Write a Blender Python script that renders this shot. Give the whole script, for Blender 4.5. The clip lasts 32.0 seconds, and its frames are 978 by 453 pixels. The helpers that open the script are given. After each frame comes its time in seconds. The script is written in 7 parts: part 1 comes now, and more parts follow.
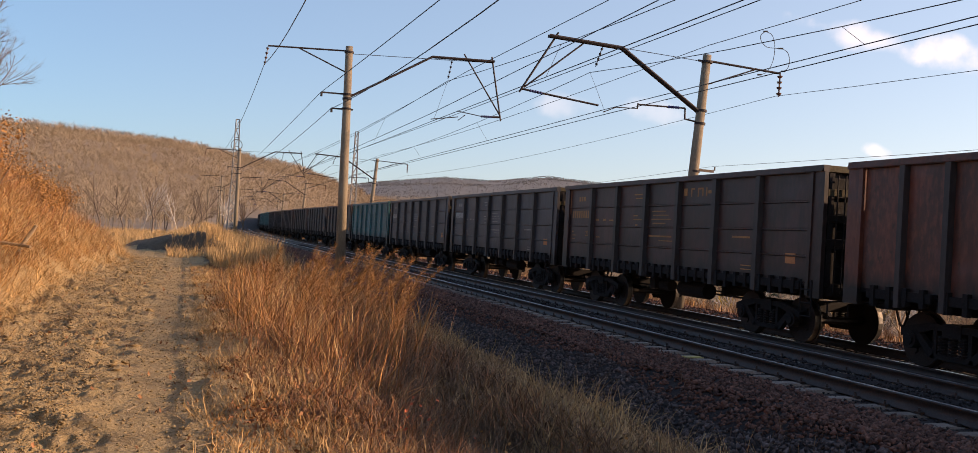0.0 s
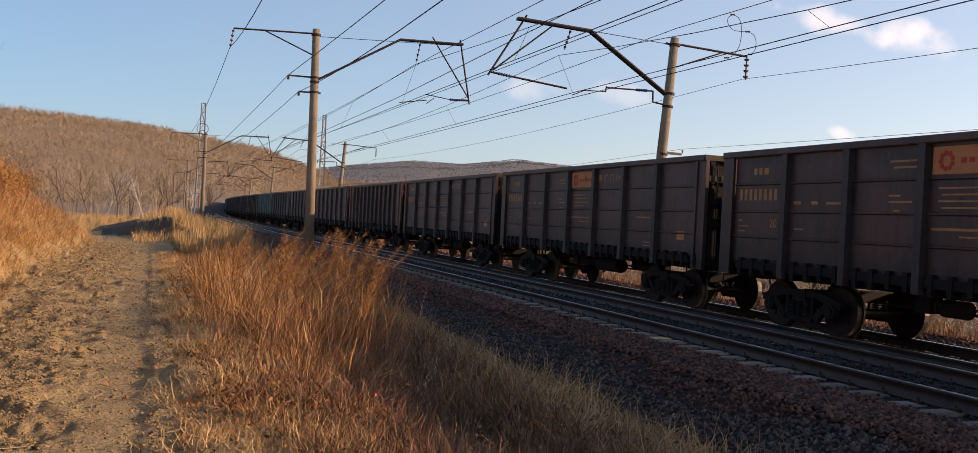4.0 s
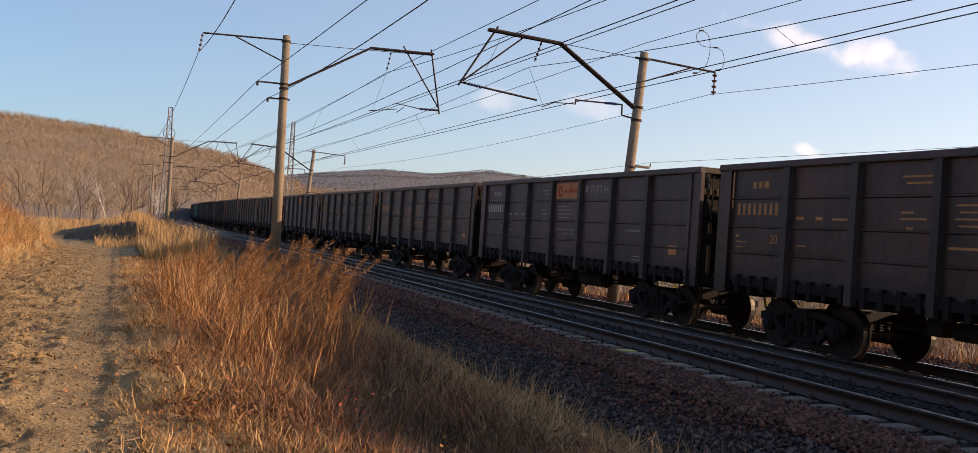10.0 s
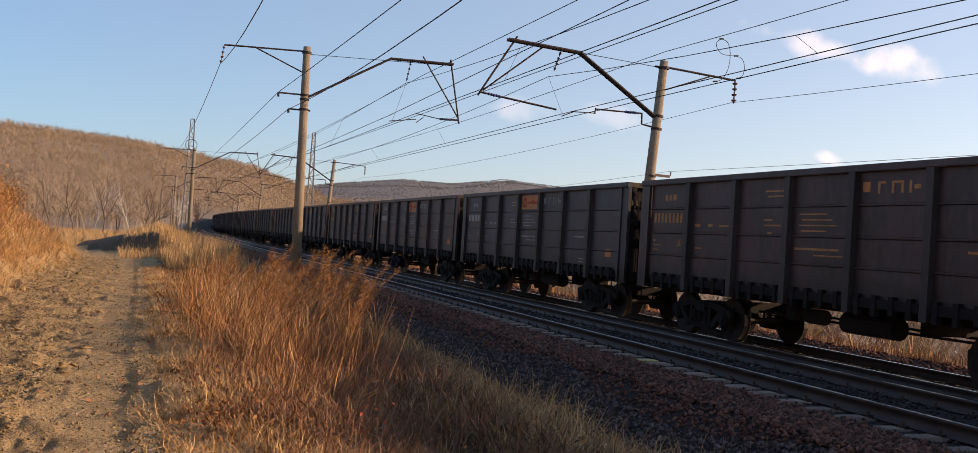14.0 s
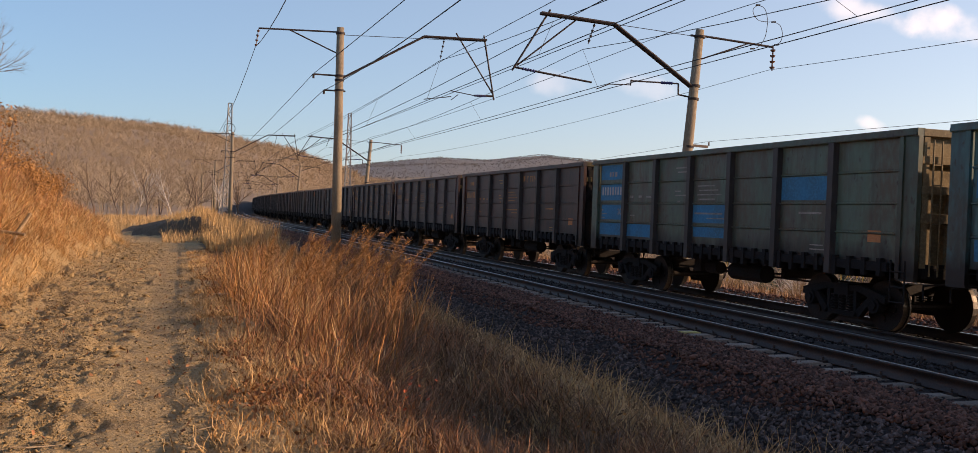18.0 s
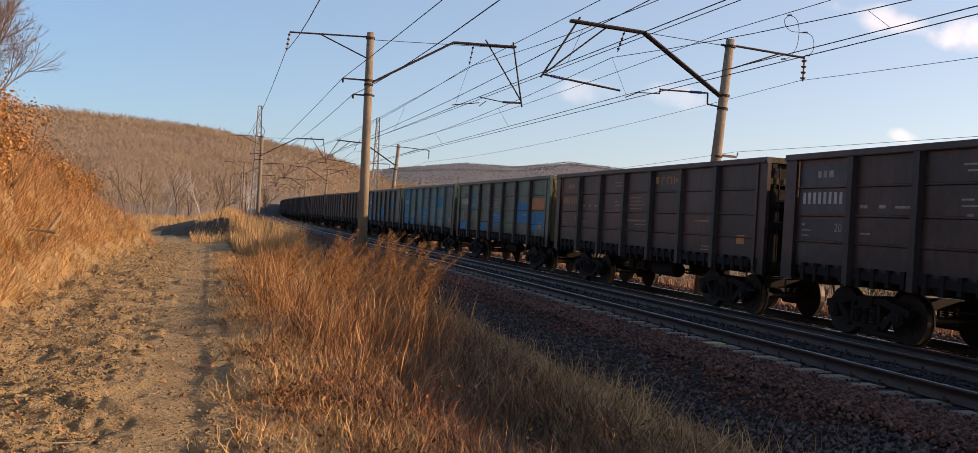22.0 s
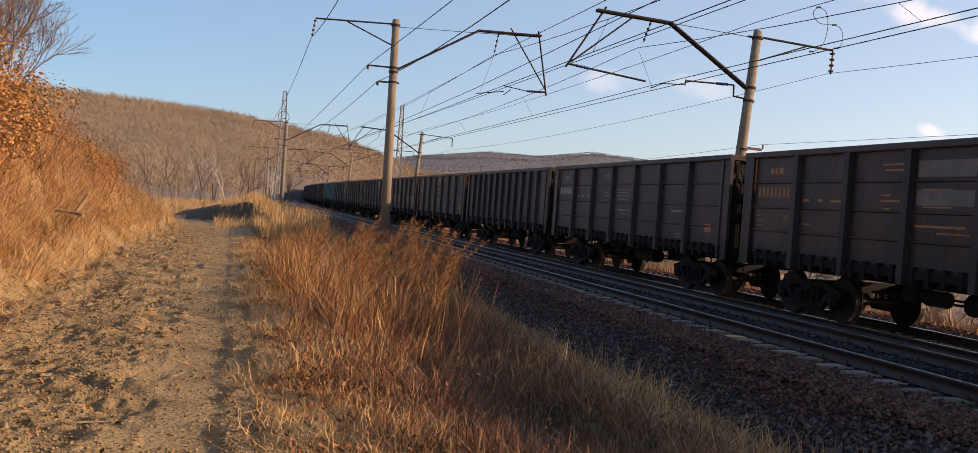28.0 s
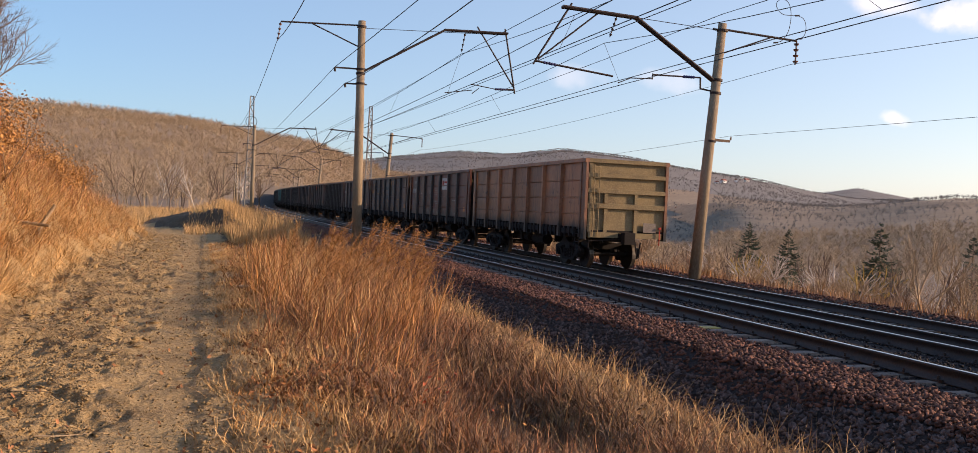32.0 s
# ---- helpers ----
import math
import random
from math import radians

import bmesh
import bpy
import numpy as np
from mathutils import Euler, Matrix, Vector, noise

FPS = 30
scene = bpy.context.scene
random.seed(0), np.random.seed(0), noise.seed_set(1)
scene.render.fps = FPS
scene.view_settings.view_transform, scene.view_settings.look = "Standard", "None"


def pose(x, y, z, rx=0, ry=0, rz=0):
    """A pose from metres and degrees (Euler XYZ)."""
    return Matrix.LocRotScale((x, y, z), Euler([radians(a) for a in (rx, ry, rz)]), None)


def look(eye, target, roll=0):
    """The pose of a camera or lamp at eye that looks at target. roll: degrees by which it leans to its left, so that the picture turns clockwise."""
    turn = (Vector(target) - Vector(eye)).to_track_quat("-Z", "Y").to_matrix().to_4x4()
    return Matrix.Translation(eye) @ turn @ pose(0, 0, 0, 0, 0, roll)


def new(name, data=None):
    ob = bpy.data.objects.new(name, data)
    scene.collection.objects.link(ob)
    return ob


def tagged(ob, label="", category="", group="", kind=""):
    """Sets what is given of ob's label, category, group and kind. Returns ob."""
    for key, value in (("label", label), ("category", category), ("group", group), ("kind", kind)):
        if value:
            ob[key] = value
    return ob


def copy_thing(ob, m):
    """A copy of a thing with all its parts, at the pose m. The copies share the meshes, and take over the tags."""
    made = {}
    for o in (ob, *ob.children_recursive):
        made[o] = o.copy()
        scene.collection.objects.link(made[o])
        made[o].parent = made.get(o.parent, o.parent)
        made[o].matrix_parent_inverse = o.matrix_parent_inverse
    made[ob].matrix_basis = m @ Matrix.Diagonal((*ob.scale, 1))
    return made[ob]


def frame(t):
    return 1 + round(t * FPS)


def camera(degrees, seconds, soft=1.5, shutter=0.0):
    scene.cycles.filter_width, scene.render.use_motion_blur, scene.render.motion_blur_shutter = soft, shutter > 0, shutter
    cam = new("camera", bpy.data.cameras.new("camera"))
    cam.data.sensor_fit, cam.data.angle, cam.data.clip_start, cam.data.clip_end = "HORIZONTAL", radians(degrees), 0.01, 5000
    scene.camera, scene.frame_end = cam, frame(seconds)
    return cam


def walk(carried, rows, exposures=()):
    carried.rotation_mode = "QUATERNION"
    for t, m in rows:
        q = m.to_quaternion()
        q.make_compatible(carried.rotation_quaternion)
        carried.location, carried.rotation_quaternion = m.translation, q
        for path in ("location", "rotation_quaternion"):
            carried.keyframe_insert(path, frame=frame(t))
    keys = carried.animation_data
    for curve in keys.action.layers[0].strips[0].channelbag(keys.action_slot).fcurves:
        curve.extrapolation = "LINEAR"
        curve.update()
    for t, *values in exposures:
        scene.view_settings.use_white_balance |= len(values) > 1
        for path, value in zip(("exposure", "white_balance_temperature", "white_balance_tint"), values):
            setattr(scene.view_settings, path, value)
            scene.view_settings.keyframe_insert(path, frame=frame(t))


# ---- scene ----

# ---- camera ----
EYE = (0.0, 0.0, 1.605)
cam = camera(54.64, 32.0, soft=0.4)
PATH = [  # seconds, yaw, pitch, roll
    (0.0, -17.714, 0.531, -3.247),
    (0.5, -18.260, 0.443, -3.116),
    (1.0, -18.209, 0.399, -3.220),
    (1.5, -18.178, 0.080, -3.127),
    (2.0, -18.589, -0.028, -3.061),
    (2.5, -19.060, -0.144, -2.981),
    (3.0, -19.314, -0.271, -2.923),
    (3.5, -19.663, -0.322, -2.905),
    (5.5, -18.994, -0.680, -3.108),
    (6.0, -18.966, -0.833, -3.062),
    (6.5, -18.908, -0.874, -2.975),
    (7.0, -18.723, 0.547, -3.097),
    (7.5, -18.446, 1.972, -3.225),
    (8.0, -18.246, 1.909, -3.416),
    (8.5, -17.992, 1.784, -3.326),
    (9.0, -18.240, 1.477, -3.463),
    (9.5, -19.866, 0.819, -3.615),
    (10.0, -21.505, 0.365, -3.839),
    (10.5, -21.623, 0.288, -3.929),
    (11.0, -21.794, 0.290, -4.125),
    (11.5, -21.723, 0.367, -4.276),
    (12.0, -21.618, 0.832, -4.467),
    (12.5, -21.246, 0.858, -4.036),
    (13.0, -20.835, 0.763, -3.029),
    (13.5, -20.605, 0.832, -3.355),
    (15.5, -19.714, 0.720, -3.722),
    (16.0, -19.358, 0.333, -2.235),
    (16.5, -18.866, 0.050, -1.643),
    (17.0, -18.511, -0.183, -1.716),
    (17.5, -18.204, -0.715, -1.819),
    (18.0, -17.996, -0.706, -2.188),
    (18.5, -17.927, -0.579, -2.508),
    (19.0, -17.483, -0.588, -2.340),
    (19.5, -17.263, -0.617, -2.602),
    (20.0, -17.068, -0.607, -2.691),
    (20.5, -16.913, -0.616, -2.807),
    (21.0, -16.941, -0.368, -2.963),
    (21.5, -16.688, -0.333, -3.205),
    (22.0, -16.422, -0.394, -3.229),
    (22.5, -16.212, -0.364, -3.283),
    (23.0, -16.050, -0.330, -3.362),
    (23.5, -15.714, -0.155, -3.383),
    (24.0, -15.514, -0.135, -3.444),
    (24.5, -15.307, -0.161, -3.524),
    (25.0, -15.123, -0.285, -3.545),
    (25.5, -15.340, -0.641, -3.571),
    (27.5, -15.245, -1.165, -4.250),
    (28.0, -15.068, -1.152, -4.188),
    (28.5, -15.116, -1.266, -4.126),
    (29.0, -16.426, -1.231, -4.278),
    (29.5, -16.866, -1.326, -4.413),
    (30.0, -17.308, -1.667, -4.675),
    (30.5, -16.985, -1.703, -4.792),
    (31.0, -16.785, -1.724, -3.528),
    (31.5, -16.680, -1.812, -2.423),
    (32.0, -16.770, -1.134, -2.480),
]
walk(cam, [(t, pose(*EYE, 90 + p, r, y)) for t, y, p, r in PATH], exposures=[(0, 0.26, 6750, 21), (3, 0.16, 6750, 21), (6, 0.12, 6750, 21), (9, 0.19, 6750, 21), (13, 0.18, 6750, 21), (19, 0.16, 6750, 21), (25, 0.19, 6750, 21), (28, 0.16, 6650, 21), (30.5, 0.18, 6600, 21), (32, 0.29, 6500, 20)])

# ---- world, sun ----
SUN_AZ, SUN_EL = radians(107), radians(17.1)  # compass angle from +y towards +x
world = bpy.data.worlds.new("sky")
scene.world = world
world.use_nodes = True
wn, wl = world.node_tree.nodes, world.node_tree.links
wn.clear()
w_out, w_bg, w_sky = wn.new("ShaderNodeOutputWorld"), wn.new("ShaderNodeBackground"), wn.new("ShaderNodeTexSky")
w_sky.sky_type, w_sky.sun_disc = "NISHITA", False
w_sky.sun_elevation, w_sky.sun_rotation = SUN_EL, SUN_AZ
w_sky.air_density, w_sky.dust_density, w_sky.ozone_density = 1.0, 0.6, 3.0
w_bg.inputs[1].default_value = 0.18
w_tc = wn.new("ShaderNodeTexCoord")
w_noise = wn.new("ShaderNodeTexNoise")
w_noise.inputs["Scale"].default_value, w_noise.inputs["Detail"].default_value = 22.0, 6.0
wl.new(w_tc.outputs["Generated"], w_noise.inputs["Vector"])
# thin even evening haze over the sky
w_haze = wn.new("ShaderNodeMix")
w_haze.data_type = "RGBA"
w_up = wn.new("ShaderNodeSeparateXYZ")
wl.new(w_tc.outputs["Generated"], w_up.inputs[0])
w_thin = wn.new("ShaderNodeMapRange")
wl.new(w_up.outputs["Z"], w_thin.inputs[0])
w_thin.inputs[1].default_value, w_thin.inputs[2].default_value = 0.26, 0.75
w_thin.inputs[3].default_value, w_thin.inputs[4].default_value = 0.45, 0.12
wl.new(w_thin.outputs[0], w_haze.inputs[0])
w_haze.inputs[7].default_value = (1.95, 2.75, 3.75, 1)
wl.new(w_sky.outputs[0], w_haze.inputs[6])
# the haze is warmer and brighter towards the low sun
w_side = wn.new("ShaderNodeVectorMath")
w_side.operation = "DOT_PRODUCT"
wl.new(w_tc.outputs["Generated"], w_side.inputs[0])
w_side.inputs[1].default_value = (math.sin(SUN_AZ), math.cos(SUN_AZ), 0)
w_glow = wn.new("ShaderNodeMapRange")
wl.new(w_side.outputs["Value"], w_glow.inputs[0])
w_glow.inputs[1].default_value, w_glow.inputs[2].default_value = -0.49, 0.53
w_tint = wn.new("ShaderNodeMix")
w_tint.data_type = "RGBA"
wl.new(w_glow.outputs[0], w_tint.inputs[0])
w_tint.inputs[6].default_value, w_tint.inputs[7].default_value = (0.74, 0.86, 0.90, 1), (1.37, 1.18, 1.03, 1)
w_warm = wn.new("ShaderNodeMix")
w_warm.data_type, w_warm.blend_type = "RGBA", "MULTIPLY"
w_warm.inputs[0].default_value = 1.0
wl.new(w_haze.outputs[2], w_warm.inputs[6])
wl.new(w_tint.outputs[2], w_warm.inputs[7])
w_last = w_warm.outputs[2]
# small evening clouds: direction, half width, half height, tilt, strength
CLOUDS = [(38.4, 12.2, 3.6, 0.75, 16, 0.62), (43.3, 11.2, 2.2, 0.95, 20, 0.8), (39.75, 5.9, 0.9, 0.42, 20, 0.55), (27.2, 8.0, 2.2, 0.8, 8, 0.26), (21.6, 8.0, 2.0, 0.8, 8, 0.26)]
w_ramp = wn.new("ShaderNodeMath")
for c_az, c_el, c_w, c_h, c_tilt, c_k in CLOUDS:
    a, e = radians(c_az), radians(c_el)
    fwd = Vector((math.sin(a) * math.cos(e), math.cos(a) * math.cos(e), math.sin(e)))
    side = Vector((math.cos(a), -math.sin(a), 0))
    up = side.cross(fwd)
    ct, st = math.cos(radians(-c_tilt)), math.sin(radians(-c_tilt))
    u, v = side * ct + up * st, up * ct - side * st
    total = None
    for axis, half in ((u, c_w), (v, c_h)):
        dot = wn.new("ShaderNodeVectorMath")
        dot.operation = "DOT_PRODUCT"
        wl.new(w_tc.outputs["Generated"], dot.inputs[0])
        dot.inputs[1].default_value = axis
        sc = wn.new("ShaderNodeMath")
        sc.operation = "DIVIDE"
        wl.new(dot.outputs["Value"], sc.inputs[0])
        sc.inputs[1].default_value = math.sin(radians(half))
        sq = wn.new("ShaderNodeMath")
        sq.operation = "POWER"
        ab = wn.new("ShaderNodeMath")
        ab.operation = "ABSOLUTE"
        wl.new(sc.outputs[0], ab.inputs[0])
        wl.new(ab.outputs[0], sq.inputs[0])
        sq.inputs[1].default_value = 2.0
        if total is None:
            total = sq.outputs[0]
        else:
            ad = wn.new("ShaderNodeMath")
            wl.new(total, ad.inputs[0])
            wl.new(sq.outputs[0], ad.inputs[1])
            total = ad.outputs[0]
    ns = wn.new("ShaderNodeMath")
    ns.operation = "MULTIPLY_ADD"
    wl.new(w_noise.outputs[0], ns.inputs[0])
    ns.inputs[1].default_value, ns.inputs[2].default_value = -5.0, 2.7
    ad = wn.new("ShaderNodeMath")
    wl.new(total, ad.inputs[0])
    wl.new(ns.outputs[0], ad.inputs[1])
    mp = wn.new("ShaderNodeMapRange")
    wl.new(ad.outputs[0], mp.inputs[0])
    mp.interpolation_type = "SMOOTHSTEP"
    mp.inputs[1].default_value, mp.inputs[2].default_value = 1.3, -0.6
    mp.inputs[3].default_value, mp.inputs[4].default_value = 0.0, c_k
    fr = wn.new("ShaderNodeVectorMath")
    fr.operation = "DOT_PRODUCT"
    wl.new(w_tc.outputs["Generated"], fr.inputs[0])
    fr.inputs[1].default_value = fwd
    gt = wn.new("ShaderNodeMath")
    gt.operation = "GREATER_THAN"
    wl.new(fr.outputs["Value"], gt.inputs[0])
    gt.inputs[1].default_value = 0.5
    fm = wn.new("ShaderNodeMath")
    fm.operation = "MULTIPLY"
    wl.new(mp.outputs[0], fm.inputs[0])
    wl.new(gt.outputs[0], fm.inputs[1])
    mx = wn.new("ShaderNodeMix")
    mx.data_type = "RGBA"
    wl.new(fm.outputs[0], mx.inputs[0])
    wl.new(w_last, mx.inputs[6])
    mx.inputs[7].default_value = (6.5, 5.9, 5.5, 1)
    w_last = mx.outputs[2]
wl.new(w_last, w_bg.inputs[0])
wl.new(w_bg.outputs[0], w_out.inputs[0])

sun = new("sun", bpy.data.lights.new("sun", "SUN"))
sun.data.energy, sun.data.angle, sun.data.color = 5.6, radians(0.55), (1.0, 0.725, 0.45)
to_sun = Vector((math.sin(SUN_AZ) * math.cos(SUN_EL), math.cos(SUN_AZ) * math.cos(SUN_EL), math.sin(SUN_EL)))
sun.matrix_world = look(to_sun * 100, (0, 0, 0))
RNG = np.random.default_rng(7)


# ---- materials ----
def material(name, base, second=None, third=None, scale=3.0, fine=40.0, rough=0.85, metal=0.0, bump=0.3, mix=0.5, coord="Object", stretch=(1, 1, 1), jitter=0.0, island=False, spec=0.3, depth=0.02, shift=False):
    m = bpy.data.materials.new(name)
    m.use_nodes = True
    n, l = m.node_tree.nodes, m.node_tree.links
    b = n["Principled BSDF"]
    b.inputs["Roughness"].default_value, b.inputs["Metallic"].default_value = rough, metal
    b.inputs["Specular IOR Level"].default_value = spec
    tc, mp = n.new("ShaderNodeTexCoord"), n.new("ShaderNodeMapping")
    mp.inputs["Scale"].default_value = stretch
    if shift:
        own, far = n.new("ShaderNodeObjectInfo"), n.new("ShaderNodeVectorMath")
        far.operation = "MULTIPLY_ADD"
        l.new(own.outputs["Random"], far.inputs[0])
        far.inputs[1].default_value = (37.0, 53.0, 71.0)
        l.new(tc.outputs[coord], far.inputs[2])
        l.new(far.outputs[0], mp.inputs[0])
    else:
        l.new(tc.outputs[coord], mp.inputs[0])
    n1, n2 = n.new("ShaderNodeTexNoise"), n.new("ShaderNodeTexNoise")
    for q, s in ((n1, scale), (n2, fine)):
        q.inputs["Scale"].default_value, q.inputs["Detail"].default_value, q.inputs["Roughness"].default_value = s, 8.0, 0.6
        l.new(mp.outputs[0], q.inputs["Vector"])
    second = second or tuple(c * 0.6 for c in base)
    third = third or tuple(c * 1.35 for c in base)
    r1 = n.new("ShaderNodeMapRange")
    r1.inputs[1].default_value, r1.inputs[2].default_value = 0.5 - 0.22 * (1 - mix) - 0.05, 0.72 - 0.3 * mix + 0.1
    l.new(n1.outputs[0], r1.inputs[0])
    m1 = n.new("ShaderNodeMix")
    m1.data_type = "RGBA"
    m1.inputs[6].default_value, m1.inputs[7].default_value = (*base, 1), (*second, 1)
    l.new(r1.outputs[0], m1.inputs[0])
    r2 = n.new("ShaderNodeMapRange")
    r2.inputs[1].default_value, r2.inputs[2].default_value, r2.inputs[4].default_value = 0.45, 0.75, 0.8
    l.new(n2.outputs[0], r2.inputs[0])
    m2 = n.new("ShaderNodeMix")
    m2.data_type = "RGBA"
    m2.inputs[7].default_value = (*third, 1)
    l.new(r2.outputs[0], m2.inputs[0])
    l.new(m1.outputs[2], m2.inputs[6])
    col = m2.outputs[2]
    if jitter:
        if island:
            rnd = n.new("ShaderNodeNewGeometry").outputs["Random Per Island"]
        else:
            rnd = n.new("ShaderNodeObjectInfo").outputs["Random"]
        mr = n.new("ShaderNodeMapRange")
        mr.inputs[3].default_value, mr.inputs[4].default_value = 1 - jitter, 1 + jitter
        l.new(rnd, mr.inputs[0])
        hs = n.new("ShaderNodeHueSaturation")
        l.new(mr.outputs[0], hs.inputs["Value"])
        l.new(col, hs.inputs["Color"])
        col = hs.outputs[0]
    l.new(col, b.inputs["Base Color"])
    if bump:
        bp = n.new("ShaderNodeBump")
        bp.inputs["Strength"].default_value, bp.inputs["Distance"].default_value = bump, depth
        l.new(n2.outputs[0], bp.inputs["Height"])
        l.new(bp.outputs[0], b.inputs["Normal"])
    return m


M_SOIL = material("dry_soil", (0.3726, 0.2592, 0.121), (0.2322, 0.1534, 0.07128), (0.4536, 0.3262, 0.1706), 1.3, 22, 0.95, bump=1.0, coord="Object", depth=0.05)
# dark soil: shade between grass stems and on the heap put into the colour
M_DARK_SOIL = material("shade_dark_soil", (0.115, 0.075, 0.042), (0.06, 0.04, 0.024), (0.19, 0.125, 0.07), 2.2, 26, 0.95, bump=1.0, depth=0.04)
M_RED_LEAF = material("red_dead_leaf", (0.42, 0.085, 0.032), (0.25, 0.05, 0.022), (0.5, 0.16, 0.06), 2, 14, 0.7, bump=0, jitter=0.35, island=True)
M_RUST_LEAF = material("rust_brown_dead_leaf", (0.30, 0.125, 0.048), (0.17, 0.07, 0.03), (0.40, 0.2, 0.085), 2, 14, 0.75, bump=0, jitter=0.5, island=True)
M_CLOD = material("soil_clod", (0.31, 0.216, 0.102), (0.21, 0.14, 0.066), (0.40, 0.288, 0.15), 3, 30, 0.95, bump=0.5, jitter=0.18, island=True)
# greyer copy of the shoulder stone: the slope's shade is put into its colour
M_BALLAST_GREY = material("shaded_slope_stone", (0.107, 0.0778, 0.0706), (0.0609, 0.0462, 0.0426), (0.207, 0.152, 0.134), 3, 25, 0.9, bump=0.4, jitter=0.6, island=True)
# darkest copy of the stone: train shade between the rails put into its colour
M_BALLAST_DARK = material("shade_dark_ballast_stone", (0.03268, 0.0258, 0.02494), (0.01892, 0.01548, 0.01548), (0.0645, 0.04816, 0.043), 3, 25, 0.9, bump=0.4, jitter=0.6, island=True)
M_BALLAST = material("ballast_stone", (0.1376, 0.06192, 0.043), (0.0688, 0.03526, 0.02752), (0.2408, 0.1221, 0.08084), 3, 25, 0.9, bump=0.4, jitter=0.6, island=True)
# near-black bed: shade in the gaps between stones put into the colour
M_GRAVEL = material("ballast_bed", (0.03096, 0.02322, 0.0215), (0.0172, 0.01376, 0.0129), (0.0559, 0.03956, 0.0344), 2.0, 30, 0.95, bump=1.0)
M_SLEEPER = material("concrete_sleeper", (0.27, 0.215, 0.17), (0.13, 0.10, 0.085), (0.36, 0.295, 0.24), 2, 30, 0.9, bump=0.4, jitter=0.3)
M_SLEEPER_PAINT = material("yellow_paint", (0.55, 0.42, 0.1), (0.4, 0.33, 0.16), (0.6, 0.5, 0.2), 4, 30, 0.7, bump=0.2)
M_RAIL = material("rusty_rail", (0.058, 0.042, 0.036), (0.034, 0.026, 0.024), (0.09, 0.062, 0.05), 3, 40, 0.55, bump=0.2, metal=0.3)
M_RAILTOP = material("polished_rail_head", (0.62, 0.6, 0.58), (0.5, 0.48, 0.46), (0.7, 0.68, 0.66), 3, 60, 0.28, metal=1.0, bump=0.03)
M_CONCRETE = material("pole_concrete", (0.27, 0.21, 0.14), (0.16, 0.12, 0.082), (0.35, 0.28, 0.195), 1.6, 25, 0.9, bump=0.35, stretch=(1, 1, 0.3))
M_STEEL = material("dark_painted_steel", (0.045, 0.035, 0.035), (0.03, 0.022, 0.02), (0.07, 0.05, 0.045), 4, 40, 0.7, metal=0.3, bump=0.1)
M_GALV = material("galvanised_lattice", (0.26, 0.25, 0.24), (0.18, 0.17, 0.16), (0.33, 0.32, 0.31), 3, 30, 0.6, metal=0.4, bump=0.1)
M_WIRE = material("wire", (0.05, 0.045, 0.045), scale=2, fine=20, rough=0.6, metal=0.4, bump=0)
M_INSUL = material("insulator_porcelain", (0.12, 0.06, 0.045), (0.08, 0.04, 0.03), (0.2, 0.11, 0.08), 4, 30, 0.35, bump=0)
M_INSUL_BLUE = material("insulator_polymer", (0.03, 0.04, 0.16), scale=4, fine=30, rough=0.5, bump=0)
M_GRASS = material("dry_grass", (0.43, 0.208, 0.06), (0.24, 0.10, 0.03), (0.56, 0.315, 0.112), 0.8, 12, 0.8, bump=0, jitter=0.55, island=True)
M_GRASS_PALE = material("pale_dry_grass", (0.54, 0.345, 0.15), (0.40, 0.23, 0.088), (0.64, 0.45, 0.23), 0.8, 12, 0.8, bump=0, jitter=0.4, island=True)
M_GRASS_RED = material("rusty_weed", (0.34, 0.148, 0.066), (0.19, 0.085, 0.042), (0.46, 0.23, 0.105), 0.8, 12, 0.8, bump=0, jitter=0.6, island=True)
M_WEED_DULL = material("dull_dead_weed", (0.20, 0.118, 0.068), (0.105, 0.06, 0.037), (0.32, 0.20, 0.12), 0.9, 12, 0.85, bump=0, jitter=0.6, island=True)
M_WEED_TAN = material("tan_curled_grass", (0.373, 0.224, 0.106), (0.196, 0.113, 0.0549), (0.529, 0.343, 0.176), 0.9, 12, 0.85, bump=0, jitter=0.6, island=True)
M_WEED_FAR = material("brown_weed", (0.32, 0.2, 0.12), (0.23, 0.135, 0.08), (0.42, 0.28, 0.17), 0.6, 8, 0.85, bump=0, jitter=0.35, island=True)
M_LEAF = material("dry_oak_leaf", (0.45, 0.225, 0.062), (0.30, 0.125, 0.036), (0.56, 0.32, 0.105), 2, 14, 0.7, bump=0, jitter=0.4, island=True)
M_BARK = material("grey_bark", (0.20, 0.14, 0.10), (0.13, 0.09, 0.065), (0.27, 0.2, 0.15), 4, 30, 0.9, bump=0.4)
M_DEADWOOD = material("dead_wood", (0.36, 0.26, 0.16), (0.24, 0.17, 0.10), (0.46, 0.35, 0.23), 4, 30, 0.9, bump=0.3)
M_BIRCH = material("pale_bark", (0.52, 0.46, 0.40), (0.36, 0.31, 0.265), (0.62, 0.56, 0.5), 3, 20, 0.85, bump=0.2)
M_TWIG = material("bare_twigs", (0.38, 0.285, 0.185), (0.26, 0.19, 0.125), (0.46, 0.35, 0.23), 0.03, 2, 0.9, bump=0, jitter=0.25, island=True)
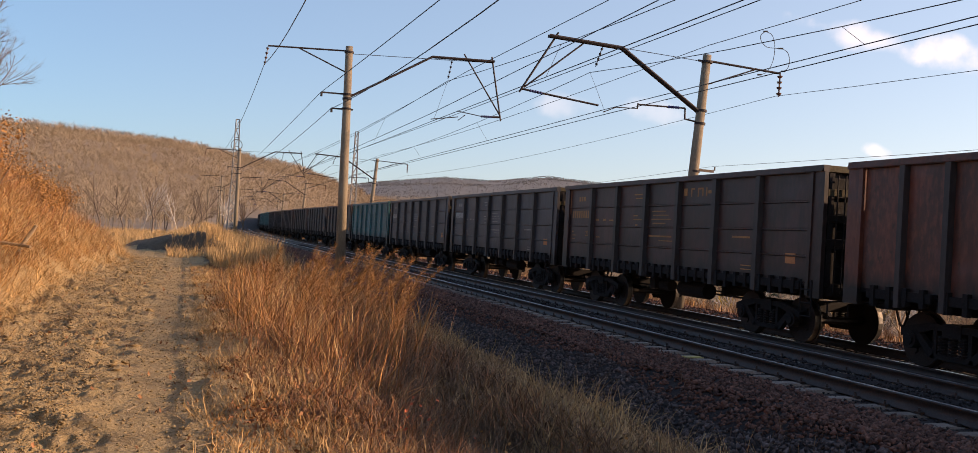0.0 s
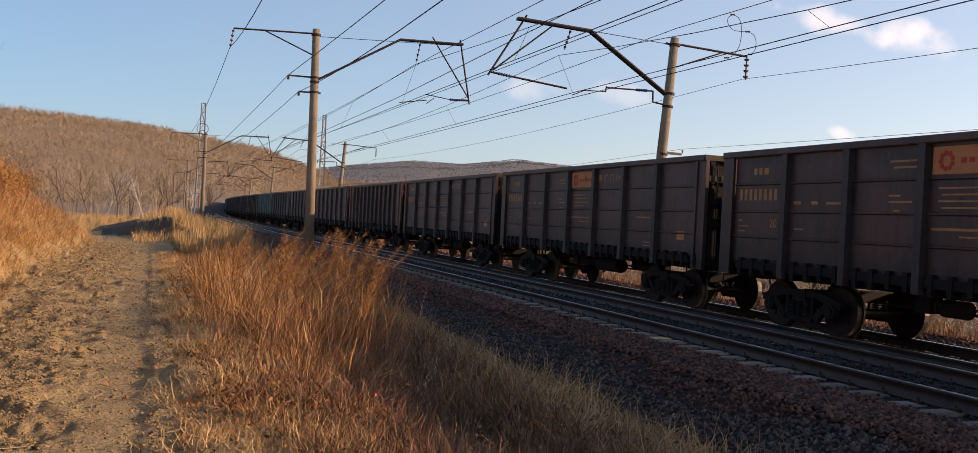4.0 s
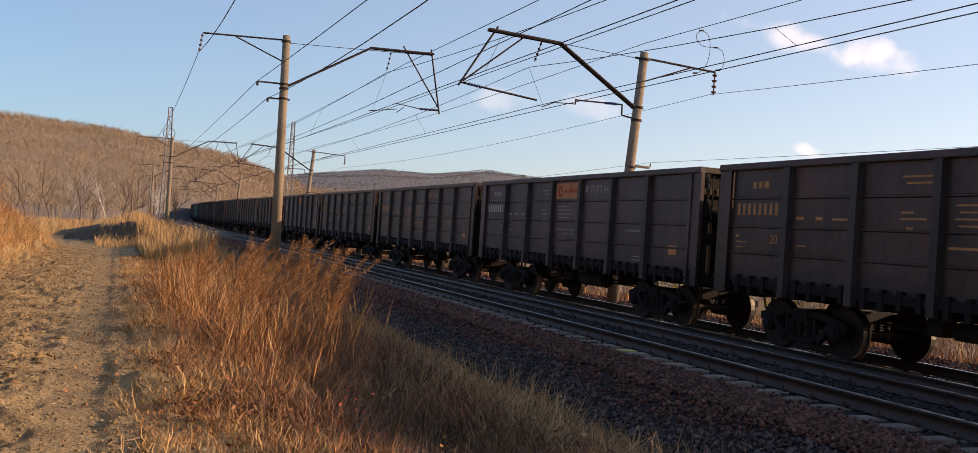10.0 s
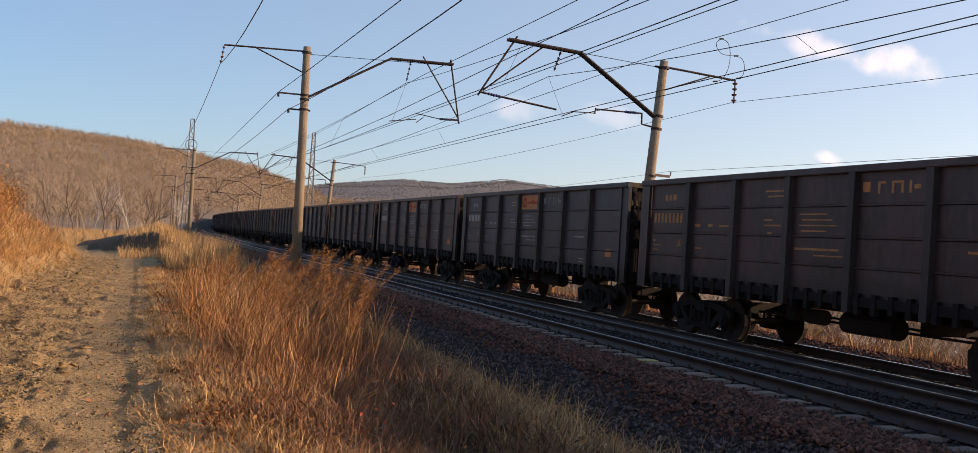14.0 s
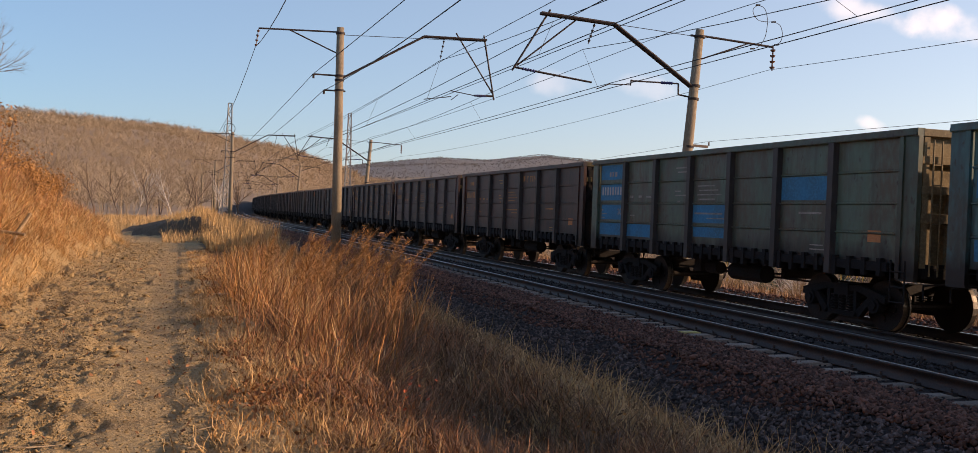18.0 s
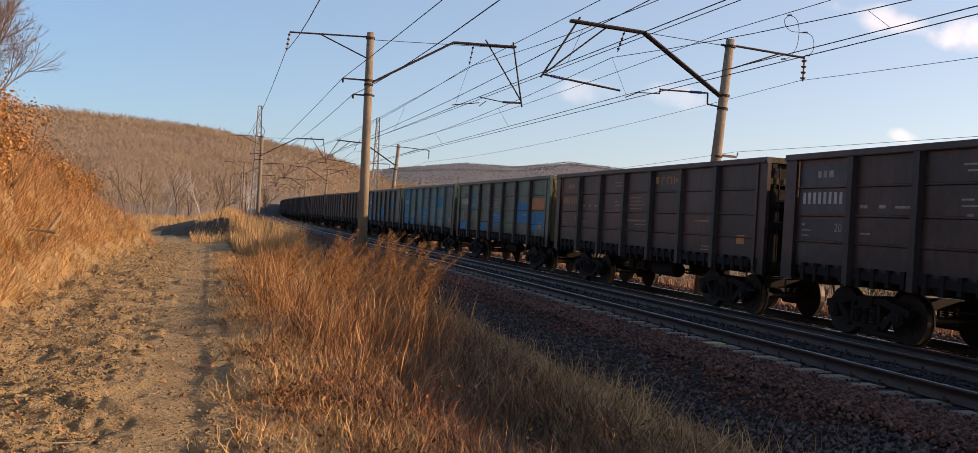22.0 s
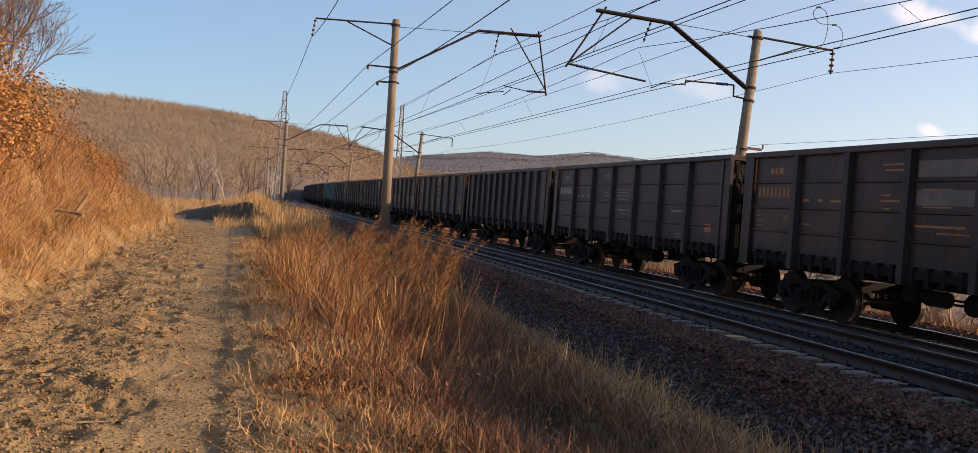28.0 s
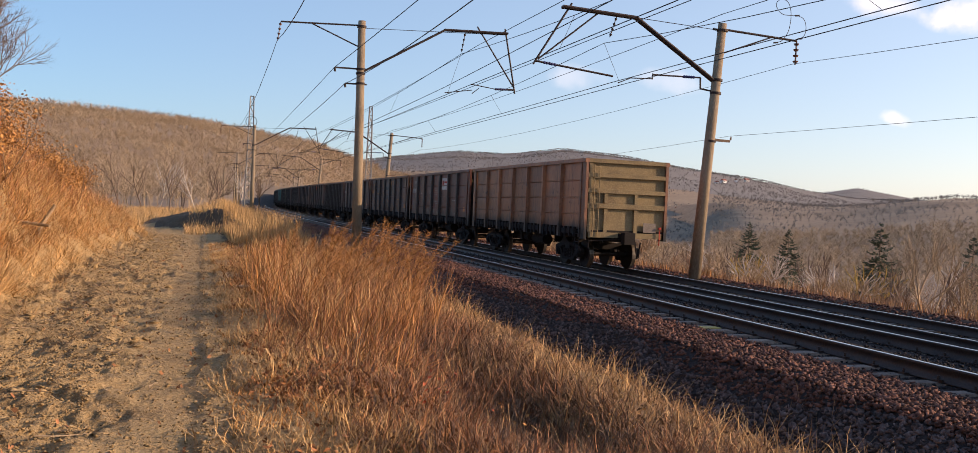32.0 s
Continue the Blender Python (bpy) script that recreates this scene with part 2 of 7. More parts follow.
# greyer than the near twigs: distance haze is mixed into this colour
M_WOOD_FAR = material("haze_grey_far_woods", (0.20, 0.18, 0.165), (0.16, 0.145, 0.135), (0.24, 0.215, 0.195), 0.02, 0.3, 0.95, bump=0, jitter=0.1, island=True)
M_LAND = material("wooded_ground", (0.27, 0.20, 0.135), (0.20, 0.145, 0.10), (0.33, 0.25, 0.17), 0.02, 0.25, 0.95, bump=0.6)
M_SPRUCE = material("spruce_needles", (0.065, 0.08, 0.045), (0.04, 0.055, 0.032), (0.095, 0.11, 0.06), 1, 12, 0.8, bump=0, jitter=0.3, island=True)
M_WILLOW = material("yellow_twigs", (0.42, 0.28, 0.06), (0.32, 0.2, 0.05), (0.5, 0.35, 0.1), 1, 12, 0.8, bump=0, jitter=0.3, island=True)
M_WHITE = material("white_wall", (0.75, 0.72, 0.7), scale=1, fine=8, bump=0.1)
M_ROOF = material("red_roof", (0.3, 0.12, 0.09), scale=1, fine=8, bump=0.1)

# coal-dusted steel dimmed further: shade under the wagons put into the colour
W_DARK = material("coal_dusted_shaded_steel", (0.014, 0.011, 0.010), (0.009, 0.007, 0.007), (0.027, 0.020, 0.018), 2.5, 30, 0.85, metal=0.1, bump=0.3)
W_WHEEL = material("wheel_steel", (0.028, 0.02, 0.017), (0.017, 0.013, 0.012), (0.05, 0.035, 0.027), 4, 40, 0.6, metal=0.5, bump=0.1)
W_TREAD = material("worn_wheel_tread", (0.14, 0.12, 0.10), scale=4, fine=40, rough=0.5, metal=1.0, bump=0.05)
# posts greyer than the panels, plus shading of their sides put into the colour
W_POST = material("grey_shaded_post_paint", (0.031, 0.0235, 0.0225), (0.018, 0.0135, 0.013), (0.052, 0.040, 0.037), 1.5, 12, 0.5, bump=0.12, stretch=(1, 1, 0.3), jitter=0.25, spec=0.45, shift=True)
# dimmed copy of the ochre end paint: shade between wagons put into it
W_OCHRE = material("gap_shaded_ochre_paint", (0.085, 0.063, 0.028), (0.035, 0.026, 0.014), (0.14, 0.108, 0.05), 1.6, 20, 0.8, bump=0.15, shift=True)
W_YELLOW = material("ochre_end_paint", (0.23, 0.172, 0.088), (0.135, 0.10, 0.056), (0.31, 0.235, 0.13), 1.6, 20, 0.8, bump=0.15)
W_LETTER = material("faded_white_lettering", (0.33, 0.3, 0.27), (0.16, 0.14, 0.13), (0.42, 0.39, 0.35), 6, 60, 0.8, bump=0)
W_LETTER_Y = material("faded_orange_lettering", (0.48, 0.23, 0.085), (0.27, 0.125, 0.05), (0.58, 0.31, 0.13), 6, 60, 0.8, bump=0)
W_NUMBER = material("white_number_paint", (0.5, 0.46, 0.41), (0.3, 0.27, 0.24), (0.58, 0.54, 0.48), 6, 60, 0.8, bump=0)
W_ORANGE = material("orange_placard", (0.55, 0.22, 0.08), (0.42, 0.16, 0.06), (0.65, 0.3, 0.13), 3, 40, 0.7, bump=0)
W_RED = material("red_emblem", (0.5, 0.06, 0.03), scale=3, fine=40, rough=0.7, bump=0)
W_PALE = material("pale_placard", (0.6, 0.55, 0.5), scale=3, fine=40, rough=0.7, bump=0)
W_DULL = material("dull_overpaint", (0.22, 0.18, 0.15), (0.15, 0.12, 0.1), (0.28, 0.24, 0.2), 3, 30, 0.8, bump=0)
W_BLUE = material("bright_blue_repair_paint", (0.035, 0.20, 0.36), (0.05, 0.14, 0.20), (0.06, 0.27, 0.46), 1.5, 20, 0.75, bump=0.1)


def paint(name, base, streak, light):
    """Old wagon paint: vertical run marks, rust specks and a ragged black band of coal along the foot."""
    base, streak, light = (tuple(v * 0.55 for v in c) for c in (base, streak, light))   # all tones dimmed: shade on the train side put into the paint
    m = material(name, base, streak, light, 0.9, 9, 0.46, bump=0.12, stretch=(1, 1, 0.45), jitter=0.22, mix=0.85, spec=0.5, shift=True)
    n, l = m.node_tree.nodes, m.node_tree.links
    b = n["Principled BSDF"]
    col = b.inputs["Base Color"].links[0].from_socket
    tc, own, far = n.new("ShaderNodeTexCoord"), n.new("ShaderNodeObjectInfo"), n.new("ShaderNodeVectorMath")
    far.operation = "MULTIPLY_ADD"
    l.new(own.outputs["Random"], far.inputs[0])
    far.inputs[1].default_value = (11.0, 83.0, 29.0)
    l.new(tc.outputs["Object"], far.inputs[2])

    def spots(stretch, scale, lo, hi, top):
        mp, q, r = n.new("ShaderNodeMapping"), n.new("ShaderNodeTexNoise"), n.new("ShaderNodeMapRange")
        mp.inputs["Scale"].default_value = stretch
        q.inputs["Scale"].default_value, q.inputs["Detail"].default_value = scale, 6.0
        l.new(far.outputs[0], mp.inputs[0]), l.new(mp.outputs[0], q.inputs["Vector"]), l.new(q.outputs[0], r.inputs[0])
        r.inputs[1].default_value, r.inputs[2].default_value, r.inputs[4].default_value = lo, hi, top
        return q.outputs[0], r.outputs[0]

    def over(col, fac, tone):
        mx = n.new("ShaderNodeMix")
        mx.data_type = "RGBA"
        l.new(fac, mx.inputs[0]), l.new(col, mx.inputs[6])
        mx.inputs[7].default_value = (*tone, 1)
        return mx.outputs[2]

    col = over(col, spots((1, 1, 0.1), 6.0, 0.53, 0.70, 0.55)[1], tuple(v * 0.45 for v in streak))
    col = over(col, spots((1, 1, 0.6), 7.0, 0.62, 0.70, 0.75)[1], (0.035, 0.017, 0.011))
    col = over(col, spots((1, 0.6, 1.4), 1.1, 0.54, 0.74, 0.36)[1], (0.082, 0.066, 0.072))     # pale dust
    sep, rag, band = n.new("ShaderNodeSeparateXYZ"), n.new("ShaderNodeMath"), n.new("ShaderNodeMapRange")
    l.new(tc.outputs["Object"], sep.inputs[0])
    rag.operation = "MULTIPLY_ADD"
    l.new(spots((1, 1, 0.4), 3.5, 0, 1, 1)[0], rag.inputs[0])
    rag.inputs[1].default_value = 0.7
    l.new(sep.outputs["Z"], rag.inputs[2])
    l.new(rag.outputs[0], band.inputs[0])
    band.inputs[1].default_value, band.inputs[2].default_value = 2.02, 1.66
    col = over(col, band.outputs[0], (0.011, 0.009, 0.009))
    l.new(col, b.inputs["Base Color"])
    return m


PAINTS = {
    "brown": paint("brown_oxide_paint", (0.12, 0.045, 0.036), (0.042, 0.022, 0.018), (0.135, 0.064, 0.049)),
    "purple": paint("purple_brown_paint", (0.112, 0.053, 0.058), (0.053, 0.031, 0.029), (0.15, 0.086, 0.078)),
    "red": paint("red_oxide_paint", (0.215, 0.056, 0.032), (0.10, 0.035, 0.025), (0.36, 0.115, 0.055)),
    "grey": paint("blue_grey_paint", (0.076, 0.068, 0.078), (0.045, 0.038, 0.042), (0.11, 0.10, 0.115)),
    "green": paint("faded_green_paint", (0.125, 0.215, 0.15), (0.145, 0.12, 0.075), (0.165, 0.275, 0.20)),
    "rust": paint("rusted_through_paint", (0.15, 0.062, 0.036), (0.09, 0.045, 0.03), (0.21, 0.095, 0.055)),
    "cyan": paint("faded_cyan_paint", (0.085, 0.26, 0.265), (0.12, 0.14, 0.11), (0.12, 0.35, 0.36)),
    "teal": paint("teal_paint", (0.06, 0.24, 0.25), (0.05, 0.15, 0.15), (0.10, 0.32, 0.31)),
    "tan": paint("light_brown_paint", (0.56, 0.235, 0.105), (0.36, 0.155, 0.08), (0.64, 0.30, 0.15)),
}


# ---- mesh helpers ----
def box(bm, x0, x1, y0, y1, z0, z1):
    v = [bm.verts.new(p) for p in ((x0, y0, z0), (x1, y0, z0), (x1, y1, z0), (x0, y1, z0), (x0, y0, z1), (x1, y0, z1), (x1, y1, z1), (x0, y1, z1))]
    for f in ((0, 3, 2, 1), (4, 5, 6, 7), (0, 1, 5, 4), (1, 2, 6, 5), (2, 3, 7, 6), (3, 0, 4, 7)):
        bm.faces.new([v[i] for i in f])


def prism(bm, pts, place, a0, a1):
    """A polygon pts swept between a0 and a1; place(u, v, a) gives the corner."""
    lo, hi = [bm.verts.new(place(u, v, a0)) for u, v in pts], [bm.verts.new(place(u, v, a1)) for u, v in pts]
    k = len(pts)
    bm.faces.new(lo[::-1]), bm.faces.new(hi)
    for i in range(k):
        bm.faces.new((lo[i], lo[(i + 1) % k], hi[(i + 1) % k], hi[i]))


def rod(bm, p0, p1, r0, r1=None, k=8, caps=True):
    p0, p1 = Vector(p0), Vector(p1)
    r1 = r0 if r1 is None else r1
    q = (p1 - p0).to_track_quat("Z", "Y")
    rings = []
    for p, r in ((p0, r0), (p1, r1)):
        rings.append([bm.verts.new(p + q @ Vector((r * math.cos(2 * math.pi * i / k), r * math.sin(2 * math.pi * i / k), 0))) for i in range(k)])
    for i in range(k):
        bm.faces.new((rings[0][i], rings[0][(i + 1) % k], rings[1][(i + 1) % k], rings[1][i]))
    if caps:
        bm.faces.new(rings[0][::-1]), bm.faces.new(rings[1])


def link(name, bm, mat, parent=None, label="", smooth=False):
    bmesh.ops.recalc_face_normals(bm, faces=bm.faces[:])
    me = bpy.data.meshes.new(name)
    bm.to_mesh(me)
    bm.free()
    for m in (mat if isinstance(mat, (list, tuple)) else [mat]):
        me.materials.append(m)
    if smooth:
        me.polygons.foreach_set("use_smooth", [True] * len(me.polygons))
    ob = new(name, me)
    ob.parent = parent
    if label:
        tagged(ob, label)
    return ob


def part(name, bm, mat, parent, label="", smooth=False):
    return link(name, bm, mat, parent, label, smooth)


def again(ob, name, parent, m):
    """Another object on the same mesh."""
    o = new(name, ob.data)
    o.parent = parent
    o.matrix_basis = m
    return o


def sheet(name, verts, faces, mat, parent=None, smooth=False):
    """A mesh from arrays: verts (n, 3), faces (m, k)."""
    verts, faces = np.asarray(verts, dtype=np.float32), np.asarray(faces, dtype=np.int32)
    me = bpy.data.meshes.new(name)
    k = faces.shape[1]
    me.vertices.add(len(verts)), me.loops.add(faces.size), me.polygons.add(len(faces))
    me.vertices.foreach_set("co", verts.ravel())
    me.loops.foreach_set("vertex_index", faces.ravel())
    me.polygons.foreach_set("loop_start", np.arange(0, faces.size, k, dtype=np.int32))
    me.update(calc_edges=True)
    if smooth:
        me.polygons.foreach_set("use_smooth", np.ones(len(faces), dtype=bool))
    me.materials.append(mat)
    ob = new(name, me)
    ob.parent = parent
    return ob


def empty(name, m=None):
    ob = new(name)
    ob.empty_display_size = 0.3
    if m is not None:
        ob.matrix_basis = m
    return ob


# ---- plan ----
XN, XF, ZF = 9.047, 13.215, -0.264      # near and far track axes, far rail level (near rail level is 0)
BEND_Y, BEND_R = 105.0, 1857.0          # the line bends right from here on
PITCH = 13.92                           # wagon length over couplers


def bend(y):
    return np.maximum(0.0, np.asarray(y, dtype=float) - BEND_Y) ** 2 / (2 * BEND_R)


def wave(x, y, s, seed=0):
    """Cheap smooth noise for arrays, about -1 to 1."""
    a = seed * 1.7
    return (np.sin(x * s * 1.00 + a + 1.3 * np.sin(y * s * 0.73 + a)) + np.sin(y * s * 1.13 - a + 1.1 * np.sin(x * s * 0.91 + 2 * a)) + np.sin((x + y) * s * 1.9 + a * 3) * 0.5) / 2.5


LATTICE = np.random.default_rng(99).uniform(-1, 1, (256, 256))


def lumps(x, y, size, seed=0):
    """Value noise, -1 to 1, with lumps of about the given size in metres."""
    u, v = np.asarray(x) / size + 17.3 * seed, np.asarray(y) / size + 5.1 * seed
    i, j = np.floor(u).astype(int), np.floor(v).astype(int)
    f, g = u - i, v - j
    f, g = f * f * (3 - 2 * f), g * g * (3 - 2 * g)
    a, b = LATTICE[i % 256, j % 256], LATTICE[(i + 1) % 256, j % 256]
    c, d = LATTICE[i % 256, (j + 1) % 256], LATTICE[(i + 1) % 256, (j + 1) % 256]
    return (a * (1 - f) + b * f) * (1 - g) + (c * (1 - f) + d * f) * g


def facets(x, y, size, seed=0):
    """Broken clods: every cell of about the given size is a tilted flake, with cracks between."""
    u, v = np.asarray(x) / size + 31.7 * seed, np.asarray(y) / size + 11.3 * seed
    i, j = np.floor(u).astype(int), np.floor(v).astype(int)
    first, second, out = np.full(u.shape, 9.0), np.full(u.shape, 9.0), np.zeros(u.shape)
    for di in (-1, 0, 1):
        for dj in (-1, 0, 1):
            a, b = i + di, j + dj
            du = u - (a + 0.5 + 0.45 * LATTICE[a % 256, b % 256])
            dv = v - (b + 0.5 + 0.45 * LATTICE[(a + 91) % 256, (b + 37) % 256])
            d = du * du + dv * dv
            flake = LATTICE[(a + 13) % 256, (b + 171) % 256] + 1.3 * du * LATTICE[(a + 57) % 256, b % 256] + 1.3 * dv * LATTICE[a % 256, (b + 57) % 256]
            near = d < first
            second = np.where(near, first, np.minimum(second, d))
            out, first = np.where(near, flake, out), np.where(near, d, first)
    return out - 0.7 * np.exp(-((np.sqrt(second) - np.sqrt(first)) / 0.13) ** 2)


def smooth01(a):
    a = np.clip(a, 0, 1)
    return a * a * (3 - 2 * a)


PROFILE_X = [-400, -60, -20, -9, -5.2, -3.5, -2.9, -2.4, -0.9, -0.35, -0.06, 0.03, 0.9, 1.9, 2.6, 3.4, 4.2, 4.8, 5.65, 6.85, 7.7, 8.15, 8.42, 9.68, 9.95, 10.6, 11.1, 11.6, 14.8, 15.4, 16.6, 19, 25, 40, 80, 200, 400]
PROFILE_Z = [9, 8, 5.0, 3.1, 2.0, 1.25, 0.55, 0.12, 0.06, 0.03, 0.018, 0.042, 0.078, 0.0, -0.14, -0.1, -0.17, -0.62, -1.02, -0.27, -0.198, -0.205, -0.172, -0.172, -0.225, -0.22, -0.30, -0.47, -0.47, -0.7, -0.45, -0.9, -2.5, -6, -12, -16, -18]
RIDGE_LEFT = ([-180, -120, -70, -30, -12, -5.4, -1, 3, 6, 7.7, 10, 14, 180], [0, 0, 2.6, 4.1, 4.0, 3.9, 3.65, 3.15, 2.5, 1.75, 0.8, 0, 0])
RIDGE_MID = ([-180, 0, 5, 8, 10.5, 14.8, 18, 21, 24.7, 27.3, 32, 35.5, 38, 42, 50, 80, 120, 180], [0, 0, 1.8, 2.15, 2.6, 3.1, 3.1, 3.55, 3.2, 2.8, 2.2, 1.55, 1.3, 1.3, 1.3, 1.6, 0.8, 0])
RIDGE_KNOLL = ([-180, 30, 34, 38, 41, 43, 50, 75, 180], [0, 0, 0.2, 0.6, 1.15, 1.4, 1.2, 0, 0])
RIDGE_FAR = ([-180, 20, 33, 36, 38.1, 40.4, 43, 50, 90, 180], [0, 0, 1.2, 1.65, 2.0, 1.55, 1.3, 1.2, 0.6, 0])


def heap(x, y):
    """Spoil heap across the end of the path, its steep side turned from the sun."""
    d = (x + 2.9) * 0.85 + (y - 60) * 0.53
    top = np.clip(0.25 + 0.27 * (x + 2.9), 0.1, 1.2)
    return top * smooth01(d / 1.9) * (1 - smooth01((y - 74) / 14.0)) * (1 - smooth01((x - 1.2) / 1.6)) * (x > -3.6)


def height(x, y):
    x, y = np.atleast_1d(np.asarray(x, dtype=float)), np.atleast_1d(np.asarray(y, dtype=float))
    xs = x - bend(y)
    edge = (0.07 * lumps(0 * x, y, 0.9, 8) + 0.05 * lumps(x * 0.3, y, 0.3, 9)) * (np.abs(xs) < 0.8)   # ragged verge
    base = np.interp(xs + edge, PROFILE_X, PROFILE_Z)
    fade = 1 - smooth01((y - 40) / 14.0)                      # the cut bank ends
    tall = 1 + (np.clip(1.62 - 0.026 * (y - 12), 0.8, 1.7) - 1) * smooth01((-3.0 - xs) / 1.2)   # the bank sinks along the path
    left = np.where(xs < -0.9, 0.06 + (base - 0.06) * fade * tall, base)
    drop = -0.45 * smooth01((y - 18) / 30) * (1 - smooth01((xs - 1.0) / 3.5))
    z = np.where(xs < 4.2, left + drop, base)
    # bank edge wobbles, rough dirt, humps in the grass
    near = np.exp(-np.maximum(0, np.hypot(x, y) - 40) ** 2 / 800.0)
    z = z + near * np.where(xs < -2.2, 0.16, np.where(xs < -0.45, 0.045, np.where(xs < 0.25, 0.012, np.where(xs < 5.2, 0.07, 0.0)))) * wave(x, y, 1.6, 1)
    z = z + near * np.where(xs < -2.2, 0.06, np.where(xs < -0.45, 0.035, np.where(xs < 0.25, 0.012, 0.02))) * wave(x, y, 6.5, 2) * (xs < 5.0)
    rough = near * smooth01((-0.4 - xs) / 0.3) * smooth01((xs + 3.6) / 0.5)
    z = z + rough * (0.036 * lumps(x, y, 0.55, 1) + 0.026 * lumps(x, y, 0.26, 2))
    on = rough > 0.02
    if on.any():
        broken = np.zeros(x.shape)
        broken[on] = (0.018 * facets(x[on], y[on], 0.22, 1) + 0.019 * facets(x[on], y[on], 0.10, 2)) * np.clip(0.75 + 0.6 * lumps(x[on], y[on], 0.8, 15), 0.25, 1.3)
        z = z + rough * broken
    verge = near * smooth01((xs - 0.0) / 0.12) * (1 - smooth01((xs - 1.6) / 1.0))
    z = z + verge * ((0.02 + 0.02 * smooth01((xs - 0.3) / 0.3)) * lumps(x, y, 0.3, 4) + 0.016 * lumps(x, y, 0.14, 5))
    tread = near * smooth01((xs + 0.7) / 0.2) * (1 - smooth01((xs - 0.0) / 0.1))
    z = z + tread * (0.008 * lumps(x, y, 0.16, 6) + 0.012 * lumps(x * 0.3, y, 0.2, 7))
    lip = np.clip(lumps(0 * x, y, 0.42, 11) + 0.15 * lumps(x, y, 0.2, 12), 0, 1)   # crumbled lip of the rut
    z = z + near * 0.028 * lip * np.exp(-((xs + edge - 0.07) / 0.08) ** 2)
    z = z + heap(x, y)
    z = z - 0.34 * np.exp(-((x - 2.6) / 0.6) ** 2 - ((y - 7.2) / 1.6) ** 2)     # hollow in the verge
    # hills
    r, az = np.hypot(x, y), np.degrees(np.arctan2(x, y))
    for (ta, te), rr, r0 in ((RIDGE_LEFT, 1000.0, 190.0), (RIDGE_KNOLL, 900.0, 150.0), (RIDGE_MID, 2300.0, 500.0), (RIDGE_FAR, 3600.0, 2500.0)):
        el = np.interp(az, ta, te)
        top = np.where(el > 0, rr * np.tan(np.radians(el)) + 1.6, -20)
        f = smooth01((r - r0) / (rr - r0)) * np.where(r > rr, np.exp(-((r - rr) / (rr * 0.5)) ** 2), 1.0)
        f = f * (1 + (0.06 * wave(x, y, 14.0 / rr, 5) + 0.05 * wave(x, y, 37.0 / rr, 8)) * smooth01((rr * 0.95 - r) / (rr * 0.15)))
        z = np.where((el > 0) & (r > r0), np.maximum(z, z + (top - z) * f), z)
    return z


def level(x, y):
    """Height of the ground at one place."""
    return float(height(x, y)[0])


# ---- ground ----
def axis(*runs):
    out = []
    for a, b, s in runs:
        out += list(np.arange(a, b, s))
    return np.array(out)


gx = axis((-4200, -400, 190), (-400, -60, 17), (-60, -12, 2.4), (-12, -4, 0.3), (-4, -2.9, 0.1), (-2.9, 0.45, 0.03), (0.45, 5.6, 0.09), (5.6, 17, 0.28), (17, 30, 1.3), (30, 110, 6), (110, 500, 24), (500, 4300, 120))
gy = axis((-4200, -400, 380), (-400, -20, 20), (-20, 4, 1.0), (4, 5.4, 0.2), (5.4, 12, 0.036), (12, 26, 0.085), (26, 60, 0.35), (60, 120, 1.6), (120, 700, 14), (700, 4300, 110))
GX, GY = np.meshgrid(gx, gy, indexing="ij")
GZ = height(GX, GY)
nx, ny = GX.shape
idx = np.arange(nx * ny).reshape(nx, ny)
quads = np.stack([idx[:-1, :-1], idx[1:, :-1], idx[1:, 1:], idx[:-1, 1:]], -1).reshape(-1, 4)
ground = sheet("ground", np.stack([GX, GY, GZ], -1).reshape(-1, 3), quads, M_SOIL, smooth=True)
ground.data.materials.append(M_DARK_SOIL)
ground.data.materials.append(M_GRAVEL)
ground.data.materials.append(M_LAND)
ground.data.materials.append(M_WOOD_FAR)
qc = np.stack([GX, GY], -1).reshape(-1, 2)[quads].mean(1)
qs = qc[:, 0] - bend(qc[:, 1])
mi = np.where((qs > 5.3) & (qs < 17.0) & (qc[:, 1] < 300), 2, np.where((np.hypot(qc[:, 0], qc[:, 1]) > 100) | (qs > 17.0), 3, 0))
# far ground takes the haze-greyed woods colour
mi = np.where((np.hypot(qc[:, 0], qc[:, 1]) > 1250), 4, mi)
# dark soil stands for shade under the verge grass and on the heap
mi = np.where((mi == 0) & (qs + 0.25 * wave(qc[:, 0], qc[:, 1], 3.0, 4) > 0.95) & (qs < 3.1), 1, mi)
mi = np.where(heap(qc[:, 0], qc[:, 1]) > 0.05, 1, mi)
ground.data.polygons.foreach_set("material_index", mi.astype(np.int32))
tagged(ground, "bare trodden earth, ballast bed and wooded hills", "ground", kind="structure")


# ---- railway ----
RAIL_PROFILE = [(-0.075, -0.18), (0.075, -0.18), (0.075, -0.168), (0.012, -0.145), (0.010, -0.05), (0.037, -0.035), (0.037, -0.008), (0.03, 0.0), (-0.03, 0.0), (-0.037, -0.008), (-0.037, -0.035), (-0.010, -0.05), (-0.012, -0.145), (-0.075, -0.168)]


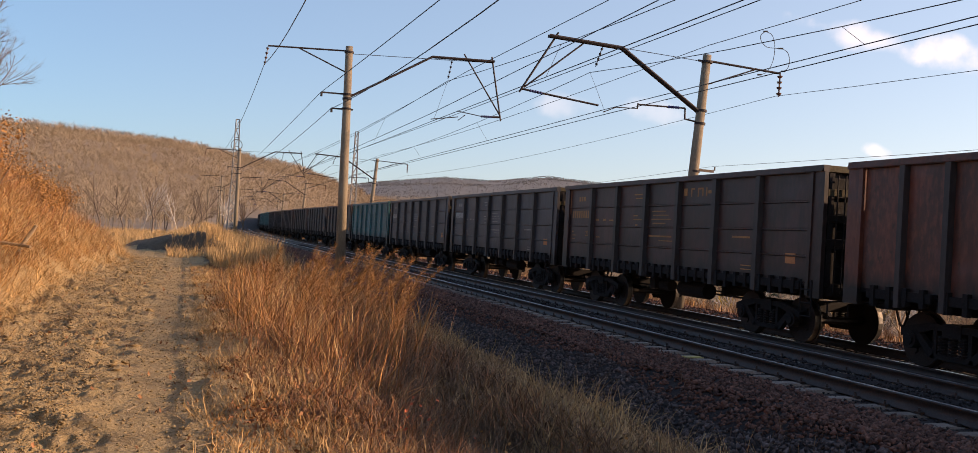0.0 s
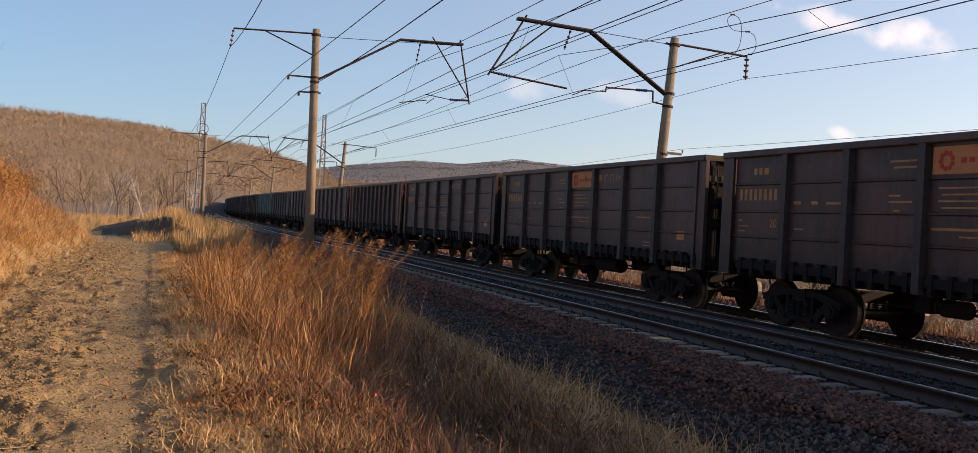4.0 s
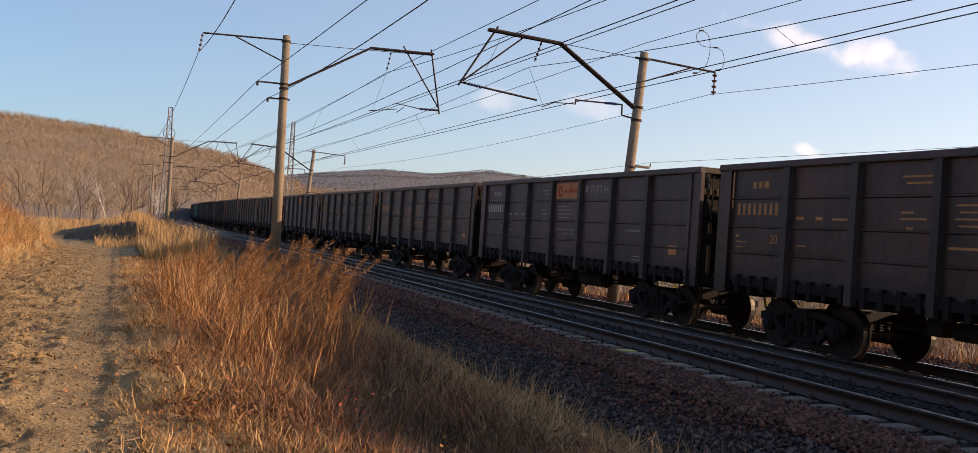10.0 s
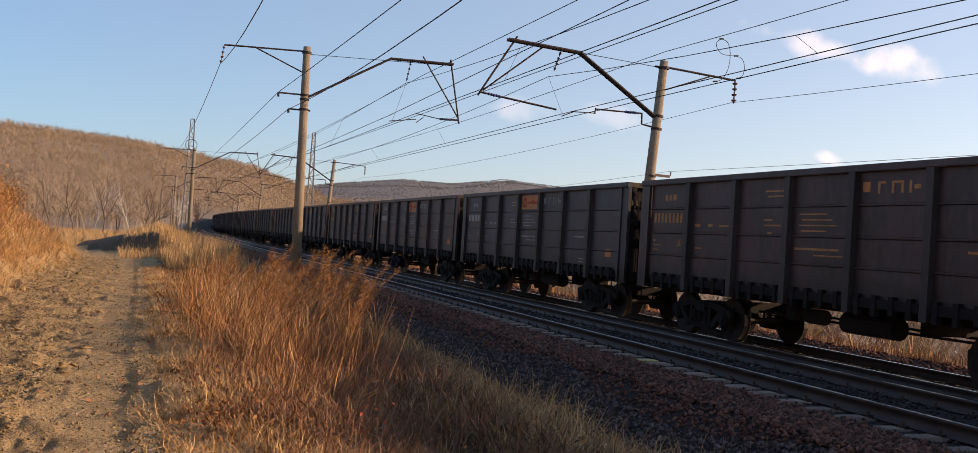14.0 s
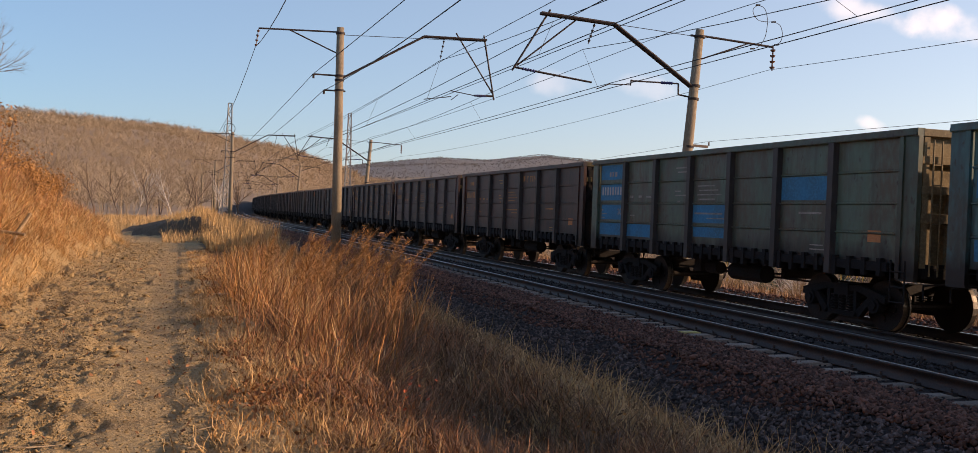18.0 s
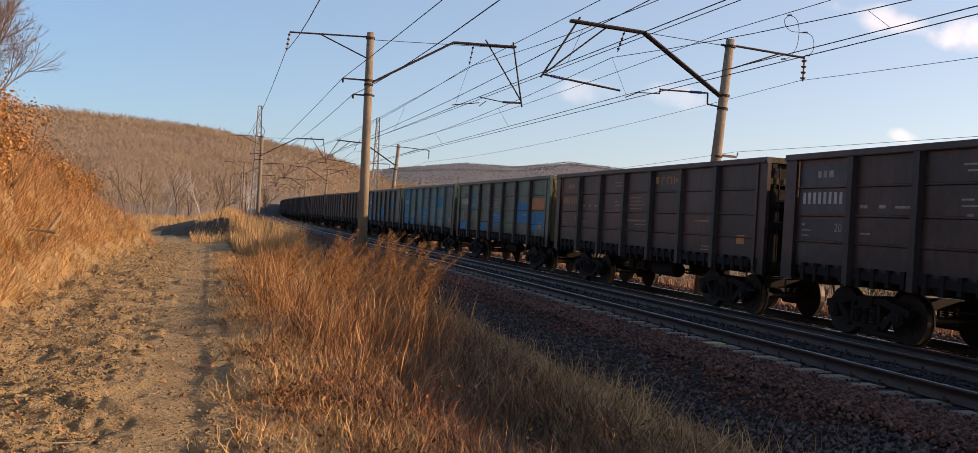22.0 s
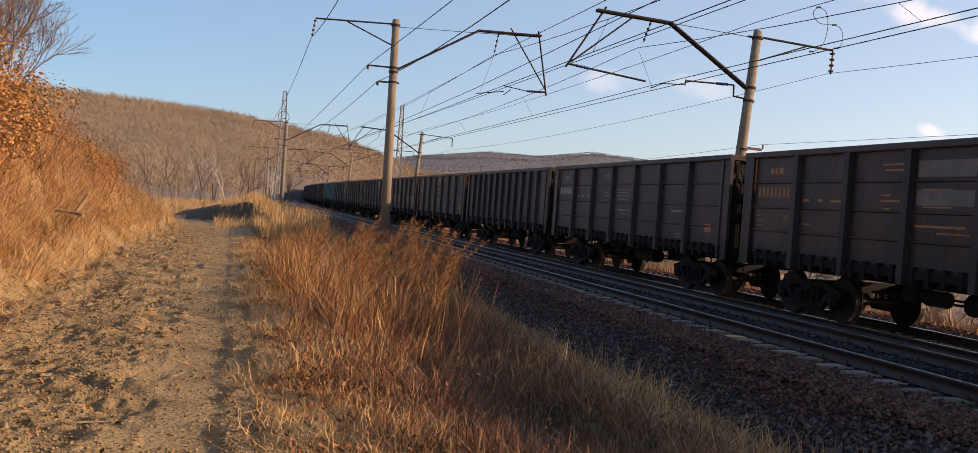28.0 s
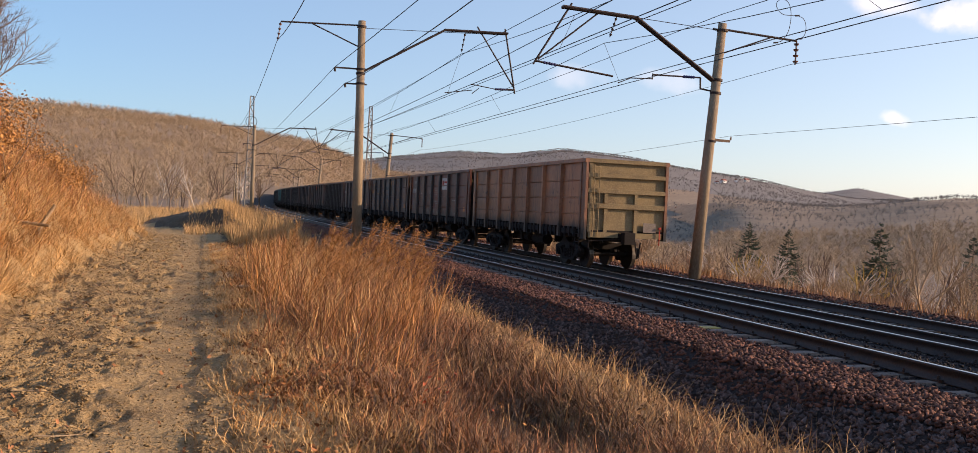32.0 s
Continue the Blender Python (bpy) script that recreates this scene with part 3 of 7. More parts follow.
def rail(name, x0, z0, parent):
    ys = np.concatenate([[-420.0, -100], np.arange(-20, 100, 20.0), np.arange(100, 420, 8.0)])
    k = len(RAIL_PROFILE)
    V, F = [], []
    for i, y in enumerate(ys):
        b = float(bend(y))
        V += [(x0 + b + u, y, z0 + v) for u, v in RAIL_PROFILE]
        if i:
            F += [((i - 1) * k + j, i * k + j, i * k + (j + 1) % k, (i - 1) * k + (j + 1) % k) for j in range(k)]
    ob = sheet(name, V, F, M_RAIL, parent)
    ob.data.materials.append(M_RAILTOP)
    slot = np.tile(np.array([1 if j == 7 else 0 for j in range(k)]), len(ys) - 1)
    ob.data.polygons.foreach_set("material_index", slot.astype(np.int32))
    return ob


def sleeper_mesh():
    bm = bmesh.new()
    L = 1.35
    pts = [(-L, -0.205), (-L, -0.23 + 0.05), (-L + 0.05, -0.165), (-1.0, -0.165), (-0.95, -0.185), (-0.55, -0.185), (-0.4, -0.215), (0.4, -0.215), (0.55, -0.185), (0.95, -0.185), (1.0, -0.165), (L - 0.05, -0.165), (L, -0.18), (L, -0.205)]
    tops = [(u, v) for u, v in pts[1:-1]]
    rows = []
    for u, v in tops:
        rows.append([bm.verts.new((u, dy, dz)) for dy, dz in ((-0.15, -0.36), (-0.09, v), (0.09, v), (0.15, -0.36))])
    for a, b in zip(rows, rows[1:]):
        for j in range(3):
            bm.faces.new((a[j], b[j], b[j + 1], a[j + 1]))
    bm.faces.new(rows[0]), bm.faces.new(rows[-1][::-1])
    return bm


def fastening(bm, side):
    for s in (-1, 1):
        x = side * 0.795 + s * 0.13
        box(bm, x - 0.035, x + 0.035, -0.05, 0.05, -0.18, -0.145)
        rod(bm, (x, 0, -0.15), (x, 0, -0.10), 0.016, k=6)


def track(name, xc, zc, label, count):
    top = empty(name)
    tagged(top, label, "railway track", "tracks", "structure")
    rail("rail", xc - 0.795, zc, top)
    rail("rail", xc + 0.795, zc, top)
    proto = None
    rng = np.random.default_rng(11 + int(xc))
    y, i, rest = -2.0, 0, []
    while y < 330:
        m = pose(xc + float(bend(y)) + rng.normal(0, 0.012), y + rng.normal(0, 0.012), zc + rng.normal(0, 0.004), rng.normal(0, 0.4), 0, rng.normal(0, 0.5))
        if i < count:
            if proto is None:
                proto = link("sleeper", sleeper_mesh(), M_SLEEPER, top)
                bmf = bmesh.new()
                fastening(bmf, -1), fastening(bmf, 1)
                proto_f = link("rail_fastening", bmf, M_RAIL, proto)
                proto.matrix_basis = m
            else:
                s = again(proto, "sleeper", top, m)
                if xc < 10 and i < 130:
                    again(proto_f, "rail_fastening", s, Matrix())
        else:
            rest.append(m)
        y += 0.543
        i += 1
    if xc < 10:
        bmp = bmesh.new()
        box(bmp, 7.72, 8.02, 13.42, 13.60, -0.178, -0.158)
        part("paint_mark", bmp, M_SLEEPER_PAINT, top, "yellow paint mark on a sleeper end")
    if rest:
        me = proto.data
        co = np.array([v.co for v in me.vertices])
        V, F, base = [], [], 0
        fs = [list(p.vertices) for p in me.polygons if len(p.vertices) == 4]
        for m in rest:
            a = np.array(m)
            V.append(co @ a[:3, :3].T + a[:3, 3])
            F.append(np.array(fs) + base)
            base += len(co)
        far = sheet("sleeper_row", np.concatenate(V), np.concatenate(F), M_SLEEPER, top)
        tagged(far, kind="stuff")
    return top


track_near = track("railway_track_near", XN, 0.0, "empty double-rail track on concrete sleepers in reddish ballast", 300)
track_far = track("railway_track_far", XF, ZF, "rail track on concrete sleepers that carries the goods train", 300)


def scatter_stones(name, pts, size, mat, flat=0.7, seed=3):
    """Many small angular stones in one mesh. pts (n, 3), size (n,)."""
    rng = np.random.default_rng(seed)
    base = np.array([(1, 0, 0), (-1, 0, 0), (0, 1, 0), (0, -1, 0), (0, 0, 1), (0, 0, -1)], dtype=float)
    tri = np.array([(0, 2, 4), (2, 1, 4), (1, 3, 4), (3, 0, 4), (2, 0, 5), (1, 2, 5), (3, 1, 5), (0, 3, 5)])
    n = len(pts)
    v = base[None] * rng.uniform(0.55, 1.2, (n, 6, 1)) + rng.normal(0, 0.22, (n, 6, 3))
    v[..., 2] *= flat
    a = rng.uniform(0, 2 * np.pi, n)
    tilt = rng.normal(0, 0.5, n)
    c, s, ct, st = np.cos(a)[:, None], np.sin(a)[:, None], np.cos(tilt)[:, None], np.sin(tilt)[:, None]
    x, y, z = v[..., 0], v[..., 1], v[..., 2]
    y, z = y * ct - z * st, y * st + z * ct
    v = np.stack([x * c - y * s, x * s + y * c, z], -1) * size[:, None, None] + pts[:, None]
    f = tri[None] + (np.arange(n) * 6)[:, None, None]
    ob = sheet(name, v.reshape(-1, 3), f.reshape(-1, 3), mat)
    return ob


def ballast():
    rng = np.random.default_rng(5)
    # shoulder beside the near track, dense close by and thinner further off
    n = 52000
    y = 4.5 + 70 * rng.random(n) ** 1.9
    x = 5.0 + 2.8 * rng.random(n) ** 0.9
    keep = rng.random(n) < np.where(y > 35, 0.7, 1)
    x, y = x[keep], y[keep]
    z = height(x, y) + 0.008
    s = rng.uniform(0.02, 0.052, len(x)) * (1 + np.clip(y - 20, 0, 60) / 60)
    # stones low on the slope take the shade-toned copy
    low = x + 0.25 * wave(x, y, 0.9, 6) < 6.55
    p = np.stack([x, y, z], -1)
    tagged(scatter_stones("shoulder_ballast", p[~low], s[~low], M_BALLAST, 0.75, 3), "reddish crushed stone on the track shoulder", "ballast", kind="stuff")
    tagged(scatter_stones("slope_ballast", p[low], s[low], M_BALLAST_GREY, 0.75, 6), "grey-brown stone on the ballast slope, its shade in the colour", "ballast", kind="stuff")
    n = 12000
    y = 9.0 + 80 * rng.random(n) ** 1.6
    x = 14.7 + 2.4 * rng.random(n) + bend(y)
    s = rng.uniform(0.03, 0.06, n) * (1 + np.clip(y - 20, 0, 60) / 50)
    tagged(scatter_stones("far_shoulder_ballast", np.stack([x, y, height(x, y) + 0.01], -1), s, M_BALLAST, 0.75, 8), "reddish crushed stone on the far shoulder", "ballast", kind="stuff")
    n = 30000
    y = 4.5 + 80 * rng.random(n) ** 1.7
    x = 7.6 + 8.2 * rng.random(n)
    z = height(x, y) + 0.012
    s = rng.uniform(0.02, 0.04, n) * (1 + np.clip(y - 20, 0, 60) / 60)
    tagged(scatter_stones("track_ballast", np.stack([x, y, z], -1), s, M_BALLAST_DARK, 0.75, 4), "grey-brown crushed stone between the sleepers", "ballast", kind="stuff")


ballast()


# ---- overhead line ----
def insulator(bm, p0, p1, r=0.06, discs=4):
    p0, p1 = Vector(p0), Vector(p1)
    rod(bm, p0, p1, r * 0.3, k=6)
    for i in range(discs):
        a = p0.lerp(p1, (i + 0.5) / discs)
        d = (p1 - p0).normalized() * 0.03
        rod(bm, a - d, a + d, r, r * 0.7, k=8)


def pole_left(y, x=5.75, top=8.78, foot=-1.2, lean=0.0):
    """Concrete mast on the near side: feeder arm to the left, bent console over the near track."""
    b = float(bend(y))
    o = empty("catenary_pole", pose(x + b, y, 0, 0, lean, 0))
    tagged(o, "round tapered concrete catenary pole with bent steel console", "catenary pole", "catenary poles")
    bm = bmesh.new()
    rod(bm, (0, 0, foot), (0, 0, top), 0.215, 0.145, k=20)
    part("mast", bm, M_CONCRETE, o, smooth=False).data.polygons.foreach_set("use_smooth", [True] * 20 + [False] * 2)
    for z in (8.55, 6.87, 6.30, 6.7):
        bm = bmesh.new()
        rod(bm, (0, 0, z - 0.04), (0, 0, z + 0.04), 0.185, k=16)
        part("clamp", bm, M_STEEL, o)
    bm = bmesh.new()
    rod(bm, (0, 0, 8.6), (-3.15, 0, 8.5), 0.035, k=6)
    rod(bm, (-0.1, 0, 7.75), (-1.95, 0, 8.52), 0.028, k=6)
    part("feeder_arm", bm, M_STEEL, o)
    bm = bmesh.new()
    insulator(bm, (-3.15, 0, 8.48), (-3.25, 0, 7.75), 0.06, 4)
    part("insulator", bm, M_INSUL, o)
    for z, dx in ((6.88, -1.02), (6.28, -0.6)):
        bm = bmesh.new()
        box(bm, dx, 0.25, -0.03, 0.03, z - 0.03, z + 0.03)
        rod(bm, (dx, 0, z), (dx, 0, z - 0.16), 0.045, k=8)
        part("side_bracket", bm, M_STEEL, o)
    bm = bmesh.new()
    for dy in (-0.06, 0.06):
        for p, q in (((0.12, dy, 6.80), (3.4, dy, 8.70)), ((3.4, dy, 8.70), (6.05, dy, 8.76))):
            d = (Vector(q) - Vector(p)).normalized()
            rod(bm, Vector(p) - d * 0.02, Vector(q) + d * 0.02, 0.05, k=6)
    for f in np.linspace(0.1, 0.95, 6):
        a = Vector((0.12, -0.06, 6.8)).lerp(Vector((3.4, -0.06, 8.7)), f)
        rod(bm, a, a + Vector((0, 0.12, 0)), 0.03, k=6)
    part("console", bm, M_STEEL, o, "bent double-channel steel console")
    bm = bmesh.new()
    rod(bm, (0.1, 0, 8.5), (6.0, 0, 8.70), 0.012, k=5)
    part("tie_rod", bm, M_STEEL, o)
    bm = bmesh.new()
    rod(bm, (5.95, 0, 8.95), (6.45, 0, 6.30), 0.035, k=6)
    rod(bm, (4.75, 0, 8.95), (6.40, 0, 6.55), 0.03, k=6)
    part("hanger_frame", bm, M_STEEL, o)
    bm = bmesh.new()
    rod(bm, (6.4, 0, 6.46), (5.6, 0, 6.44), 0.045, k=6)
    rod(bm, (5.6, 0, 6.44), (4.55, 0, 6.58), 0.02, k=6)
    rod(bm, (4.9, 0, 6.44), (4.6, 0, 6.2), 0.018, k=6)
    rod(bm, (4.6, 0, 6.34), (3.45, 0, 6.16), 0.02, k=6)
    part("registration_arm", bm, M_STEEL, o)
    bm = bmesh.new()
    insulator(bm, (5.6, 0, 6.44), (6.1, 0, 6.45), 0.055, 5)
    part("insulator", bm, M_INSUL_BLUE, o)
    bm = bmesh.new()
    insulator(bm, (4.25, 0, 8.66), (4.1, 0, 7.85), 0.05, 4)
    part("insulator", bm, M_STEEL, o)
    return o


def pole_right(y, x=16.6, top=8.25, foot=-1.2, lean=1.2):
    """Concrete mast on the far side with a console that reaches over the far track."""
    b = float(bend(y))
    o = empty("catenary_pole", pose(x + b, y, 0, 0, lean, 0))
    tagged(o, "leaning round concrete catenary pole with long bent console", "catenary pole", "catenary poles")
    bm = bmesh.new()
    rod(bm, (-0.02, 0, foot), (-0.02, 0, top), 0.215, 0.145, k=20)
    mast = part("mast", bm, M_CONCRETE, o)
    mast.data.polygons.foreach_set("use_smooth", [True] * 20 + [False] * 2)
    mast.matrix_basis = pose(-0.40, 0, 0, 0, 2.85, 0)
    for z in (8.0, 6.3, 5.85, 4.2):
        bm = bmesh.new()
        rod(bm, (0.05 * (z - 8), 0, z - 0.04), (0.05 * (z - 8), 0, z + 0.04), 0.19, k=16)
        part("clamp", bm, M_STEEL, o)
    bm = bmesh.new()
    for dy in (-0.07, 0.07):
        for p, q in (((-0.25, dy, 6.28), (-3.25, dy, 8.05)), ((-3.25, dy, 8.05), (-5.85, dy, 8.10))):
            d = (Vector(q) - Vector(p)).normalized()
            rod(bm, Vector(p) - d * 0.02, Vector(q) + d * 0.02, 0.055, k=6)
    for f in np.linspace(0.1, 0.95, 6):
        a = Vector((-0.25, -0.07, 6.28)).lerp(Vector((-3.25, -0.07, 8.05)), f)
        rod(bm, a, a + Vector((0, 0.14, 0)), 0.03, k=6)
    part("console", bm, M_STEEL, o, "bent double-channel steel console")
    bm = bmesh.new()
    rod(bm, (-0.1, 0, 8.0), (-5.6, 0, 8.1), 0.012, k=5)
    rod(bm, (-0.35, 0, 8.02), (0.1, 0, 8.0), 0.04, k=6)
    part("tie_rod", bm, M_STEEL, o)
    bm = bmesh.new()
    rod(bm, (-5.55, 0, 8.25), (-6.75, 0, 6.15), 0.035, k=6)
    rod(bm, (-4.6, 0, 8.05), (-6.6, 0, 6.32), 0.03, k=6)
    part("hanger_frame", bm, M_STEEL, o)
    bm = bmesh.new()
    rod(bm, (-6.7, 0, 6.26), (-3.95, 0, 6.04), 0.035, k=6)
    part("registration_arm", bm, M_STEEL, o)
    bm = bmesh.new()
    insulator(bm, (-6.4, 0, 6.24), (-5.95, 0, 6.2), 0.055, 5)
    part("insulator", bm, M_INSUL_BLUE, o)
    bm = bmesh.new()
    rod(bm, (0, 0, 5.88), (-0.7, 0, 5.95), 0.03, k=6)
    rod(bm, (-0.7, 0, 5.95), (-0.72, 0, 6.32), 0.03, k=6)
    rod(bm, (-0.72, 0, 6.32), (-2.5, 0, 6.24), 0.03, k=6)
    rod(bm, (-2.5, 0, 6.28), (-2.52, 0, 6.08), 0.025, k=6)
    rod(bm, (-2.52, 0, 6.1), (-3.3, 0, 6.05), 0.018, k=6)
    rod(bm, (-3.3, 0, 6.05), (-3.75, 0, 5.84), 0.018, k=6)
    part("registration_arm", bm, M_STEEL, o)
    bm = bmesh.new()
    insulator(bm, (-0.95, 0, 6.31), (-1.4, 0, 6.29), 0.055, 5)
    part("insulator", bm, M_INSUL_BLUE, o)
    bm = bmesh.new()
    insulator(bm, (-3.95, 0, 8.0), (-4.15, 0, 7.3), 0.05, 4)
    part("insulator", bm, M_STEEL, o)
    bm = bmesh.new()
    rod(bm, (0, 0, 8.05), (2.95, 0, 7.98), 0.04, k=6)
    rod(bm, (0.1, 0, 7.25), (1.9, 0, 7.98), 0.028, k=6)
    part("feeder_arm", bm, M_STEEL, o)
    bm = bmesh.new()
    insulator(bm, (2.95, 0, 7.96), (2.95, 0, 7.15), 0.1, 4)
    part("insulator", bm, M_INSUL, o)
    bm = bmesh.new()
    box(bm, -0.38, 0.55, -0.05, 0.05, 4.22, 4.30)
    rod(bm, (0.6, 0, 4.3), (0.6, 0, 4.42), 0.03, k=6)
    part("side_bracket", bm, M_BARK, o, "short wooden side bracket")
    return o


LEFT_Y = [-22.0, 37.6, 96.4, 156.0, 215.0, 275.0]
RIGHT_Y = [-30.5, 28.9, 88.4, 148.0, 207.0, 266.0]
for i, y in enumerate(LEFT_Y):
    if y > 0:
        pole_left(y, 5.87 if i == 1 else (4.55 if i == 2 else 4.2), 8.78 if i < 3 else 8.7, lean=-0.8 if i == 1 else 0.0)
for i, y in enumerate(RIGHT_Y):
    if y > 0:
        pole_right(y)


def far_post(x, y, top):
    bm = bmesh.new()
    rod(bm, (0, 0, -1.5), (0, 0, top), 0.2, 0.15, k=12)
    tagged(link("concrete_post", bm, M_CONCRETE), "plain round concrete post beside the line", "post").matrix_basis = pose(x, y, 0)


far_post(5.95, 203.0, 8.6)
far_post(3.6, 190.0, 7.4)


def wires():
    def run(name, label, pts, r, sags, k=5, step=14):
        """One wire over its supports, with its own sag in each span."""
        path = []
        for n, (p, q) in enumerate(zip(pts, pts[1:])):
            p, q = Vector(p), Vector(q)
            sag = sags[min(n, len(sags) - 1)]
            for i in range(step):
                f = i / step
                a = p.lerp(q, f)
                a.z -= 4 * sag * f * (1 - f)
                path.append(a)
        path.append(Vector(pts[-1]))
        bm = bmesh.new()
        rings = []
        for a in path:
            rings.append([bm.verts.new(a + Vector((r * math.cos(2 * math.pi * i / k), 0, r * math.sin(2 * math.pi * i / k)))) for i in range(k)])
        for a, b in zip(rings, rings[1:]):
            for i in range(k):
                bm.faces.new((a[i], a[(i + 1) % k], b[(i + 1) % k], b[i]))
        ob = link(name, bm, M_WIRE)
        tagged(ob, label, "overhead wire", "overhead wires")
        return path

    def over(ys, xs, zs):
        xs = xs if isinstance(xs, (list, tuple)) else [xs]
        zs = zs if isinstance(zs, (list, tuple)) else [zs]
        return [(xs[min(i, len(xs) - 1)] + float(bend(y)), y, zs[min(i, len(zs) - 1)]) for i, y in enumerate(ys)]

    def dropper_set(mess, cont, label):
        top = empty("dropper_wires")
        tagged(top, label, "overhead wire", "overhead wires")
        cy = [p.y for p in cont]
        for a in mess[2::3]:
            if a.y < 2 or a.y > 190:
                continue
            bm = bmesh.new()
            cx, cz = np.interp(a.y, cy, [p.x for p in cont]), np.interp(a.y, cy, [p.z for p in cont])
            rod(bm, a, (cx, a.y, cz), 0.006, k=4)
            part("dropper", bm, M_WIRE, top)

    m1 = run("messenger_wire", "thin dark messenger wire over the near track", over(LEFT_Y, [9.3, 9.86, 9.6, 9.4], [7.8, 7.84, 7.8]), 0.011, [1.1, 0.4, 0.6])
    c1 = run("contact_wire", "thin dark contact wire over the near track", over(LEFT_Y, [9.2, 9.2, 9.1, 9.3], [7.6, 6.42, 6.2]), 0.0125, [0.05, 0.05])
    c3 = run("contact_wire", "thin dark contact wire over the near track", over(LEFT_Y, [9.3, 9.35, 8.8, 9.3], [6.15, 6.16, 6.15]), 0.0125, [0.05, 0.05])
    m2 = run("messenger_wire", "thin dark messenger wire over the far track", over(RIGHT_Y, [12.42], [7.2, 7.18, 7.2]), 0.011, [1.4, 0.65, 0.65])
    c2 = run("contact_wire", "thin dark contact wire over the far track", over(RIGHT_Y, [13.0, 13.0, 12.8, 13.2], [5.9, 6.0, 5.95]), 0.0125, [0.05])
    run("contact_wire", "thin dark contact wire over the far track", over(RIGHT_Y, [13.2, 13.2, 13.0, 13.3], [5.8, 5.9, 5.95]), 0.0125, [0.03])
    dropper_set(m1, c3, "thin droppers between messenger and contact wire")
    dropper_set(m2, c2, "thin droppers between messenger and contact wire")
    run("feeder_wire", "dark feeder wire on the arms beside the path", over(LEFT_Y, [1.04, 2.5, 2.2, 2.0], [7.6, 7.72, 8.25, 8.2]), 0.0125, [1.75, 1.26])
    run("signal_wire", "thin line wire on the side brackets", over(LEFT_Y, [5.59, 4.73, 4.71, 4.3], [6.86, 6.86, 6.5]), 0.0125, [0.21, 0.12])
    run("signal_wire", "thin line wire on the side brackets", over(LEFT_Y, [4.05, 5.15, 5.0, 4.6], [6.85, 6.24, 6.6]), 0.0125, [1.0, 0.45])
    run("feeder_wire", "dark feeder wire under the outer insulators", over(RIGHT_Y, [20.54, 19.58, 19.5], [6.47, 7.1, 6.8]), 0.009, [0.58, 0.43])
    run("return_wire", "thin line wire on the low brackets", over(RIGHT_Y, [17.58, 17.2], [4.06, 4.42]), 0.006, [0.22, 0.4])
    run("boost_wire", "dark booster wire over the consoles", over(LEFT_Y, [10.6], [8.3, 8.28, 8.3]), 0.0125, [0.12, 0.2])
    run("boost_wire", "dark booster wire between the consoles", over(RIGHT_Y, [11.5], [7.0, 7.05, 7.5]), 0.0125, [0.05, 0.1])
    run("boost_wire", "dark booster wire on the pole tops", over(RIGHT_Y, [16.78], [8.5, 8.58, 8.5]), 0.0125, [0.3, 0.3])
    # looped jumpers by the outer arm
    bm = bmesh.new()
    for run_pts in ([(18.70, 9.2), (18.52, 9.05), (18.55, 8.85), (18.75, 8.68), (19.05, 8.66), (19.35, 8.68)], [(18.70, 9.2), (18.95, 9.12), (19.08, 8.85), (19.1, 8.5), (19.02, 8.1), (18.8, 7.78), (18.55, 7.68)],
                    [(19.35, 8.68), (19.6, 8.6), (19.72, 8.35), (19.68, 8.05), (19.5, 7.9)]):
        fine = []
        for i in range(len(run_pts) - 1):
            p0, p1, p2, p3 = (Vector(run_pts[min(max(i + k, 0), len(run_pts) - 1)]) for k in (-1, 0, 1, 2))
            for j in range(4):
                f = j / 4
                fine.append(0.5 * (2 * p1 + (p2 - p0) * f + (2 * p0 - 5 * p1 + 4 * p2 - p3) * f * f + (3 * p1 - p0 - 3 * p2 + p3) * f ** 3))
        fine.append(Vector(run_pts[-1]))
        for p, q in zip(fine, fine[1:]):
            rod(bm, (p.x, 28.4, p.y), (q.x, 28.4, q.y), 0.011, k=5, caps=False)
    for cx, cz in ((18.70, 9.2), (19.35, 8.68), (19.5, 7.9), (18.55, 7.68)):
        rod(bm, (cx - 0.08, 28.4, cz - 0.01), (cx + 0.08, 28.4, cz + 0.01), 0.03, k=6)
    tagged(link("jumper_loop", bm, M_WIRE), "two slack jumper loops at the outer arm", "overhead wire")


wires()


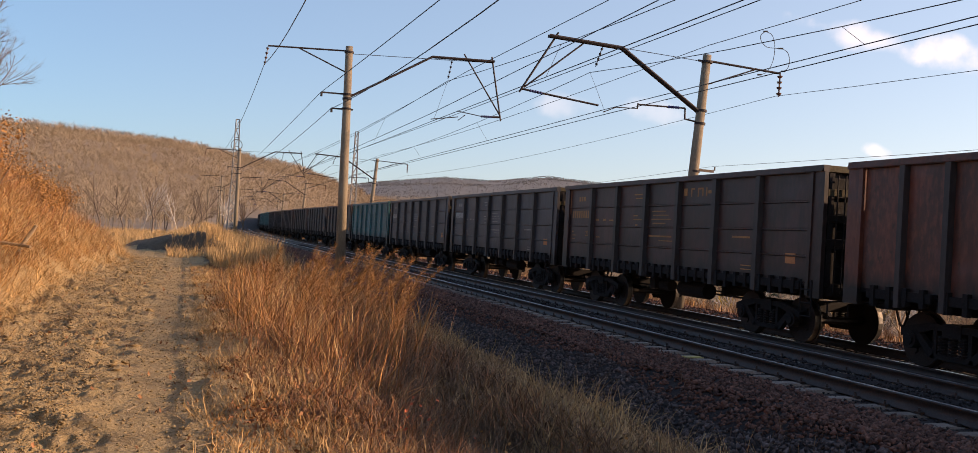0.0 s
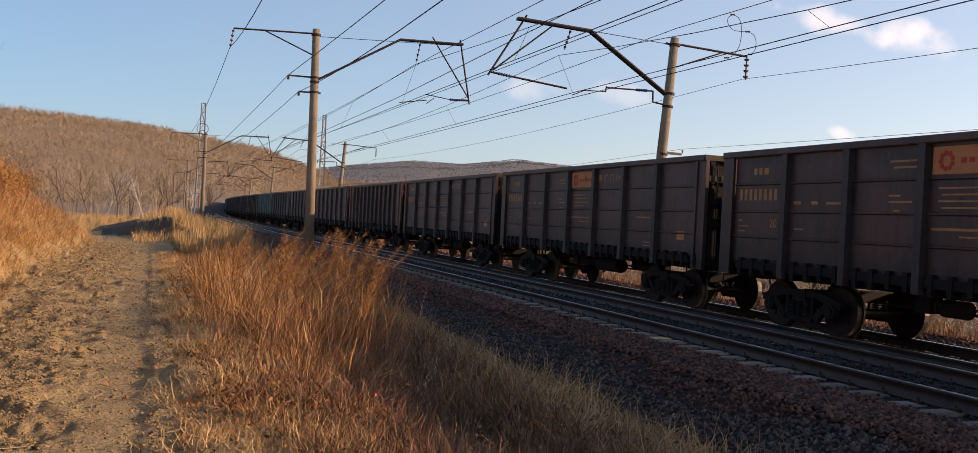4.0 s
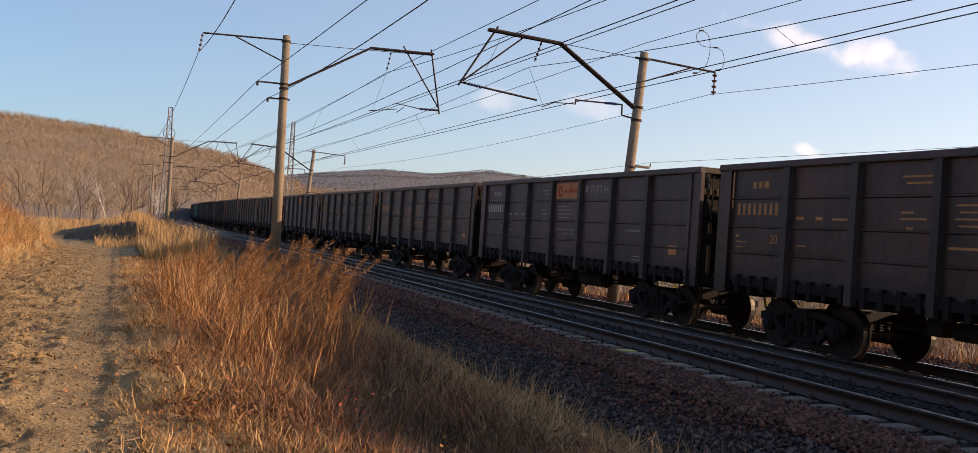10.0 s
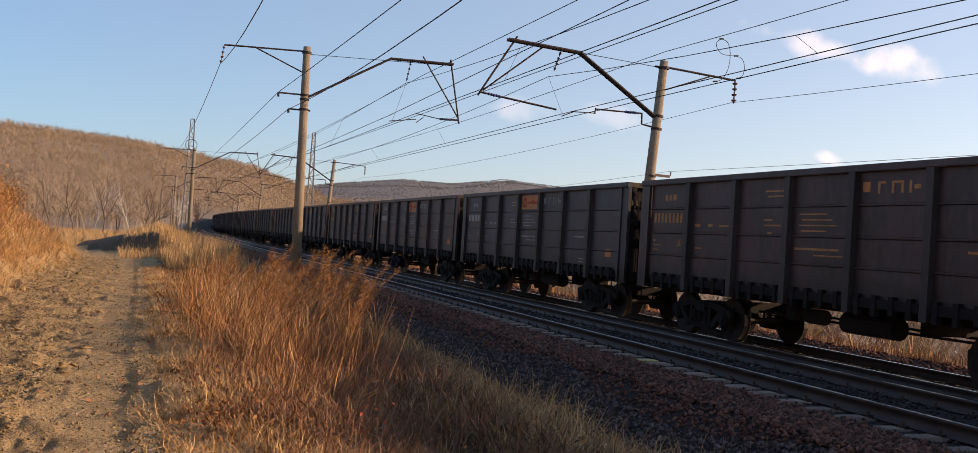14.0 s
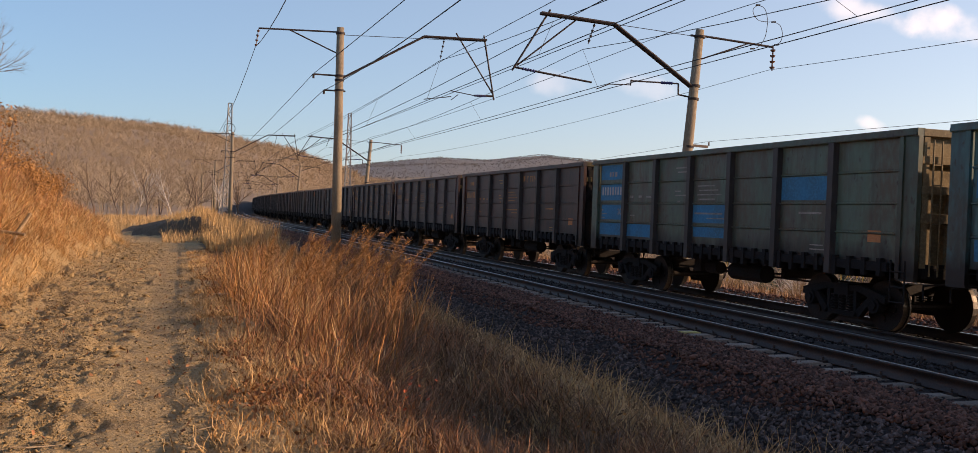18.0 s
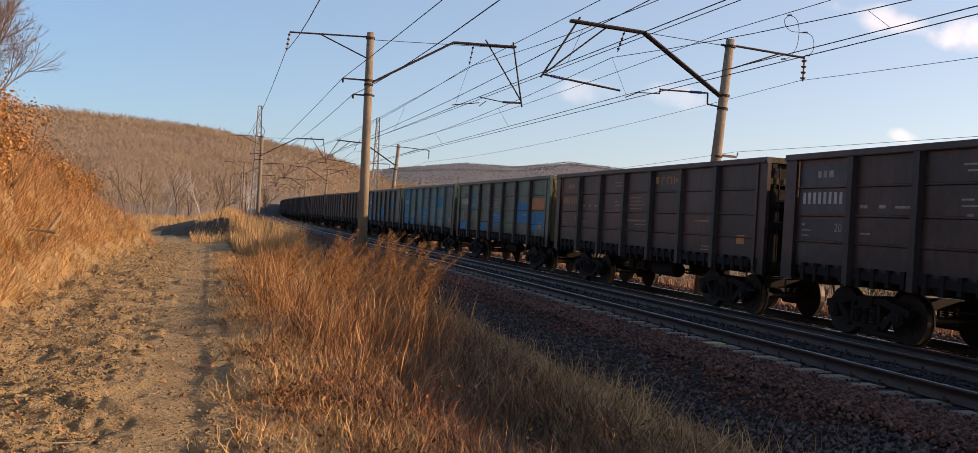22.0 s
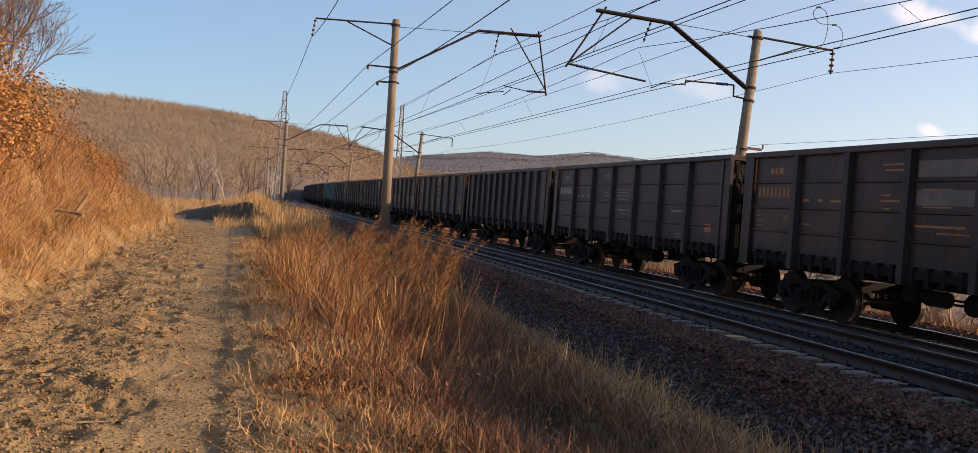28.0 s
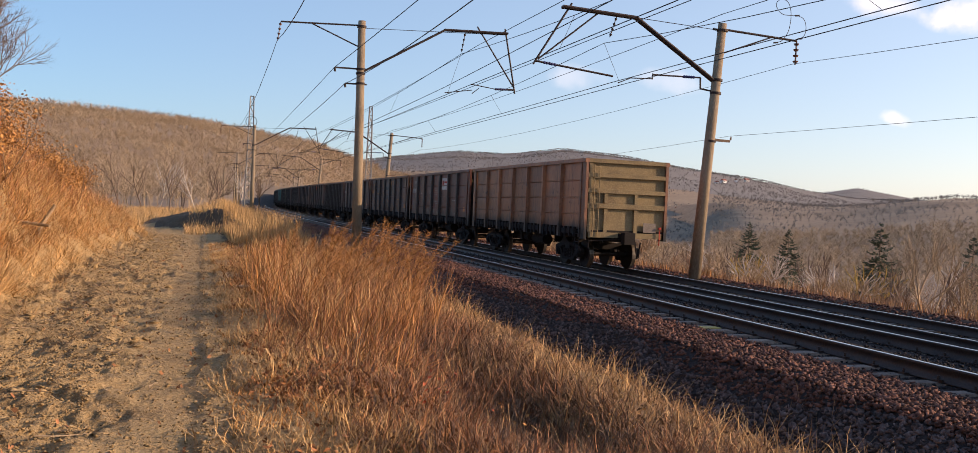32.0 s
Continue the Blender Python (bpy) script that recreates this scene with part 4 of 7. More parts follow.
def lattice_mast(x, y, top, foot, w0=0.9, w1=0.35):
    o = empty("lattice_mast", pose(x, y, 0))
    tagged(o, "slender galvanised steel lattice mast with ring aerial", "radio mast", "lattice masts")
    for sx in (-1, 1):
        for sy in (-1, 1):
            bm = bmesh.new()
            rod(bm, (sx * w0 / 2, sy * w0 / 2, foot), (sx * w1 / 2, sy * w1 / 2, top), 0.05, k=5)
            part("corner_bar", bm, M_GALV, o)
    bm = bmesh.new()
    n = 14
    for i in range(n):
        f0, f1 = i / n, (i + 1) / n
        wa, wb = w0 + (w1 - w0) * f0, w0 + (w1 - w0) * f1
        za, zb = foot + (top - foot) * f0, foot + (top - foot) * f1
        for sgn in (-1, 1):
            s = 1 if i % 2 else -1
            rod(bm, (-s * wa / 2, sgn * wa / 2, za), (s * wb / 2, sgn * wb / 2, zb), 0.03, k=4)
            rod(bm, (sgn * wa / 2, -s * wa / 2, za), (sgn * wb / 2, s * wb / 2, zb), 0.03, k=4)
            rod(bm, (-wb / 2, sgn * wb / 2, zb), (wb / 2, sgn * wb / 2, zb), 0.03, k=4)
    tagged(part("bracing", bm, M_GALV, o), kind="stuff")
    return o


mast_a = lattice_mast(4.35, 99.5, 11.9, -0.8)
bm = bmesh.new()
for i in range(16):
    a, b = 2 * math.pi * i / 16, 2 * math.pi * (i + 1) / 16
    rod(bm, (0.55 * math.cos(a), -0.3, 9.3 + 0.55 * math.sin(a)), (0.55 * math.cos(b), -0.3, 9.3 + 0.55 * math.sin(b)), 0.03, k=4)
part("ring_aerial", bm, M_STEEL, mast_a)
lattice_mast(19.6, 118.0, 13.6, -1.5)


# ---- goods wagons ----
GAP = 0.35
HALF = PITCH / 2 - GAP
SIDE = 1.50
BODY_RISE = 1.056


def wagon(scheme, bays=7, style="plain", worn=False):
    """An open high-sided bogie wagon; origin on the rail head under its middle, y along the track."""
    mat = PAINTS[scheme]
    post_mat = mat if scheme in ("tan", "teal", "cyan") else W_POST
    bright = scheme in ("tan", "green", "cyan")
    # other wagons: gap shade painted as black walls, ochre kept on upper ribs
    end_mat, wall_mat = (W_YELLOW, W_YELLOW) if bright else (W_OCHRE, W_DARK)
    o = empty("gondola_wagon")
    # floor and underframe
    bm = bmesh.new()
    box(bm, -1.42, 1.42, -HALF + 0.05, HALF - 0.05, 1.22, 1.30)
    part("floor", bm, W_DARK, o)
    bm = bmesh.new()
    box(bm, -0.25, 0.25, -HALF - 0.1, HALF + 0.1, 0.92, 1.22)
    part("centre_sill", bm, W_DARK, o)
    bm = bmesh.new()
    box(bm, -1.38, 1.38, -0.08, 0.08, 1.0, 1.215)
    beam = part("cross_beam", bm, W_DARK, o)
    beam.matrix_basis = pose(0, -4.3, 0)
    for yy in (-2.2, 0, 2.2, 4.3):
        again(beam, "cross_beam", o, pose(0, yy, 0))
    for e in (-1, 1):
        bm = bmesh.new()
        ya, yb = sorted((e * HALF, e * (HALF - 0.3)))
        box(bm, -1.30, 1.30, ya, yb, 1.06, 1.235)
        part("end_beam", bm, W_DARK if scheme != "tan" else end_mat, o)
    # side walls: one pressed panel a bay
    corner = 0.42
    span = 2 * (HALF - corner)
    bw = span / bays
    bm = bmesh.new()
    pts, z0, z1 = [(0.0, 1.24)], 1.24, 3.40
    lines = (1.78, 2.28, 2.82) if bays < 10 else ()
    for z in lines:
        pts += [(0.0, z - 0.03), (-0.03, z - 0.012), (-0.03, z + 0.008), (0.012, z + 0.012), (0.012, z + 0.02), (0.0, z + 0.024)]
    pts += [(0.0, 3.40), (0.05, 3.40), (0.05, 1.24)]
    prism(bm, pts, lambda u, v, a: (u, a, v), -bw / 2 + 0.01, bw / 2 - 0.01)
    panel = part("side_panel", bm, mat, o)
    bm = bmesh.new()
    w = 0.10 if bays < 10 else 0.075
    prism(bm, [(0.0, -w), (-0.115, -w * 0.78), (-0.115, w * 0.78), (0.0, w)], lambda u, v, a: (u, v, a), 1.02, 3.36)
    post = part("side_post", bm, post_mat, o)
    first_panel = first_post = True
    for s in (-1, 1):
        turn = 0 if s < 0 else 180
        for i in range(bays):
            yc = -HALF + corner + bw * (i + 0.5)
            m = pose(s * 1.42, yc, 0, 0, 0, turn)
            if first_panel:
                panel.matrix_basis, first_panel = m, False
            else:
                again(panel, "side_panel", o, m)
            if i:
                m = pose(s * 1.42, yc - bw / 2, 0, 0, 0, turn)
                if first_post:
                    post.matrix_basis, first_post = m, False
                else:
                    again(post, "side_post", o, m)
        bm = bmesh.new()
        x0, x1 = sorted((s * 1.36, s * SIDE))
        box(bm, x0, x1, -HALF, HALF, 3.36, 3.484)
        xa, xb = sorted((s * 1.46, s * 1.53))
        box(bm, xa, xb, -HALF + 0.02, HALF - 0.02, 3.372, 3.42)
        part("top_rail", bm, mat, o)
        for e in (-1, 1):
            bm = bmesh.new()
            ya, yb = sorted((e * (HALF - corner + 0.01), e * HALF))
            xa, xb = sorted((s * 1.38, s * 1.47))
            box(bm, xa, xb, ya, yb, 1.0, 3.36)
            ya, yb = sorted((e * (HALF - corner), e * (HALF - corner + 0.1)))
            xa, xb = sorted((s * 1.47, s * 1.50))
            box(bm, xa, xb, ya, yb, 1.04, 3.36)
            part("corner_post", bm, mat, o)
        # drop hatches under the body, with latches
        for i in range(7):
            yc = -HALF + 0.55 + (2 * HALF - 1.1) * (i + 0.5) / 7
            bm = bmesh.new()
            xo = s * 1.44
            xi = s * 0.3
            ya, yb = yc - 0.78, yc + 0.78
            xa, xb = sorted((xo, xi))
            box(bm, xa, xb, ya, yb, 1.13, 1.20)
            for k in (-0.6, -0.2, 0.2, 0.6):
                xa, xb = sorted((s * 1.40, s * 1.51))
                box(bm, xa, xb, yc + k - 0.05, yc + k + 0.05, 1.0 + 0.05 * (k < 0), 1.36)
            xa, xb = sorted((s * 1.42, s * 1.48))
            box(bm, xa, xb, ya, yb, 1.14, 1.30)
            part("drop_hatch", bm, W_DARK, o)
    # end walls
    for e in (-1, 1):
        bm = bmesh.new()
        ya, yb = sorted((e * (HALF - 0.16), e * (HALF - 0.10)))
        box(bm, -1.38, 1.38, ya, yb, 1.24, 3.40)
        part("end_wall", bm, wall_mat, o, "ochre painted end wall" if bright else "near-black end wall, shade of the gap in its colour")
        for zc, hh in ((3.42, 0.07), (2.98, 0.075), (2.50, 0.075), (2.04, 0.09)):
            bm = bmesh.new()
            prism(bm, [(0, -hh), (0.1, -hh * 0.8), (0.1, hh * 0.8), (0, hh)], lambda u, v, a: (a, e * (HALF - 0.10 + u), zc + v), -1.37, 1.37)
            part("end_rib", bm, end_mat if zc > 2.9 else wall_mat, o)
        for xc in (-1.28, -0.72, 0.35):
            bm = bmesh.new()
            ya, yb = sorted((e * (HALF - 0.10), e * (HALF - 0.015)))
            box(bm, xc - 0.06, xc + 0.06, ya, yb, 1.24, 1.95 if xc > -1 else 3.35)
            if xc > -1:
                box(bm, xc - 0.06, xc + 0.06, ya, yb, 2.13, 2.43)
            part("end_post", bm, wall_mat, o)
        for xr in (-1.18, -1.0):
            bm = bmesh.new()
            rod(bm, (xr, e * (HALF + 0.03), 1.1), (xr, e * (HALF + 0.03), 3.3), 0.016, k=5)
            for z in np.arange(1.3, 3.3, 0.32):
                if xr < -1.1:
                    rod(bm, (-1.18, e * (HALF + 0.03), z), (-1.0, e * (HALF + 0.03), z), 0.012, k=5)
            part("end_ladder", bm, wall_mat, o)
        bm = bmesh.new()
        rod(bm, (-1.3, e * (HALF + 0.05), 0.95), (-0.2, e * (HALF + 0.12), 1.02), 0.018, k=5)
        rod(bm, (-1.3, e * (HALF + 0.05), 0.95), (-1.3, e * (HALF + 0.05), 0.72), 0.018, k=5)
        part("uncoupling_lever", bm, W_DARK, o)
        # coupler
        bm = bmesh.new()
        y0 = e * (HALF - 0.05)
        ya, yb = sorted((y0, e * (PITCH / 2 + 0.04)))
        box(bm, -0.1, 0.1, ya, yb, 0.96, 1.16)
        ya, yb = sorted((e * (PITCH / 2 - 0.26), e * (PITCH / 2 + 0.05)))
        box(bm, -0.2, 0.17, ya, yb, 0.87, 1.25)
        part("coupler", bm, W_DARK, o, "knuckle coupler")
        bm = bmesh.new()
        pr = None
        for i in range(9):
            f = i / 8
            p = Vector((0.35, e * (HALF + 0.02 + 0.4 * f), 0.95 - 0.42 * math.sin(math.pi * f)))
            if pr is not None:
                rod(bm, pr, p, 0.025, k=5, caps=False)
            pr = p
        tagged(part("brake_hose", bm, W_DARK, o), kind="stuff")
    # ladder at the rear corner of the near side
    bm = bmesh.new()
    for yy in (-HALF + 0.06, -HALF + 0.40):
        rod(bm, (-1.60, yy, 0.62), (-1.60, yy, 1.35), 0.018, k=5)
    for z in (0.64, 0.9, 1.16):
        rod(bm, (-1.60, -HALF + 0.06, z), (-1.60, -HALF + 0.40, z), 0.016, k=5)
    part("ladder", bm, W_DARK, o)
    # brake gear between the bogies
    bm = bmesh.new()
    rod(bm, (-0.75, -1.4, 0.78), (-0.75, -0.1, 0.78), 0.2, k=12)
    rod(bm, (-0.75, 0.5, 0.8), (-0.75, 1.0, 0.8), 0.15, k=12)
    box(bm, -0.9, -0.6, 1.2, 1.5, 0.68, 1.0)
    for x in (-0.5, 0.45):
        rod(bm, (x, -2.9, 0.72), (x, 2.9, 0.72), 0.025, k=5)
    box(bm, -0.6, 0.6, -1.8, -1.7, 0.72, 1.0)
    part("brake_gear", bm, W_DARK, o)
    # bogies
    for e in (-1, 1):
        b = new("bogie")
        b.parent = o
        b.matrix_basis = pose(0, e * 4.325, 0)
        b.empty_display_size = 0.2
        for s in (-1, 1):
            bm = bmesh.new()
            for outline in ([(-1.18, 0.52), (-1.18, 0.66), (-0.95, 0.72), (-0.55, 0.80), (0.55, 0.80), (0.95, 0.72), (1.18, 0.66), (1.18, 0.52), (0.78, 0.60), (0.45, 0.69), (-0.45, 0.69), (-0.78, 0.60)],
                            [(-0.86, 0.585), (-0.74, 0.62), (-0.42, 0.34), (-0.36, 0.215), (-0.52, 0.225)], [(0.86, 0.585), (0.74, 0.62), (0.42, 0.34), (0.36, 0.215), (0.52, 0.225)],
                            [(-0.5, 0.21), (-0.42, 0.30), (0.42, 0.30), (0.5, 0.21)], [(-0.42, 0.30), (-0.34, 0.30), (-0.34, 0.70), (-0.42, 0.70)], [(0.34, 0.30), (0.42, 0.30), (0.42, 0.70), (0.34, 0.70)]):
                prism(bm, outline, lambda u, v, a: (a, u, v), s * 0.97, s * 1.08)
            for yy in (-0.925, 0.925):
                rod(bm, (s * 0.95, yy, 0.475), (s * 1.12, yy, 0.475), 0.15, k=12)
                rod(bm, (s * 1.12, yy, 0.475), (s * 1.15, yy, 0.475), 0.09, k=10)
            for yy in (-0.22, 0.0, 0.22):
                for k in range(6):
                    rod(bm, (s * 1.03, yy, 0.31 + 0.052 * k), (s * 1.03, yy, 0.34 + 0.052 * k), 0.095, k=9)
                rod(bm, (s * 1.03, yy, 0.3), (s * 1.03, yy, 0.62), 0.05, k=6)
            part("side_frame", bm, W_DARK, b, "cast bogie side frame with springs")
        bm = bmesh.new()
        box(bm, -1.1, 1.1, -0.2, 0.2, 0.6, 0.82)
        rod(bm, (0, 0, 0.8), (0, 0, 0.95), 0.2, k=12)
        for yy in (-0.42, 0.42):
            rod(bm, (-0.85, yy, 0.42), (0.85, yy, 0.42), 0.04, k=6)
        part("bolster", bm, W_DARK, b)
        for yy in (-0.925, 0.925):
            bm = bmesh.new()
            rod(bm, (-0.95, 0, 0), (0.95, 0, 0), 0.075, k=10)
            for s in (-1, 1):
                for xa, xb, ra, rb in ((0.70, 0.735, 0.505, 0.505), (0.735, 0.845, 0.475, 0.468)):
                    rod(bm, (s * xa, 0, 0), (s * xb, 0, 0), ra, rb, k=24)
                for i in range(4):
                    a = math.pi / 2 * i + 0.4
                    rod(bm, (s * 0.845, 0.24 * math.cos(a), 0.24 * math.sin(a)), (s * 0.865, 0.24 * math.cos(a), 0.24 * math.sin(a)), 0.07, k=6)
            wh = part("wheelset", bm, [W_WHEEL, W_TREAD], b)
            wh.matrix_basis = pose(0, yy, 0.475)
            for p in wh.data.polygons:
                n, c = p.normal, p.center
                if abs(n.x) < 0.3 and math.hypot(c.y, c.z) > 0.42:
                    p.material_index = 1
    lettering(o, style, bays, bw, corner)
    # the body is a little taller than the pressed panel's own measure
    done = set()
    for c in o.children:
        if c.type == "MESH" and c.data.name not in done:
            done.add(c.data.name)
            for v in c.data.vertices:
                if v.co.z > 1.24:
                    v.co.z = 1.24 + (v.co.z - 1.24) * BODY_RISE
        elif c.type == "FONT":
            c.location.z = 1.24 + (c.location.z - 1.24) * BODY_RISE
    return o


def lettering(o, style, bays, bw, corner):
    """Painted marks on both long sides, a few millimetres proud of the panels."""
    def bay_y(i, f):
        return HALF - corner - bw * (i + f)          # bay 0 is at the front end, f from 0 to 1

    def marks(name, mat, rects, s, label="", deep=0.0):
        bm = bmesh.new()
        for i, f0, f1, z0, z1 in rects:
            if s < 0:
                ya, yb = sorted((bay_y(i, f0), bay_y(i, f1)))
            else:
                ya, yb = sorted((-bay_y(i, f0), -bay_y(i, f1)))
            xa, xb = sorted((s * 1.4, s * (1.4235 + deep)))
            box(bm, xa, xb, ya, yb, z0, z1)
        return part(name, bm, mat, o, label)

    if not style or bays > 9:
        return
    for s in (-1, 1):
        ink = W_LETTER_Y if "Y" in style else W_LETTER
        num = []
        for d in range(8):                              # registration number as plain bars
            f = 0.10 + 0.095 * d
            num.append((0, f, f + 0.05, 2.50, 2.72))
        tagged(marks("number_marking", ink if "Y" in style else W_NUMBER, num, s, "painted wagon number"), kind="stuff")
        tagged(marks("owner_marking", ink, [(0, 0.36, 0.42, 3.0, 3.13), (0, 0.46, 0.52, 3.0, 3.13), (0, 0.56, 0.64, 3.0, 3.13)], s), kind="stuff")
        small = [(1, 0.12, 0.24, 2.42, 2.48), (1, 0.42, 0.52, 2.42, 2.48), (1, 0.66, 0.88, 2.42, 2.46), (1, 0.15, 0.30, 1.95, 1.98), (2, 0.55, 0.92, 3.1, 3.13), (2, 0.6, 0.9, 3.0, 3.03), (2, 0.55, 0.7, 2.55, 2.58), (2, 0.55, 0.85, 2.45, 2.48),
                 (2, 0.62, 0.70, 2.3, 2.34), (0, 0.1, 0.16, 2.08, 2.12), (0, 0.1, 0.30, 1.98, 2.0), (0, 0.1, 0.24, 1.88, 1.9)]
        small += [(3, 0.16 + 0.04 * (k % 2), 0.60 + 0.08 * (k % 3), 2.66 - 0.1 * k, 2.685 - 0.1 * k) for k in range(5)]
        small += [(3, 0.1, 0.8, 2.03, 2.07), (3, 0.42, 0.86, 1.93, 1.955), (5, 0.4, 0.8, 2.08, 2.12), (5, 0.62, 0.85, 1.5, 1.52), (5, 0.62, 0.95, 1.42, 1.44)]
        tagged(marks("small_print", ink, small, s), kind="stuff")
        txt = bpy.data.curves.new("capacity", "FONT")
        txt.body, txt.size, txt.extrude = "20", 0.24, 0.002
        t = new("capacity_figure", txt)
        t.parent = o
        t.matrix_basis = pose(s * 1.4225, s * -1 * bay_y(0, 0.70) if s > 0 else bay_y(0, 0.70), 1.98, 90, 0, -90 if s < 0 else 90)
        txt.materials.append(ink)
        marks("label_plate", W_ORANGE, [(bays - 1, 0.55, 0.74, 1.62, 1.82)], s, "small orange label plate")
        if "P" in style:
            marks("placard", W_ORANGE, [(3, 0.08, 0.90, 2.88, 3.30)], s, "orange advertising placard")
            bm = bmesh.new()
            yc = bay_y(3, 0.24) * (1 if s < 0 else -1)
            for i in range(9):
                a = 2 * math.pi * i / 9
                rod(bm, (s * 1.424, yc + 0.12 * math.cos(a), 3.08 + 0.12 * math.sin(a)), (s * 1.430, yc + 0.12 * math.cos(a), 3.08 + 0.12 * math.sin(a)), 0.045, k=6)
            tagged(part("emblem", bm, W_RED, o), kind="stuff")
            tagged(marks("emblem_lettering", W_RED, [(3, 0.40 + 0.09 * k, 0.46 + 0.09 * k, 3.04, 3.12 + 0.05 * (k == 2)) for k in range(5)], s, deep=0.005), kind="stuff")
        if "P" in style or "Y" in style:
            tagged(marks("brand_marking", W_LETTER_Y if "Y" in style else W_LETTER, [(4, 0.10, 0.20, 3.03, 3.2), (4, 0.30, 0.40, 3.16, 3.2), (4, 0.30, 0.33, 3.0, 3.2), (4, 0.48, 0.51, 3.0, 3.2), (4, 0.60, 0.63, 3.0, 3.2), (4, 0.48, 0.63, 3.16, 3.2), (4, 0.70, 0.73, 3.0, 3.2), (4, 0.76, 0.84, 3.06, 3.13)], s), kind="stuff")
        if "A" in style:
            marks("placard", W_PALE, [(4, 0.12, 0.92, 2.62, 3.18)], s, "pale advertising placard")
            marks("emblem", W_RED, [(4, 0.18, 0.34, 2.86, 3.06)], s, deep=0.005)
            marks("emblem_lettering", W_RED, [(4, 0.40, 0.84, 2.93, 3.02)], s, deep=0.005)
        if "Q" in style:
            marks("placard", W_PALE, [(5, 0.06, 0.94, 2.72, 3.26)], s, "pale advertising placard")
            marks("emblem", W_RED, [(5, 0.12, 0.30, 2.84, 3.14)], s, deep=0.005)
            marks("emblem_lettering", W_RED, [(5, 0.38, 0.86, 2.98, 3.10)], s, deep=0.005)
            marks("notice_plate", W_DULL, [(5, 0.06, 0.94, 2.50, 2.68), (5, 0.06, 0.94, 2.32, 2.46)], s, "faded grey notice under the placard")
        if "D" in style:
            for z0, z1 in ((2.88, 3.16), (2.40, 2.66)):
                marks("pale_patch", W_DULL, [(3, 0.1, 0.9, z0, z1)], s, "pale overpainted rectangle", deep=0.003)
        if "B" in style:
            for q in ((0, 0.05, 0.92, 2.92, 3.32), (0, 0.05, 0.92, 2.36, 2.80), (0, 0.1, 0.92, 1.84, 2.24), (0, 0.05, 0.9, 1.42, 1.74), (1, 0.05, 0.95, 1.42, 1.74), (3, 0.06, 0.96, 1.84, 2.24), (3, 0.08, 0.94, 1.52, 1.74), (5, 0.06, 0.95, 2.34, 2.78)):
                marks("repair_patch", W_BLUE, [q], s, "bright blue repainted patch", deep=-0.0015)
        if "O" in style:
            for q in ((1, 0.03, 0.97, 1.82, 2.24), (2, 0.05, 0.97, 1.82, 2.24), (3, 0.05, 0.97, 1.82, 2.24), (5, 0.05, 0.97, 1.82, 2.24), (6, 0.05, 0.9, 1.82, 2.24)):
                marks("worn_patch", PAINTS["tan"], [q], s, "worn lighter band of old paint", deep=-0.0022)


# order of the train from the leading wagons to the last one: colour, bays, marks
NAMED = {
    -12: ("teal", 7, ""), -11: ("teal", 7, ""), -10: ("teal", 7, ""), -3: ("teal", 7, ""), -2: ("grey", 7, "W"), -1: ("grey", 7, "W"), 0: ("brown", 7, "Y"), 1: ("red", 12, ""), 2: ("brown", 7, "Y"),
    3: ("brown", 7, "YP"), 4: ("brown", 7, "YP"), 5: ("purple", 7, "WP"), 6: ("brown", 7, "Y"), 7: ("brown", 7, "Y"), 8: ("purple", 7, "WP"),
    9: ("brown", 7, "Y"), 10: ("purple", 7, "WP"), 11: ("grey", 7, "WP"), 12: ("purple", 7, "Y"), 13: ("purple", 7, "Y"), 14: ("brown", 7, "Y"), 15: ("green", 7, "WB"),
    16: ("cyan", 7, "WB"), 17: ("green", 7, "W"), 18: ("brown", 7, "Y"), 19: ("brown", 7, "WQ"), 20: ("brown", 7, "YPO"), 21: ("brown", 7, "YP"), 22: ("purple", 12, ""),
    23: ("purple", 7, "W"), 24: ("brown", 7, "YD"), 25: ("red", 7, "WA"), 26: ("tan", 7, ""),
}
LABELS = {"brown": "dirty brown open goods wagon", "purple": "dusty purple-brown open goods wagon", "red": "red-oxide ribbed open goods wagon", "grey": "blue-grey open goods wagon",
          "green": "faded flaking green open goods wagon", "cyan": "faded cyan-blue open goods wagon flecked with rust", "teal": "teal-green open goods wagon", "tan": "light brown last open wagon with ochre end"}
MARKS = {"": "", "W": " with white markings", "Y": " with faded orange markings", "WP": " with orange placard", "YP": " with faded orange placard", "WA": " with pale placard", "WQ": " with pale lettered placard", "WB": " with blue patches", "WO": " with worn band",
         "YPO": " with placard and worn band", "YD": " with pale overpainted rectangles"}
WAGONS, KINDS = {}, {}
for n in range(-22, 27):
    key = NAMED.get(n, (("purple", "grey", "brown")[n % 3], 7, "W" if n % 2 else "Y"))
    if key not in KINDS:
        KINDS[key] = wagon(*key)
        tagged(KINDS[key], LABELS[key[0]] + MARKS[key[2]], "goods wagon", "wagons of the train")
        WAGONS[n] = KINDS[key]
    else:
        WAGONS[n] = copy_thing(KINDS[key], Matrix())
